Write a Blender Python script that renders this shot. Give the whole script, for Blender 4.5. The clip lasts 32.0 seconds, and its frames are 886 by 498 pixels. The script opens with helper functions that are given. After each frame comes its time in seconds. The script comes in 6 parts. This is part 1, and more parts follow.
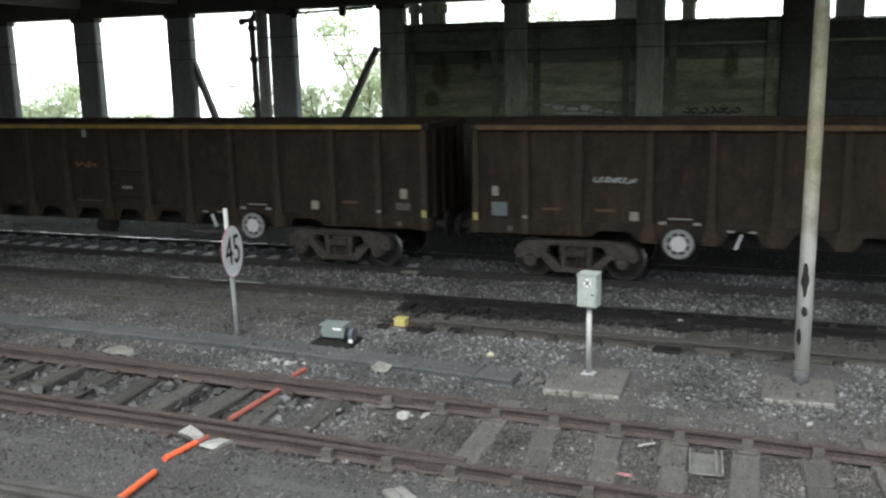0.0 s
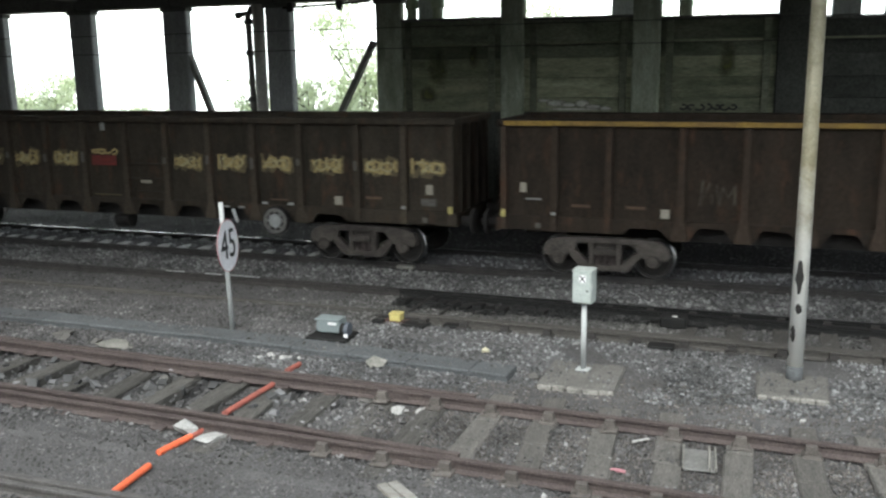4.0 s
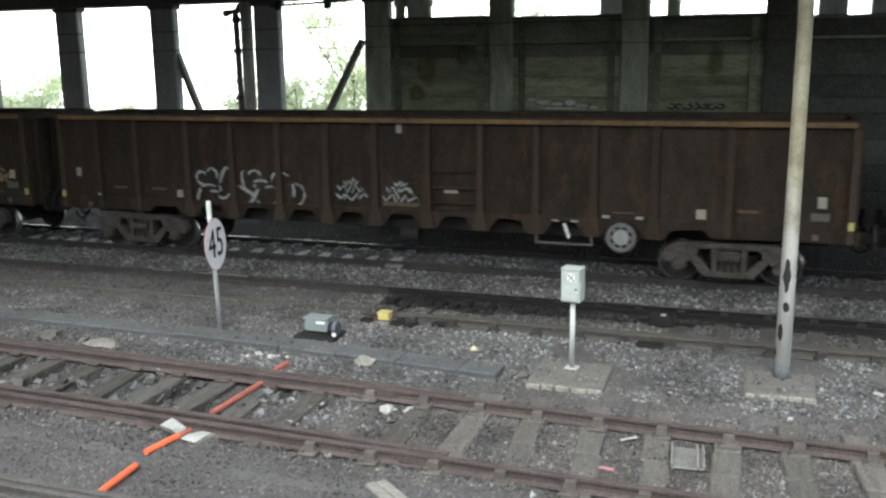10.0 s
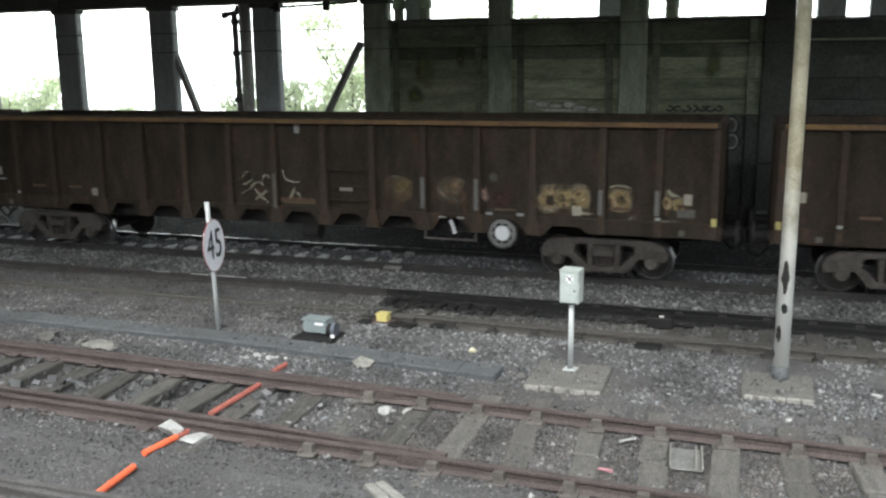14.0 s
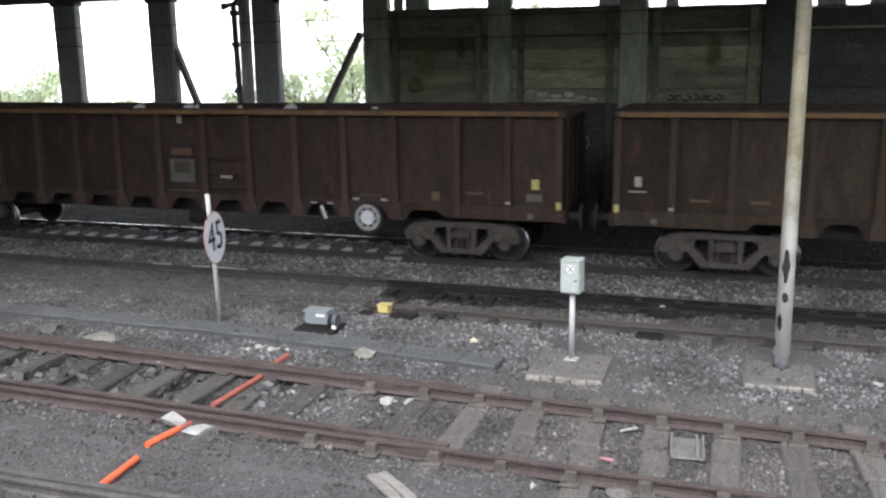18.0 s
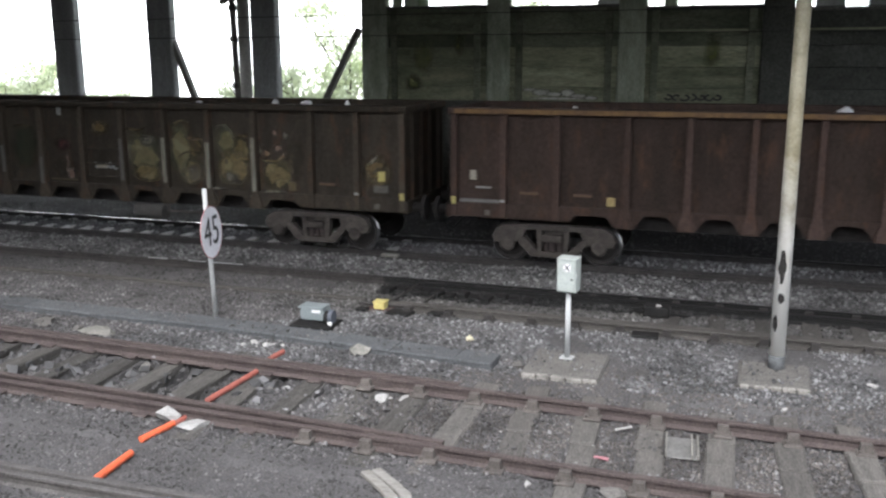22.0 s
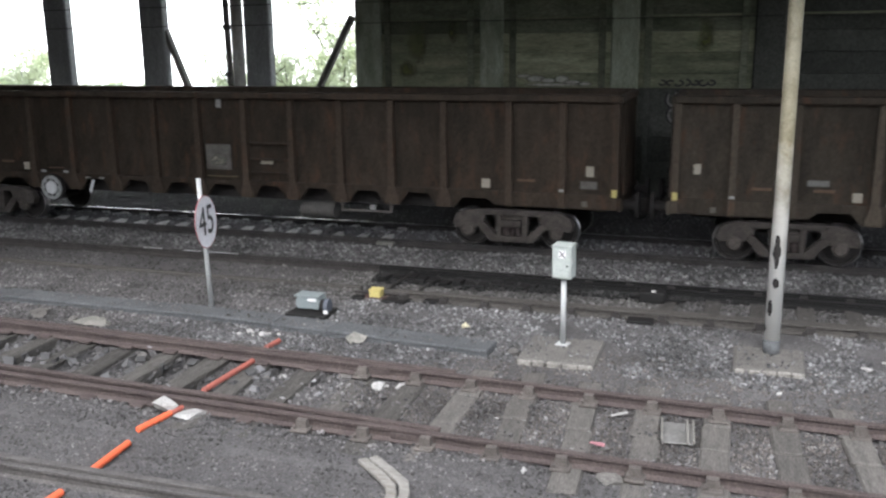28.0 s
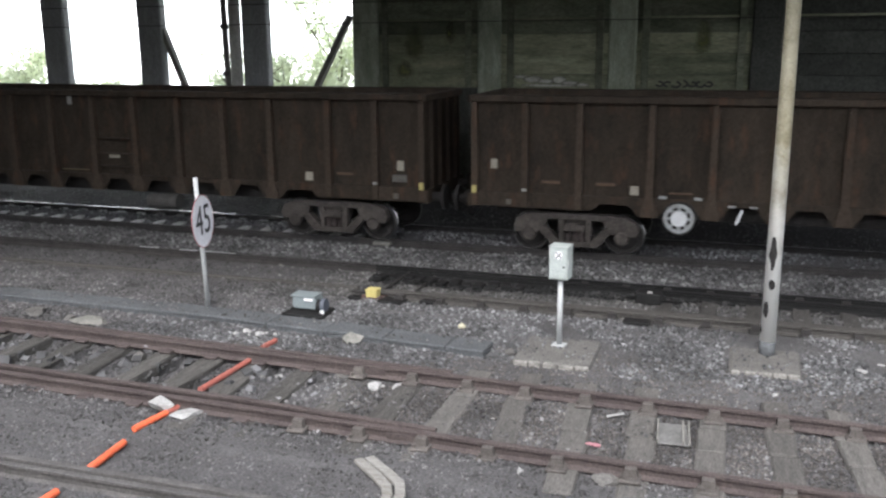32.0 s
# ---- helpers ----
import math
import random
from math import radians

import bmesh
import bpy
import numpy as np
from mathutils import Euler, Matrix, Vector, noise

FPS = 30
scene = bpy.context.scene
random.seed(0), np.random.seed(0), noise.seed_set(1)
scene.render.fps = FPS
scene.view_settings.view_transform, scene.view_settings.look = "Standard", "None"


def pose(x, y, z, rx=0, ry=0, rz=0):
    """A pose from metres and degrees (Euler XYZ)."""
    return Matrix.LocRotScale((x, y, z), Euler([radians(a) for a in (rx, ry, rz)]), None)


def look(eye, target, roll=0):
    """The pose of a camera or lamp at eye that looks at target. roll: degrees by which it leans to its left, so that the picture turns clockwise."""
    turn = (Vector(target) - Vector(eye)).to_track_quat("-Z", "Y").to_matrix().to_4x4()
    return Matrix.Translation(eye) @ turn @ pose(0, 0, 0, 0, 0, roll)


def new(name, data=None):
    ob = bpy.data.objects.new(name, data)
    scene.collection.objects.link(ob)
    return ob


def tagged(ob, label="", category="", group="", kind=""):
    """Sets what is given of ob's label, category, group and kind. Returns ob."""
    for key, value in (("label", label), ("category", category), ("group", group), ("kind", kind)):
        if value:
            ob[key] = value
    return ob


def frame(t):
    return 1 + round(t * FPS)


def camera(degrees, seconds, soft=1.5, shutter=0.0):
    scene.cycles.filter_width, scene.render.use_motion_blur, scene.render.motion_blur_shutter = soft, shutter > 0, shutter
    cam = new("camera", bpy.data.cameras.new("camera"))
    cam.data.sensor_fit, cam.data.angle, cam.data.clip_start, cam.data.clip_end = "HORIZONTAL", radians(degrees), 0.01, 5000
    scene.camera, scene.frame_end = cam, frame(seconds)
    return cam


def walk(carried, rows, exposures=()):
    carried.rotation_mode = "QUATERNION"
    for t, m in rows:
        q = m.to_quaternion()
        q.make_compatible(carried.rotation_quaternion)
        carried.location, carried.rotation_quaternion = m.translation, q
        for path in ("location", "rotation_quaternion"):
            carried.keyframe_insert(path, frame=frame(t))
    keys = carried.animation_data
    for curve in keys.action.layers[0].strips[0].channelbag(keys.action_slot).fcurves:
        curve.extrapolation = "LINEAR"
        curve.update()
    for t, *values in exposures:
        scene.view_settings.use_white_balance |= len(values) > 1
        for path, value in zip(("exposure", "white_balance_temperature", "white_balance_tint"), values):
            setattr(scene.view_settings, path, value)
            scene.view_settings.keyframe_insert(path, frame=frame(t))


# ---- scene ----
cam = camera(52.2, 32.0, soft=2.4, shutter=0.4)
PATH = [
    (0, pose(0.006, -0.004, 3.942, 78.71, 1.17, 19.72)),
    (0.5, pose(0.007, -0.012, 3.937, 78.65, 1.15, 19.64)),
    (1, pose(-0.002, -0.011, 3.942, 78.50, 1.09, 19.61)),
    (1.5, pose(0.012, -0.015, 3.945, 78.61, 1.26, 19.67)),
    (2, pose(-0.000, -0.008, 3.947, 78.73, 0.95, 19.71)),
    (2.5, pose(-0.006, -0.014, 3.937, 78.75, 0.77, 19.72)),
    (3, pose(0.005, -0.012, 3.941, 78.50, 0.79, 19.66)),
    (3.5, pose(0.009, -0.009, 3.944, 78.41, 0.76, 19.58)),
    (5.5, pose(0.010, -0.007, 3.936, 78.37, 0.93, 19.34)),
    (6, pose(0.004, -0.006, 3.937, 78.33, 0.73, 19.23)),
    (6.5, pose(0.005, 0.002, 3.940, 78.33, 0.78, 19.21)),
    (7, pose(0.005, -0.009, 3.940, 78.29, 0.77, 19.11)),
    (7.5, pose(0.003, -0.010, 3.940, 78.34, 0.74, 19.10)),
    (8, pose(0.005, 0.005, 3.933, 78.39, 0.62, 19.03)),
    (8.5, pose(0.001, -0.002, 3.940, 78.45, 0.80, 18.95)),
    (9, pose(0.007, -0.001, 3.945, 78.31, 1.04, 18.99)),
    (9.5, pose(0.009, -0.005, 3.942, 78.30, 1.03, 19.00)),
    (10, pose(0.001, 0.006, 3.933, 78.34, 0.64, 18.80)),
    (10.5, pose(0.003, -0.005, 3.941, 78.31, 0.61, 18.83)),
    (11, pose(-0.002, 0.001, 3.937, 78.22, 0.54, 18.80)),
    (11.5, pose(0.016, 0.005, 3.935, 78.34, 0.53, 18.94)),
    (12, pose(0.012, 0.001, 3.930, 78.33, 0.26, 18.93)),
    (12.5, pose(0.010, 0.001, 3.937, 78.45, 0.34, 18.89)),
    (13, pose(0.009, 0.007, 3.926, 78.62, 0.48, 18.64)),
    (13.5, pose(0.005, -0.005, 3.919, 78.63, 0.67, 18.71)),
    (14, pose(-0.001, 0.002, 3.919, 78.49, 0.58, 18.71)),
    (14.5, pose(0.012, 0.010, 3.922, 78.27, 0.71, 18.53)),
    (16.5, pose(-0.005, 0.001, 3.919, 78.19, 0.72, 18.65)),
    (17, pose(0.007, -0.001, 3.925, 78.22, 1.07, 18.67)),
    (17.5, pose(0.007, -0.004, 3.915, 78.04, 0.85, 18.58)),
    (18, pose(0.002, -0.003, 3.924, 77.89, 0.89, 18.70)),
    (18.5, pose(0.006, 0.003, 3.926, 77.90, 0.66, 18.75)),
    (19, pose(0.006, 0.002, 3.924, 77.90, 0.60, 18.57)),
    (19.5, pose(0.005, 0.002, 3.926, 77.83, 0.38, 18.50)),
    (20, pose(-0.003, -0.014, 3.923, 77.97, 0.23, 18.48)),
    (20.5, pose(0.005, 0.005, 3.917, 77.97, 0.03, 18.72)),
    (21, pose(-0.004, 0.010, 3.915, 77.86, 0.10, 18.71)),
    (21.5, pose(0.002, 0.008, 3.932, 77.69, 0.13, 18.66)),
    (22, pose(-0.008, 0.003, 3.921, 77.72, 0.25, 18.59)),
    (22.5, pose(-0.004, -0.002, 3.918, 77.78, 0.37, 18.67)),
    (23, pose(-0.000, -0.000, 3.918, 77.78, 0.36, 18.65)),
    (23.5, pose(-0.003, -0.004, 3.923, 77.83, 0.60, 18.45)),
    (24, pose(-0.001, -0.005, 3.908, 77.81, 0.57, 18.46)),
    (24.5, pose(0.003, 0.007, 3.922, 77.90, 0.71, 18.55)),
    (25, pose(-0.004, -0.004, 3.913, 77.90, 0.71, 18.52)),
    (25.5, pose(0.002, 0.008, 3.922, 77.71, 0.78, 18.48)),
    (27.5, pose(-0.008, 0.003, 3.934, 77.63, 0.83, 18.41)),
    (28, pose(-0.003, 0.005, 3.929, 76.90, 0.66, 18.21)),
    (28.5, pose(-0.008, 0.006, 3.925, 76.66, 0.22, 18.25)),
    (29, pose(0.004, 0.002, 3.942, 76.76, 0.30, 18.27)),
    (29.5, pose(-0.004, 0.006, 3.926, 77.01, 0.26, 18.20)),
    (30, pose(-0.005, 0.005, 3.932, 76.91, 0.32, 18.09)),
    (30.5, pose(-0.014, 0.004, 3.941, 76.85, 0.26, 18.01)),
    (31, pose(0.005, -0.003, 3.929, 77.13, 0.23, 18.15)),
    (31.5, pose(0.002, 0.006, 3.944, 77.00, 0.45, 18.16)),
    (32, pose(-0.002, 0.000, 3.933, 76.91, 0.40, 18.06)),
]
walk(cam, PATH, [(0, 1.5, 6300, 4), (3, 1.65, 6300, 4), (6, 1.88, 6300, 4), (14, 1.9, 6300, 5), (17, 1.9, 6250, 12), (20, 1.92, 6250, 12), (32, 1.93, 6250, 12)])

# ---- light: an overcast day, shed roof over the tracks, open towards the camera ----
world = bpy.data.worlds.new("overcast_sky")
scene.world = world
world.use_nodes = True
wn = world.node_tree
sky = wn.nodes.new("ShaderNodeTexSky")
sky.sky_type, sky.sun_disc = "NISHITA", False
sky.sun_elevation, sky.sun_rotation = radians(48), radians(200)
sky.air_density, sky.dust_density, sky.ozone_density = 1.0, 2.0, 1.0
veil = wn.nodes.new("ShaderNodeHueSaturation")
veil.inputs["Saturation"].default_value = 0.25
wn.links.new(sky.outputs[0], veil.inputs["Color"])
wn.links.new(veil.outputs[0], wn.nodes["Background"].inputs[0])
wn.nodes["Background"].inputs[1].default_value = 0.15
sun_data = bpy.data.lights.new("sun", "SUN")
sun_data.energy, sun_data.angle, sun_data.color = 1.0, radians(25), (1.0, 0.98, 0.95)
sun = new("sun", sun_data)
sun.matrix_world = look((20, -40, 60), (0, 12, 0))


# ---- materials ----
def mat(name, base, rough=0.8, metal=0.0, vary=0.25, scale=6.0, fine=60.0, bump=0.2, tint=None, patch=0.5, rnd=0.0, spec=0.3, stretch=(1, 1, 1), bumpd=0.01):
    """Base colour varied at two scales, towards tint in patches, with a fine bump. rnd: variation from object to object."""
    m = bpy.data.materials.new(name)
    m.use_nodes = True
    nt = m.node_tree
    b = nt.nodes["Principled BSDF"]
    b.inputs["Roughness"].default_value, b.inputs["Metallic"].default_value = rough, metal
    b.inputs["Specular IOR Level"].default_value = spec
    tc = nt.nodes.new("ShaderNodeTexCoord")
    mp = nt.nodes.new("ShaderNodeMapping")
    mp.inputs["Scale"].default_value = stretch
    nt.links.new(tc.outputs["Object"], mp.inputs[0])
    n1, n2 = nt.nodes.new("ShaderNodeTexNoise"), nt.nodes.new("ShaderNodeTexNoise")
    n1.inputs["Scale"].default_value, n2.inputs["Scale"].default_value = scale, fine
    n1.inputs["Detail"].default_value, n2.inputs["Detail"].default_value = 5, 3
    n1.inputs["Roughness"].default_value = 0.65
    oi = nt.nodes.new("ShaderNodeObjectInfo")
    off = nt.nodes.new("ShaderNodeVectorMath")
    off.operation = "MULTIPLY_ADD"
    off.inputs[1].default_value = (1, 1, 1)
    sc = nt.nodes.new("ShaderNodeMath")
    sc.operation = "MULTIPLY"
    sc.inputs[1].default_value = 37.0
    nt.links.new(oi.outputs["Random"], sc.inputs[0])
    nt.links.new(mp.outputs[0], off.inputs[0])
    nt.links.new(sc.outputs[0], off.inputs[2])
    nt.links.new(off.outputs[0], n1.inputs["Vector"])
    nt.links.new(off.outputs[0], n2.inputs["Vector"])
    ramp = nt.nodes.new("ShaderNodeValToRGB")
    ramp.color_ramp.elements[0].position, ramp.color_ramp.elements[1].position = 0.5 - patch * 0.3, 0.5 + patch * 0.35
    t = tint or tuple(c * (1 - vary) for c in base)
    ramp.color_ramp.elements[0].color, ramp.color_ramp.elements[1].color = (*base, 1), (*t, 1)
    nt.links.new(n1.outputs["Fac"], ramp.inputs[0])
    hs = nt.nodes.new("ShaderNodeHueSaturation")
    mr = nt.nodes.new("ShaderNodeMapRange")
    mr.inputs["From Min"].default_value, mr.inputs["From Max"].default_value = 0.3, 0.7
    mr.inputs["To Min"].default_value, mr.inputs["To Max"].default_value = 1 - vary, 1 + vary
    nt.links.new(n2.outputs["Fac"], mr.inputs["Value"])
    last = mr.outputs[0]
    if rnd:
        r2 = nt.nodes.new("ShaderNodeMapRange")
        r2.inputs["To Min"].default_value, r2.inputs["To Max"].default_value = 1 - rnd, 1 + rnd
        nt.links.new(oi.outputs["Random"], r2.inputs["Value"])
        mu = nt.nodes.new("ShaderNodeMath")
        mu.operation = "MULTIPLY"
        nt.links.new(last, mu.inputs[0])
        nt.links.new(r2.outputs[0], mu.inputs[1])
        last = mu.outputs[0]
    nt.links.new(ramp.outputs[0], hs.inputs["Color"])
    nt.links.new(last, hs.inputs["Value"])
    nt.links.new(hs.outputs[0], b.inputs["Base Color"])
    if bump:
        bp = nt.nodes.new("ShaderNodeBump")
        bp.inputs["Strength"].default_value, bp.inputs["Distance"].default_value = bump, bumpd
        nt.links.new(n2.outputs["Fac"], bp.inputs["Height"])
        nt.links.new(bp.outputs[0], b.inputs["Normal"])
    return m


def stone_mat(name, dark, light, rough=0.9):
    """Loose stones: each island has a grey of its own."""
    m = mat(name, dark, rough, vary=0.2, scale=15, fine=90, bump=0.3)
    nt = m.node_tree
    b = nt.nodes["Principled BSDF"]
    g = nt.nodes.new("ShaderNodeNewGeometry")
    ramp = nt.nodes.new("ShaderNodeValToRGB")
    e = ramp.color_ramp.elements
    e[0].color, e[1].color = (*dark, 1), (*light, 1)
    e[0].position, e[1].position = 0.1, 1.0
    mid = ramp.color_ramp.elements.new(0.75)
    mid.color = (*[d * 0.62 + l * 0.38 for d, l in zip(dark, light)], 1)
    nt.links.new(g.outputs["Random Per Island"], ramp.inputs[0])
    tc = nt.nodes["Texture Coordinate"]
    n3 = nt.nodes.new("ShaderNodeTexNoise")
    n3.inputs["Scale"].default_value, n3.inputs["Detail"].default_value = 0.9, 4
    nt.links.new(tc.outputs["Object"], n3.inputs["Vector"])
    mr = nt.nodes.new("ShaderNodeMapRange")
    mr.inputs["From Min"].default_value, mr.inputs["From Max"].default_value = 0.35, 0.65
    mr.inputs["To Min"].default_value, mr.inputs["To Max"].default_value = 0.58, 1.3
    nt.links.new(n3.outputs["Fac"], mr.inputs["Value"])
    hv = nt.nodes.new("ShaderNodeHueSaturation")
    nt.links.new(ramp.outputs[0], hv.inputs["Color"])
    nt.links.new(mr.outputs[0], hv.inputs["Value"])
    nt.links.new(hv.outputs[0], b.inputs["Base Color"])
    return m


def glossy_paint(name, base):
    return mat(name, base, 0.45, vary=0.12, scale=9, fine=50, bump=0.05, tint=tuple(c * 0.75 for c in base), patch=0.9)


M_GROUND = mat("dusty_ballast", (0.092, 0.089, 0.088), 0.95, vary=0.35, scale=0.9, fine=38, bump=0.9, tint=(0.058, 0.0555, 0.0545), patch=0.7, bumpd=0.03)
M_STONE = stone_mat("ballast_grey", (0.052, 0.0515, 0.051), (0.222, 0.221, 0.223))
M_STONE_D = stone_mat("ballast_brown", (0.048, 0.0455, 0.0445), (0.19, 0.184, 0.18))
M_STONE_O = stone_mat("ballast_oily", (0.045, 0.043, 0.04), (0.165, 0.162, 0.155))
M_STONE_B = stone_mat("ballast_black", (0.012, 0.012, 0.0115), (0.048, 0.047, 0.045))
M_STONE_S = stone_mat("ballast_sooty", (0.056, 0.054, 0.052), (0.235, 0.232, 0.227))
M_STONE_F = stone_mat("fine_dust", (0.058, 0.0555, 0.054), (0.155, 0.15, 0.147))
M_STONE_L = stone_mat("ballast_pale", (0.07, 0.069, 0.0685), (0.24, 0.241, 0.241))
M_STONE_N = stone_mat("brown_dirt_grit", (0.062, 0.056, 0.051), (0.165, 0.152, 0.14))
# Paler copy of the ballast: light from the open bays put into the colour.
M_STONE_LIT = stone_mat("ballast_lit", (0.13, 0.128, 0.124), (0.3, 0.298, 0.293))
M_RUST = mat("rusty_rail", (0.074, 0.059, 0.054), 0.75, 0.0, vary=0.3, scale=3, fine=40, bump=0.25, tint=(0.05, 0.039, 0.037))
M_CHAIR = mat("dusty_chair_iron", (0.105, 0.094, 0.084), 0.85, vary=0.25, scale=7, fine=50, bump=0.25, tint=(0.07, 0.062, 0.056), rnd=0.15)
M_RAIL_D = mat("dark_rail", (0.042, 0.038, 0.035), 0.7, vary=0.3, scale=3, fine=40, bump=0.2, tint=(0.022, 0.02, 0.019))
M_LEDGE = mat("dusty_timber_ledge", (0.06, 0.055, 0.05), 0.9, vary=0.3, scale=3, fine=30, bump=0.3, tint=(0.05, 0.047, 0.042), stretch=(0.5, 2, 2))
M_BRANCH = mat("grooved_rail", (0.095, 0.09, 0.085), 0.7, vary=0.3, scale=3, fine=40, bump=0.2, tint=(0.06, 0.056, 0.053))
M_SHINE = mat("polished_rail_head", (0.5, 0.5, 0.5), 0.28, 1.0, vary=0.1, scale=2, fine=30, bump=0.03)
M_DULL = mat("greasy_rail_head", (0.12, 0.12, 0.12), 0.4, 0.8, vary=0.2, scale=2, fine=30, bump=0.03)
M_SLEEPER = mat("old_sleeper_wood", (0.103, 0.096, 0.087), 0.9, vary=0.3, scale=2.5, fine=14, bump=0.5, tint=(0.068, 0.065, 0.059), rnd=0.2, stretch=(6, 1, 6))
M_SLEEPER_W = mat("dark_sleeper_wood", (0.078, 0.074, 0.067), 0.9, vary=0.35, scale=2.5, fine=12, bump=0.6, tint=(0.046, 0.043, 0.039), rnd=0.3, patch=0.5, stretch=(6, 1, 6))
M_SLEEPER_D = mat("oily_sleeper_wood", (0.06, 0.056, 0.051), 0.85, vary=0.3, scale=3, fine=20, bump=0.4, rnd=0.2, stretch=(5, 1, 5))
M_SLEEPER_C = mat("concrete_sleeper", (0.48, 0.47, 0.45), 0.6, vary=0.2, scale=3, fine=40, bump=0.3, tint=(0.3, 0.29, 0.27), rnd=0.15)
M_CONC = mat("weathered_concrete", (0.21, 0.2, 0.18), 0.9, vary=0.2, scale=1.6, fine=24, bump=0.35, tint=(0.12, 0.12, 0.105), rnd=0.12)
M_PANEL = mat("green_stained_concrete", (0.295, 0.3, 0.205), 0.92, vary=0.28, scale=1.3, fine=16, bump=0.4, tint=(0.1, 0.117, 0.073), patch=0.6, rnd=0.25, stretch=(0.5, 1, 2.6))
# Darker copy for top courses and posts: their shade put into the colour.
M_PANEL_SHADE = mat("shaded_green_concrete", (0.165, 0.172, 0.125), 0.92, vary=0.28, scale=1.3, fine=16, bump=0.4, tint=(0.07, 0.083, 0.055), patch=0.6, rnd=0.25, stretch=(0.6, 1, 2.0))
# Wall concrete with shade put into the colour, for lower courses and east end.
M_WALL_SHADE = mat("shaded_wall_concrete", (0.075, 0.078, 0.068), 0.95, vary=0.3, scale=1.3, fine=16, bump=0.4, tint=(0.045, 0.047, 0.04), patch=0.6, rnd=0.2)
M_COLUMN = mat("column_concrete", (0.37, 0.395, 0.315), 0.9, vary=0.22, scale=1.5, fine=20, bump=0.3, tint=(0.15, 0.175, 0.12), patch=0.6, stretch=(2, 2, 0.5))
# Bluish grey copy: backlight and haze at the openings put into the colour.
M_COLUMN_BACKLIT = mat("backlit_column_concrete", (0.36, 0.37, 0.37), 0.9, vary=0.22, scale=1.5, fine=20, bump=0.3, tint=(0.23, 0.235, 0.235), patch=0.7, stretch=(2, 2, 0.5))
M_DRAIN = mat("pale_pipe", (0.68, 0.67, 0.63), 0.8, vary=0.2, scale=2, fine=20, bump=0.2, tint=(0.35, 0.34, 0.3), patch=0.6, stretch=(2, 2, 0.5))
# Pale underside of the unseen roof, to bounce light onto wall and train.
M_CEIL = mat("pale_bounce_ceiling", (0.4, 0.39, 0.37), 0.9, vary=0.2, scale=1.0, fine=18, bump=0.2)
M_BEAM = mat("sooty_concrete", (0.13, 0.13, 0.118), 0.92, vary=0.3, scale=1.2, fine=20, bump=0.3, rnd=0.1)
M_PAD = mat("pad_concrete", (0.124, 0.117, 0.108), 0.92, vary=0.3, scale=4, fine=40, bump=0.6, tint=(0.085, 0.082, 0.075))
M_PADEDGE = mat("broken_pad_edge", (0.26, 0.25, 0.225), 0.92, vary=0.3, scale=6, fine=40, bump=0.6, tint=(0.11, 0.105, 0.095))
M_DUCT = mat("grey_troughing", (0.088, 0.093, 0.096), 0.9, vary=0.3, scale=3, fine=34, bump=0.5, tint=(0.064, 0.067, 0.069), rnd=0.06, patch=0.6)
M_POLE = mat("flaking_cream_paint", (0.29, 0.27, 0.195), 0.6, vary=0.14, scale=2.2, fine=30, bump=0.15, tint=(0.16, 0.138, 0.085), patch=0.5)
# paint whiter low on the pole, darker and yellower above
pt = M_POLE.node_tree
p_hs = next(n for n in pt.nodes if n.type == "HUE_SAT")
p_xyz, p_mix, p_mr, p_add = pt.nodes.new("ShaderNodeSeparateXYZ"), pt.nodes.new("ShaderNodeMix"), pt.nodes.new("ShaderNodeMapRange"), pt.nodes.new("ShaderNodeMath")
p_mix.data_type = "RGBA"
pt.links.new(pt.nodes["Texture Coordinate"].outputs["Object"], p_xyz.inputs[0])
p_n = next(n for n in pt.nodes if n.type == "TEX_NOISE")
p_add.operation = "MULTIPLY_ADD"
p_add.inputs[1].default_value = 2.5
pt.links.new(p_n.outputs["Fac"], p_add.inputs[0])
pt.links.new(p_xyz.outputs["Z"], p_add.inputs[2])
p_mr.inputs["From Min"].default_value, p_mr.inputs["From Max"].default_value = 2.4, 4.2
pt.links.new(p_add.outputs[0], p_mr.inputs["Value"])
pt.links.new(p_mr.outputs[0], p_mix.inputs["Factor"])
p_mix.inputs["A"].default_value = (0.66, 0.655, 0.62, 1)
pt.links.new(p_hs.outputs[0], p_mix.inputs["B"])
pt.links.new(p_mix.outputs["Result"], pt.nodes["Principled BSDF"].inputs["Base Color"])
M_POLE_RUST = mat("bare_rust", (0.018, 0.016, 0.015), 0.85, vary=0.3, scale=12, fine=60)
M_GALV = mat("galvanised_steel", (0.4, 0.41, 0.405), 0.5, 0.1, vary=0.12, scale=5, fine=50, bump=0.05)
M_BOX = glossy_paint("pale_grey_green_paint", (0.37, 0.405, 0.38))
M_WHITE = glossy_paint("white_paint", (0.7, 0.7, 0.7))
M_SIGN = glossy_paint("sign_white", (0.85, 0.85, 0.88))
M_BLACK = glossy_paint("black_paint", (0.02, 0.02, 0.02))
M_RED = glossy_paint("red_paint", (0.3, 0.045, 0.055))
M_RED_D = mat("dull_red_paint", (0.2, 0.035, 0.03), 0.7, vary=0.25, scale=4, fine=30, bump=0.0, tint=(0.12, 0.035, 0.03))
M_YELLOW = glossy_paint("yellow_paint", (0.52, 0.45, 0.17))
M_CREAM = mat("cream_rubble", (0.45, 0.42, 0.3), 0.85, vary=0.2, scale=8, fine=50)
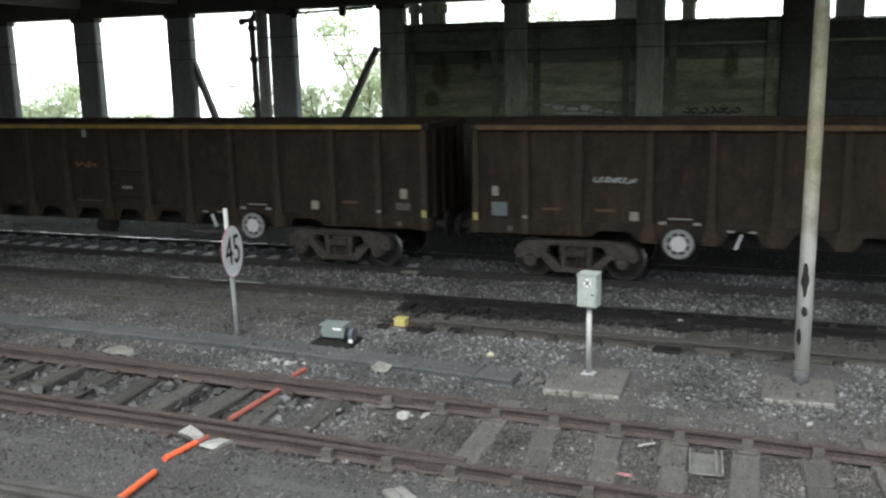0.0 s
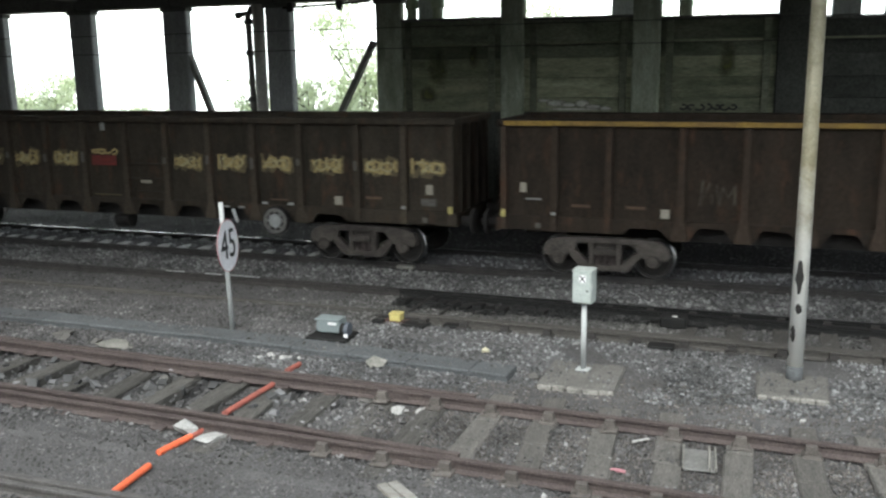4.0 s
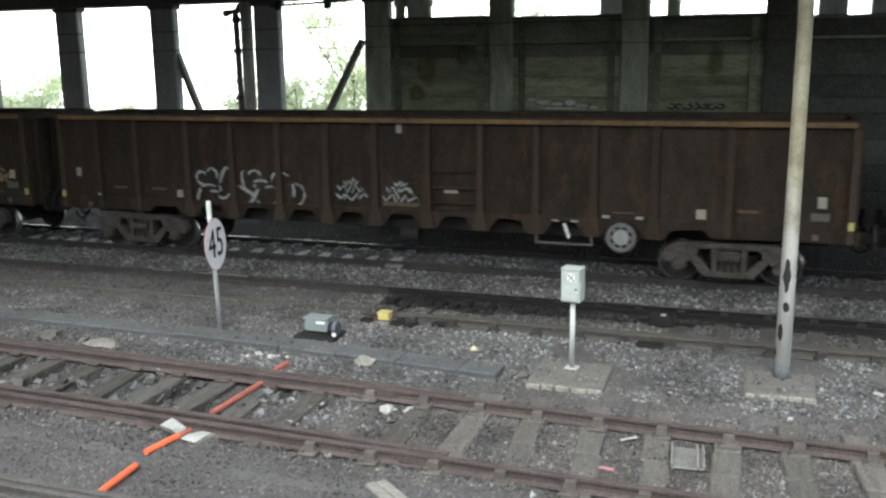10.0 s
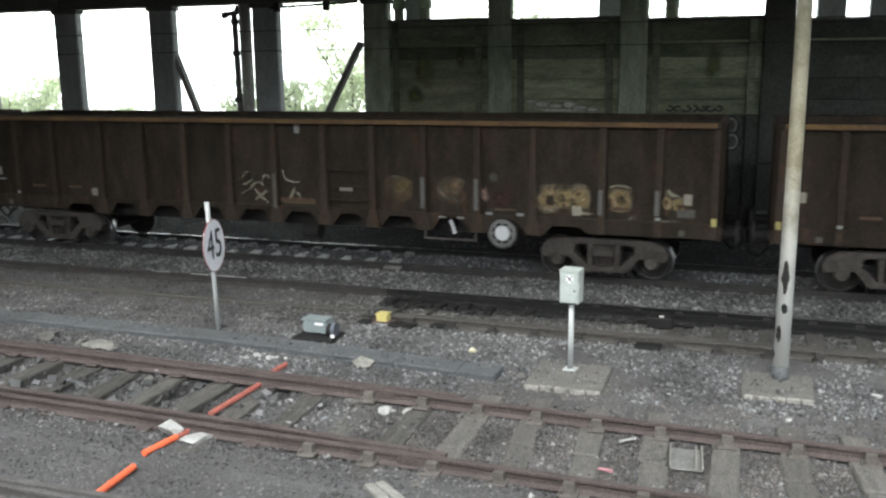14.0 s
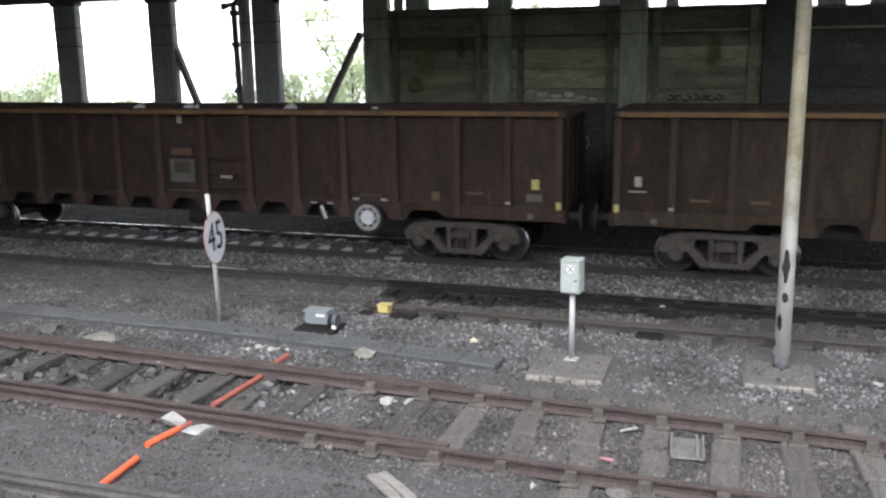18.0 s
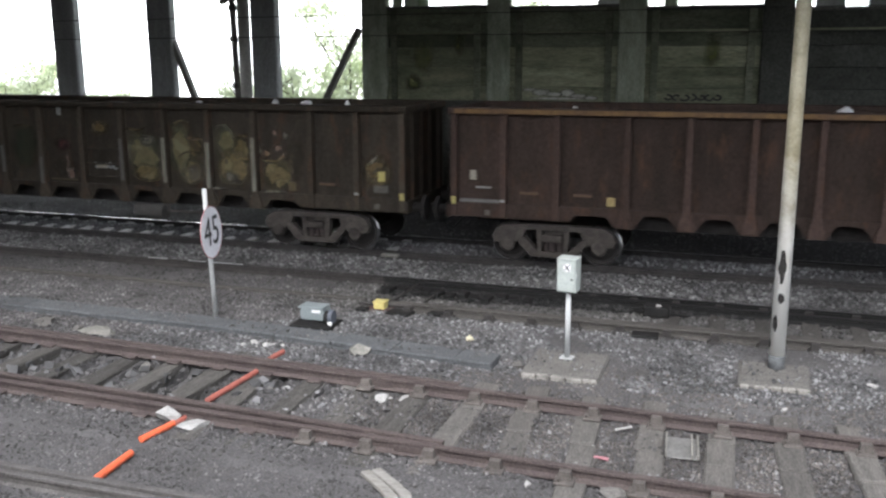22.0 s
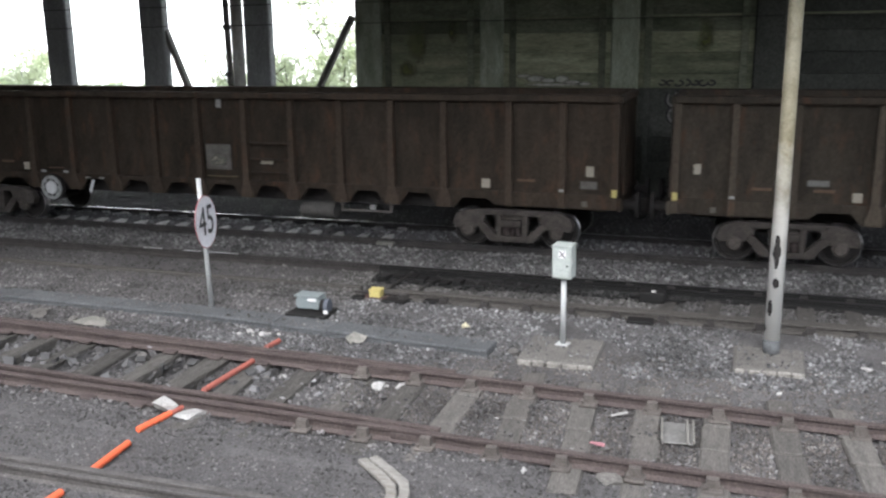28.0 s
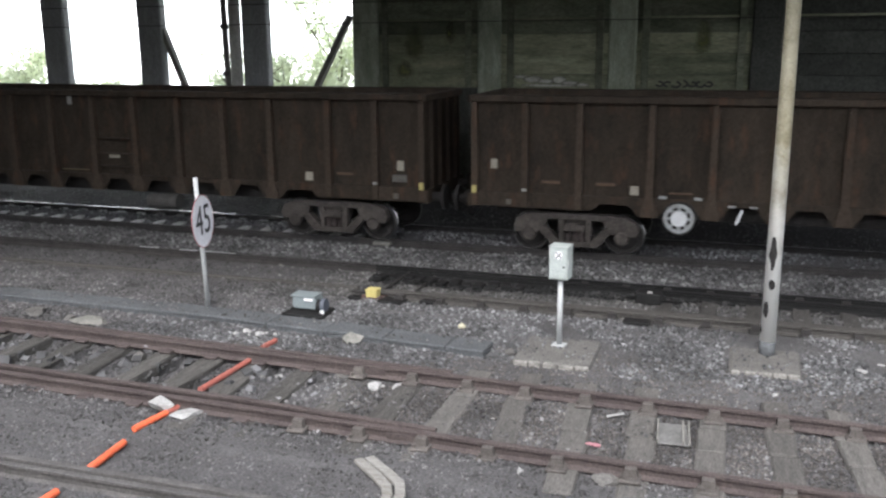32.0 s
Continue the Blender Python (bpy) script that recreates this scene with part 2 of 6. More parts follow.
M_ORANGE_D = mat("dusty_orange_plastic", (0.34, 0.1, 0.075), 0.7, vary=0.25, scale=6, fine=40, bump=0.08, tint=(0.24, 0.09, 0.072))
M_ORANGE = mat("orange_plastic", (0.72, 0.14, 0.06), 0.5, vary=0.15, scale=4, fine=40, bump=0.08, tint=(0.62, 0.13, 0.06))
M_PLASTIC = mat("white_plastic_scrap", (0.33, 0.325, 0.31), 0.6, vary=0.25, scale=9, fine=60, bump=0.2)
M_PLATE = mat("grubby_cream_plate", (0.4, 0.37, 0.3), 0.7, vary=0.2, scale=9, fine=60, bump=0.1, tint=(0.27, 0.24, 0.19))
M_TRAY = mat("grubby_clear_plastic", (0.17, 0.168, 0.16), 0.45, vary=0.25, scale=7, fine=40, bump=0.2, tint=(0.11, 0.108, 0.1))
M_PINK = glossy_paint("pink_scrap", (0.42, 0.2, 0.22))
M_TIMBER = mat("grey_timber", (0.235, 0.228, 0.21), 0.9, vary=0.25, scale=3, fine=18, bump=0.4, tint=(0.15, 0.14, 0.12), stretch=(1, 8, 8))
M_MOTOR = mat("grey_green_casing", (0.17, 0.195, 0.2), 0.5, vary=0.15, scale=6, fine=50, bump=0.1, tint=(0.17, 0.2, 0.2))
M_BELL = mat("blue_grey_casting", (0.085, 0.095, 0.115), 0.6, vary=0.2, scale=6, fine=50, bump=0.1)
# Serves greasy metal and the painted dark of pits and undersides alike.
M_PIT = mat("black_grease_and_pit_dark", (0.01, 0.0095, 0.009), 0.75, vary=0.4, scale=5, fine=40, bump=0.2)
M_GRAF_P = mat("spray_pale_yellow", (0.48, 0.43, 0.26), 0.7, vary=0.25, scale=5, fine=30, bump=0.0, tint=(0.36, 0.3, 0.15), patch=0.8)
M_IRON = mat("grimy_iron", (0.035, 0.032, 0.03), 0.7, vary=0.3, scale=5, fine=40, bump=0.2)
M_BRICKRED = mat("red_dust_iron", (0.08, 0.045, 0.038), 0.85, vary=0.3, scale=6, fine=50)
M_LEAF = mat("leaves", (0.36, 0.42, 0.26), 0.7, vary=0.35, scale=1.2, fine=14, bump=0.0, tint=(0.22, 0.28, 0.14))
lt = M_LEAF.node_tree
l_out, l_bsdf = lt.nodes["Material Output"], lt.nodes["Principled BSDF"]
l_thin, l_mix = lt.nodes.new("ShaderNodeBsdfTranslucent"), lt.nodes.new("ShaderNodeMixShader")
l_thin.inputs[0].default_value = (0.78, 0.84, 0.62, 1)
l_mix.inputs[0].default_value = 0.75
lt.links.new(l_bsdf.outputs[0], l_mix.inputs[1])
lt.links.new(l_thin.outputs[0], l_mix.inputs[2])
lt.links.new(l_mix.outputs[0], l_out.inputs[0])
# Added emission: stands for the white distance and brightens the shed's far side.
M_GLOW = bpy.data.materials.new("glowing_distance")
M_GLOW.use_nodes = True
hz = M_GLOW.node_tree.nodes["Principled BSDF"]
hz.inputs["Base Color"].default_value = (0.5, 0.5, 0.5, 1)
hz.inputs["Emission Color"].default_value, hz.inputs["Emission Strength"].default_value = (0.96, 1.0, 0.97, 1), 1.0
M_BARK = mat("bark", (0.08, 0.065, 0.05), 0.9, vary=0.3, scale=4, fine=30, bump=0.4, stretch=(3, 3, 0.6))
M_BOGIE = mat("bogie_cast_steel", (0.078, 0.068, 0.059), 0.85, vary=0.35, scale=5, fine=30, bump=0.4, tint=(0.036, 0.031, 0.027), rnd=0.2, patch=0.6)
M_WHEEL = mat("wheel_steel", (0.045, 0.041, 0.038), 0.6, 0.2, vary=0.25, scale=5, fine=40, bump=0.15)
M_TYRE = mat("worn_tread", (0.45, 0.44, 0.43), 0.3, 1.0, vary=0.1, scale=3, fine=40, bump=0.03)
M_TANK = mat("dusty_tank_paint", (0.095, 0.09, 0.083), 0.8, vary=0.25, scale=5, fine=30, bump=0.2, tint=(0.07, 0.066, 0.06))
M_UNDER = mat("underframe_grime", (0.028, 0.025, 0.023), 0.85, vary=0.3, scale=4, fine=30, bump=0.2)


def wagon_paint(name, base, tint):
    """Old wagon paint, mottled, with rust breaking through in patches."""
    m = mat(name, base, 0.78, vary=0.26, scale=1.9, fine=26, bump=0.2, tint=tint, patch=0.42, rnd=0.16, spec=0.15, stretch=(1.6, 1, 0.55))
    nt = m.node_tree
    hs = next(n for n in nt.nodes if n.type == "HUE_SAT")
    off = next(n for n in nt.nodes if n.type == "VECT_MATH")
    b = nt.nodes["Principled BSDF"]
    n3 = nt.nodes.new("ShaderNodeTexNoise")
    n3.inputs["Scale"].default_value, n3.inputs["Detail"].default_value, n3.inputs["Roughness"].default_value = 2.6, 6, 0.7
    nt.links.new(off.outputs[0], n3.inputs["Vector"])
    mr = nt.nodes.new("ShaderNodeMapRange")
    mr.inputs["From Min"].default_value, mr.inputs["From Max"].default_value = 0.54, 0.7
    mr.inputs["To Max"].default_value = 0.75
    nt.links.new(n3.outputs["Fac"], mr.inputs["Value"])
    mix = nt.nodes.new("ShaderNodeMix")
    mix.data_type = "RGBA"
    nt.links.new(mr.outputs[0], mix.inputs["Factor"])
    nt.links.new(hs.outputs[0], mix.inputs["A"])
    mix.inputs["B"].default_value = (0.095, 0.05, 0.03, 1)
    nt.links.new(mix.outputs["Result"], b.inputs["Base Color"])
    return m


BODY_COLOURS = [
    ("faded_brown", (0.0494, 0.0378, 0.0278), (0.0289, 0.0234, 0.0180)),
    ("rust_maroon", (0.0435, 0.0324, 0.0238), (0.0272, 0.0212, 0.0164)),
    ("drab_brown", (0.0525, 0.0430, 0.0319), (0.0327, 0.0275, 0.0214)),
    ("red_brown", (0.0554, 0.0380, 0.0309), (0.0366, 0.0270, 0.0218)),
    ("dark_umber", (0.0554, 0.0460, 0.0346), (0.0356, 0.0300, 0.0237)),
]
M_BODY = [wagon_paint(n, a, c) for n, a, c in BODY_COLOURS]
# Lighter copy of each body paint: light caught by the ribs painted in.
M_RIB = [wagon_paint(n + "_rib_lit", tuple(v * q for v, q in zip(a, (1.25, 1.22, 1.24))), tuple(v * 1.2 for v in a)) for n, a, c in BODY_COLOURS]
M_INNER = mat("rusty_inside", (0.07, 0.042, 0.03), 0.9, vary=0.35, scale=3, fine=25, bump=0.3)
M_STRIPE = mat("faded_yellow_stripe", (0.36, 0.23, 0.045), 0.7, vary=0.25, scale=2, fine=20, bump=0.1, tint=(0.16, 0.1, 0.045), patch=0.6)
M_STRIPE_D = mat("dirty_ochre_stripe", (0.2, 0.12, 0.045), 0.75, vary=0.25, scale=2, fine=20, bump=0.1, tint=(0.1, 0.06, 0.04), patch=0.6)
M_GRAF_W = mat("spray_white", (0.38, 0.39, 0.38), 0.7, vary=0.2, scale=4, fine=30, bump=0.0, tint=(0.22, 0.22, 0.21), patch=0.8)
M_GRAF_Y = mat("spray_yellow", (0.46, 0.37, 0.17), 0.7, vary=0.3, scale=4, fine=24, bump=0.0, tint=(0.24, 0.17, 0.075), patch=0.8)
M_GRAF_G = mat("spray_grey", (0.2, 0.2, 0.19), 0.7, vary=0.25, scale=4, fine=30, bump=0.0, tint=(0.11, 0.1, 0.09), patch=0.8)
M_FADE_Y = mat("faded_yellow_spray", (0.15, 0.12, 0.062), 0.7, vary=0.3, scale=3, fine=24, bump=0.0, tint=(0.085, 0.068, 0.045), patch=0.7)
M_FADE_O = mat("faded_orange_spray", (0.14, 0.085, 0.05), 0.7, vary=0.3, scale=3, fine=24, bump=0.0, tint=(0.08, 0.052, 0.04), patch=0.7)
M_FADE_G = mat("faded_grey_spray", (0.14, 0.135, 0.12), 0.7, vary=0.3, scale=3, fine=24, bump=0.0, tint=(0.08, 0.07, 0.06), patch=0.7)
M_SMEAR_D = mat("dull_spray", (0.056, 0.045, 0.035), 0.75, vary=0.3, scale=2.4, fine=14, bump=0.0, tint=(0.08, 0.068, 0.05), patch=0.4)
M_DRIP = mat("pale_olive_spray", (0.31, 0.305, 0.25), 0.75, vary=0.3, scale=3, fine=20, bump=0.0, tint=(0.12, 0.105, 0.075), patch=0.5)
M_GRAF_O = mat("spray_orange", (0.24, 0.12, 0.05), 0.7, vary=0.25, scale=4, fine=30, bump=0.0, tint=(0.13, 0.07, 0.04), patch=0.8)


def spray(name, base, cover=0.5, scale=5.0):
    """Spray paint that has worn thin: the steel shows through it in patches and towards its edges."""
    m = mat(name, base, 0.75, vary=0.3, scale=3, fine=22, bump=0.0, tint=tuple(c * 0.55 for c in base), patch=0.6, spec=0.15)
    nt = m.node_tree
    bsdf, out = nt.nodes["Principled BSDF"], nt.nodes["Material Output"]
    tc = nt.nodes["Texture Coordinate"]
    grad = nt.nodes.new("ShaderNodeVectorMath")
    grad.operation = "DISTANCE"
    sep, comb = nt.nodes.new("ShaderNodeSeparateXYZ"), nt.nodes.new("ShaderNodeCombineXYZ")
    nt.links.new(tc.outputs["Generated"], sep.inputs[0])
    nt.links.new(sep.outputs["X"], comb.inputs["X"])
    nt.links.new(sep.outputs["Z"], comb.inputs["Z"])
    nt.links.new(comb.outputs[0], grad.inputs[0])
    grad.inputs[1].default_value = (0.5, 0.0, 0.5)
    n = nt.nodes.new("ShaderNodeTexNoise")
    n.inputs["Scale"].default_value, n.inputs["Detail"].default_value, n.inputs["Roughness"].default_value = scale, 6, 0.7
    nt.links.new(next(v for v in nt.nodes if v.type == "VECT_MATH" and v.operation == "MULTIPLY_ADD").outputs[0], n.inputs["Vector"])
    fall = nt.nodes.new("ShaderNodeMapRange")
    fall.inputs["From Min"].default_value, fall.inputs["From Max"].default_value = 0.2, 0.6
    fall.inputs["To Min"].default_value, fall.inputs["To Max"].default_value = 0.2, -0.4
    nt.links.new(grad.outputs["Value"], fall.inputs["Value"])
    add = nt.nodes.new("ShaderNodeMath")
    nt.links.new(fall.outputs[0], add.inputs[0])
    nt.links.new(n.outputs["Fac"], add.inputs[1])
    edge = nt.nodes.new("ShaderNodeMapRange")
    edge.inputs["From Min"].default_value, edge.inputs["From Max"].default_value = 0.66 - cover * 0.5, 1.16 - cover * 0.5
    edge.inputs["To Max"].default_value = 0.9
    nt.links.new(add.outputs[0], edge.inputs["Value"])
    clear, mix = nt.nodes.new("ShaderNodeBsdfTransparent"), nt.nodes.new("ShaderNodeMixShader")
    nt.links.new(edge.outputs[0], mix.inputs[0])
    nt.links.new(clear.outputs[0], mix.inputs[1])
    nt.links.new(bsdf.outputs[0], mix.inputs[2])
    nt.links.new(mix.outputs[0], out.inputs[0])
    return m


def mural(name, colours, cover, scale=2.6):
    """Several colours of worn spray paint that run into one another."""
    m = spray(name, colours[0], cover, 3.5)
    nt = m.node_tree
    n = nt.nodes.new("ShaderNodeTexNoise")
    n.inputs["Scale"].default_value, n.inputs["Detail"].default_value, n.inputs["Distortion"].default_value = scale, 6, 0.3
    nt.links.new(next(v for v in nt.nodes if v.type == "VECT_MATH" and v.operation == "MULTIPLY_ADD").outputs[0], n.inputs["Vector"])
    ramp = nt.nodes.new("ShaderNodeValToRGB")
    el = ramp.color_ramp.elements
    el[0].position, el[0].color = 0.38, (*colours[0], 1)
    el[1].position, el[1].color = 0.62, (*colours[-1], 1)
    for i, c in enumerate(colours[1:-1]):
        el.new(0.38 + 0.24 * (i + 1) / (len(colours) - 1)).color = (*c, 1)
    nt.links.new(n.outputs["Fac"], ramp.inputs[0])
    nt.links.new(ramp.outputs[0], nt.nodes["Principled BSDF"].inputs["Base Color"])
    return m


S_MURAL = mural("olive_mural_paint", ((0.053, 0.054, 0.031), (0.106, 0.098, 0.053), (0.154, 0.137, 0.075), (0.117, 0.104, 0.055), (0.191, 0.172, 0.101)), 1.15)
S_MURAL_B = mural("ochre_mural_paint", ((0.059, 0.048, 0.028), (0.127, 0.102, 0.049), (0.170, 0.135, 0.070), (0.111, 0.094, 0.049), (0.201, 0.166, 0.092)), 1.15)
S_MURAL_D = mural("green_mural_paint", ((0.026, 0.032, 0.023), (0.05, 0.058, 0.036), (0.036, 0.036, 0.027), (0.065, 0.058, 0.034), (0.038, 0.046, 0.033)), 0.75)
S_LETTER = mural("yellow_letter_paint", ((0.09, 0.06, 0.035), (0.32, 0.25, 0.13), (0.2, 0.13, 0.065), (0.38, 0.31, 0.19), (0.16, 0.09, 0.05)), 1.1, 6)
S_LETTER_O = mural("orange_letter_paint", ((0.06, 0.045, 0.034), (0.17, 0.11, 0.062), (0.1, 0.08, 0.06), (0.2, 0.125, 0.07), (0.22, 0.18, 0.12)), 0.8, 6)
S_CREAM = spray("thin_cream_spray", (0.36, 0.33, 0.25), 0.95)
S_GREY = spray("thin_grey_spray", (0.17, 0.158, 0.125), 0.7)
S_OCHRE = spray("thin_ochre_spray", (0.155, 0.117, 0.06), 0.95, 4)
S_PALE = spray("thin_pale_spray", (0.25, 0.24, 0.19), 0.7, 6)
S_PINK = spray("thin_pink_spray", (0.27, 0.19, 0.155), 0.9, 5)
S_WASH = spray("thin_whitewash", (0.55, 0.54, 0.48), 1.1, 6)
S_DIM = spray("thin_dim_spray", (0.085, 0.07, 0.05), 0.7, 4)
S_MOSS = spray("moss_stain", (0.2, 0.22, 0.09), 0.6, 3)
S_WHITE = spray("thin_white_spray", (0.4, 0.405, 0.39), 1.3, 7)
S_RED = spray("thin_dull_red_spray", (0.085, 0.04, 0.037), 0.7, 4)


# ---- mesh helpers ----
def box(bm, x0, x1, y0, y1, z0, z1, bevel=0.0):
    g = bmesh.ops.create_cube(bm, size=1)["verts"]
    for v in g:
        v.co = Vector(((x0 + x1) / 2 + v.co.x * (x1 - x0), (y0 + y1) / 2 + v.co.y * (y1 - y0), (z0 + z1) / 2 + v.co.z * (z1 - z0)))
    if bevel:
        bmesh.ops.bevel(bm, geom=list({e for v in g for e in v.link_edges}), offset=bevel, segments=1, affect="EDGES")


def prism(bm, outline, y0, y1):
    """A plate with an (x, z) outline, from y0 to y1."""
    a = [bm.verts.new((x, y0, z)) for x, z in outline]
    b = [bm.verts.new((x, y1, z)) for x, z in outline]
    n = len(outline)
    bm.faces.new(a)
    bm.faces.new(b[::-1])
    for i in range(n):
        bm.faces.new((a[i], b[i], b[(i + 1) % n], a[(i + 1) % n]))


def tube(bm, p0, p1, r0, r1=None, seg=12, caps=True):
    p0, p1 = Vector(p0), Vector(p1)
    r1 = r0 if r1 is None else r1
    q = (p1 - p0).to_track_quat("Z", "Y")
    rings = []
    for p, r in ((p0, r0), (p1, r1)):
        rings.append([bm.verts.new(p + q @ Vector((r * math.cos(2 * math.pi * i / seg), r * math.sin(2 * math.pi * i / seg), 0))) for i in range(seg)])
    for i in range(seg):
        bm.faces.new((rings[0][i], rings[0][(i + 1) % seg], rings[1][(i + 1) % seg], rings[1][i]))
    if caps:
        bm.faces.new(rings[0][::-1])
        bm.faces.new(rings[1])


def lathe(bm, profile, seg=24):
    """A ring turned round the y axis from (r, y) pairs."""
    rings = [[bm.verts.new((r * math.cos(2 * math.pi * i / seg), y, r * math.sin(2 * math.pi * i / seg))) for i in range(seg)] for r, y in profile]
    for a, b in zip(rings, rings[1:]):
        for i in range(seg):
            bm.faces.new((a[i], a[(i + 1) % seg], b[(i + 1) % seg], b[i]))


def ribbon(bm, pts, w, y):
    """A flat stroke of width w along (x, z) points, 4 mm thick, its face at y."""
    P = [Vector((p[0], 0, p[1])) for p in pts]
    rows = []
    for i, p in enumerate(P):
        d = (P[min(i + 1, len(P) - 1)] - P[max(i - 1, 0)]).normalized()
        n = Vector((-d.z, 0, d.x)) * w / 2
        y -= 0.00025
        rows.append([bm.verts.new((q.x, yy, q.z)) for q, yy in ((p + n, y), (p - n, y), (p - n, y + 0.004), (p + n, y + 0.004))])
    for a, b in zip(rows, rows[1:]):
        for i in range(4):
            bm.faces.new((a[i], a[(i + 1) % 4], b[(i + 1) % 4], b[i]))
    bm.faces.new(rows[0][::-1])
    bm.faces.new(rows[-1])


def done(name, bm, material, smooth=False):
    bmesh.ops.recalc_face_normals(bm, faces=bm.faces)
    me = bpy.data.meshes.new(name)
    bm.to_mesh(me)
    bm.free()
    if material:
        me.materials.append(material)
    if smooth:
        for p in me.polygons:
            p.use_smooth = True
    return me


def part(name, data, material=None, parent=None, label="", m=None, smooth=False):
    """One mesh object (from a bmesh or a shared mesh) under parent."""
    me = data if isinstance(data, bpy.types.Mesh) else done(name, data, material, smooth)
    ob = new(name, me)
    if parent:
        ob.parent = parent
    if m is not None:
        ob.matrix_basis = m
    if isinstance(data, bpy.types.Mesh) and material and me.materials[0] != material:
        ob.material_slots[0].link = "OBJECT"
        ob.material_slots[0].material = material
    if label:
        ob["label"] = label
    return ob


def root(name, m, label, category, group="", kind=""):
    ob = new(name)
    ob.empty_display_size = 0.2
    ob.matrix_basis = m
    return tagged(ob, label, category, group, kind)


def thing(name, data, material, label, category, group="", kind="", m=None, smooth=False):
    return tagged(part(name, data, material, None, "", m, smooth), label, category, group, kind)


def B(*boxes, bevel=0.0):
    bm = bmesh.new()
    for b in boxes:
        box(bm, *b, bevel=bevel)
    return bm


# ---- the place ----
RAIL_MID = (12.97, 14.6)
RAIL_TRAIN = (16.61, 18.11)
COLUMN_X = [-24.1, -20.6, -17.08, -13.53, -10.06, -6.5, -2.98, 0.5, 4.0]
COLUMN_W = [0.8, 0.86, 0.84, 0.82, 0.76, 0.64, 0.7, 0.72, 0.7]
WALL_Y, BEAM_Z = 24.0, 5.71
WALL_TOPS = {4: 5.09, 5: 5.04, 6: 4.97, 7: 4.87}


def far_rail_y(x):
    """The far rail of the siding."""
    return 9.68 - 0.027 * x


def near_rail_y(x):
    return 8.05 - 0.026 * x


SLEEPER_X0, SLEEPER_STEP = -0.07, 0.705


def ground_z(x, y):
    z = -0.155 + 0.022 * noise.noise((x * 0.7, y * 0.7, 0)) + 0.012 * noise.noise((x * 3.1, y * 3.1, 4))
    if 14.95 < y < 16.45:
        z += 0.05 * math.sin((y - 14.95) / 1.5 * math.pi)
    if 18.6 < y < 23:
        z += 0.06
    if 17.2 < y < 17.95:
        z += 0.1 * math.sin((y - 17.2) / 0.75 * math.pi) ** 0.5
    if 12.4 < y < 12.87:
        z += 0.03
    if -25 < x < -1.85 and near_rail_y(x) - 0.7 < y < near_rail_y(x) - 0.08:
        z += 0.035
    if -25 < x < 12 and near_rail_y(x) - 0.5 < y < far_rail_y(x) + 0.4:
        z -= 0.02
        if x < -2.75 and near_rail_y(x) < y < far_rail_y(x):
            z -= 0.045 * min(1.0, (-2.75 - x) / 3.7)
            # washed-out voids on the east side of the sleepers
            u = (x - SLEEPER_X0 - 0.235) / SLEEPER_STEP
            if x < -4.1 and abs(u - round(u)) < 0.1 and noise.noise((x * 0.9, y * 0.5, 9)) > -0.25:
                z -= 0.2
    # hollow cribs between the sleeper ends behind the far rail
    if -1.2 < x < 6 and far_rail_y(x) + 0.06 < y < 10.5 and abs((x - SLEEPER_X0) / SLEEPER_STEP % 1 - 0.5) < 0.29:
        z -= 0.05
    return z


def ground():
    xs = [-2500, -800, -200, -80, -45, -30, -24, -20] + [-18 + 0.065 * i for i in range(362)] + [6, 8, 12, 20, 40, 100, 300, 900, 2500]
    ys = [-2500, -800, -200, -60, -20, 0, 3, 4.5] + [5.4 + 0.13 * i for i in range(136)] + [23.6, 24.5, 26, 29, 33, 40, 60, 120, 400, 1000, 2500]
    verts = [(x, y, ground_z(x, y) if -60 < x < 20 and 3 < y < 27 else -0.16) for y in ys for x in xs]
    n = len(xs)
    faces = [(j * n + i, j * n + i + 1, (j + 1) * n + i + 1, (j + 1) * n + i) for j in range(len(ys) - 1) for i in range(n - 1)]
    me = bpy.data.meshes.new("ground")
    me.from_pydata(verts, [], faces)
    me.materials.append(M_GROUND)
    thing("ground", me, None, "dusty grey-brown railway ballast and dirt under the shed", "ground", kind="structure")


ground()


def panel_wall():
    w = root("wall_north", pose(0, 0, 0), "green-stained precast concrete panel wall between pillars", "wall", kind="structure")
    hs = [0.0, 0.77, 1.39, 2.01, 2.63, 3.01, 3.53, 4.05, 4.43]
    for i in range(4, len(COLUMN_X) - 1):
        x0, x1, top = COLUMN_X[i] + 0.3, COLUMN_X[i + 1] - 0.3, WALL_TOPS[i]
        courses = hs + [top]
        for j in range(len(courses) - 1):
            a, b = courses[j] - 0.2 * (j == 0), courses[j + 1]
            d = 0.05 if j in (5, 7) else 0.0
            # Lower courses and the whole east bay carry painted shade.
            part("panel", B((x0, x1, WALL_Y - 0.08 + d, WALL_Y + 0.1, a + 0.004, b - 0.004), bevel=0.01), M_WALL_SHADE if j < 4 or i == 7 else M_PANEL if j < 7 and i < 7 else M_PANEL_SHADE, w)
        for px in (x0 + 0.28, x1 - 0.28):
            part("wall_post", B((px - 0.09, px + 0.09, WALL_Y - 0.13, WALL_Y - 0.075, 2.64, top - 0.02), bevel=0.012), M_PANEL_SHADE, w)
            part("wall_post", B((px - 0.09, px + 0.09, WALL_Y - 0.13, WALL_Y - 0.075, -0.2, 2.63), bevel=0.012), M_WALL_SHADE, w)
        part("ledge", B((x0 + 0.38, x1 - 0.38, WALL_Y - 0.115, WALL_Y - 0.03, 4.39, 4.45), bevel=0.012), M_PANEL, w, "pale ledge under the top course")
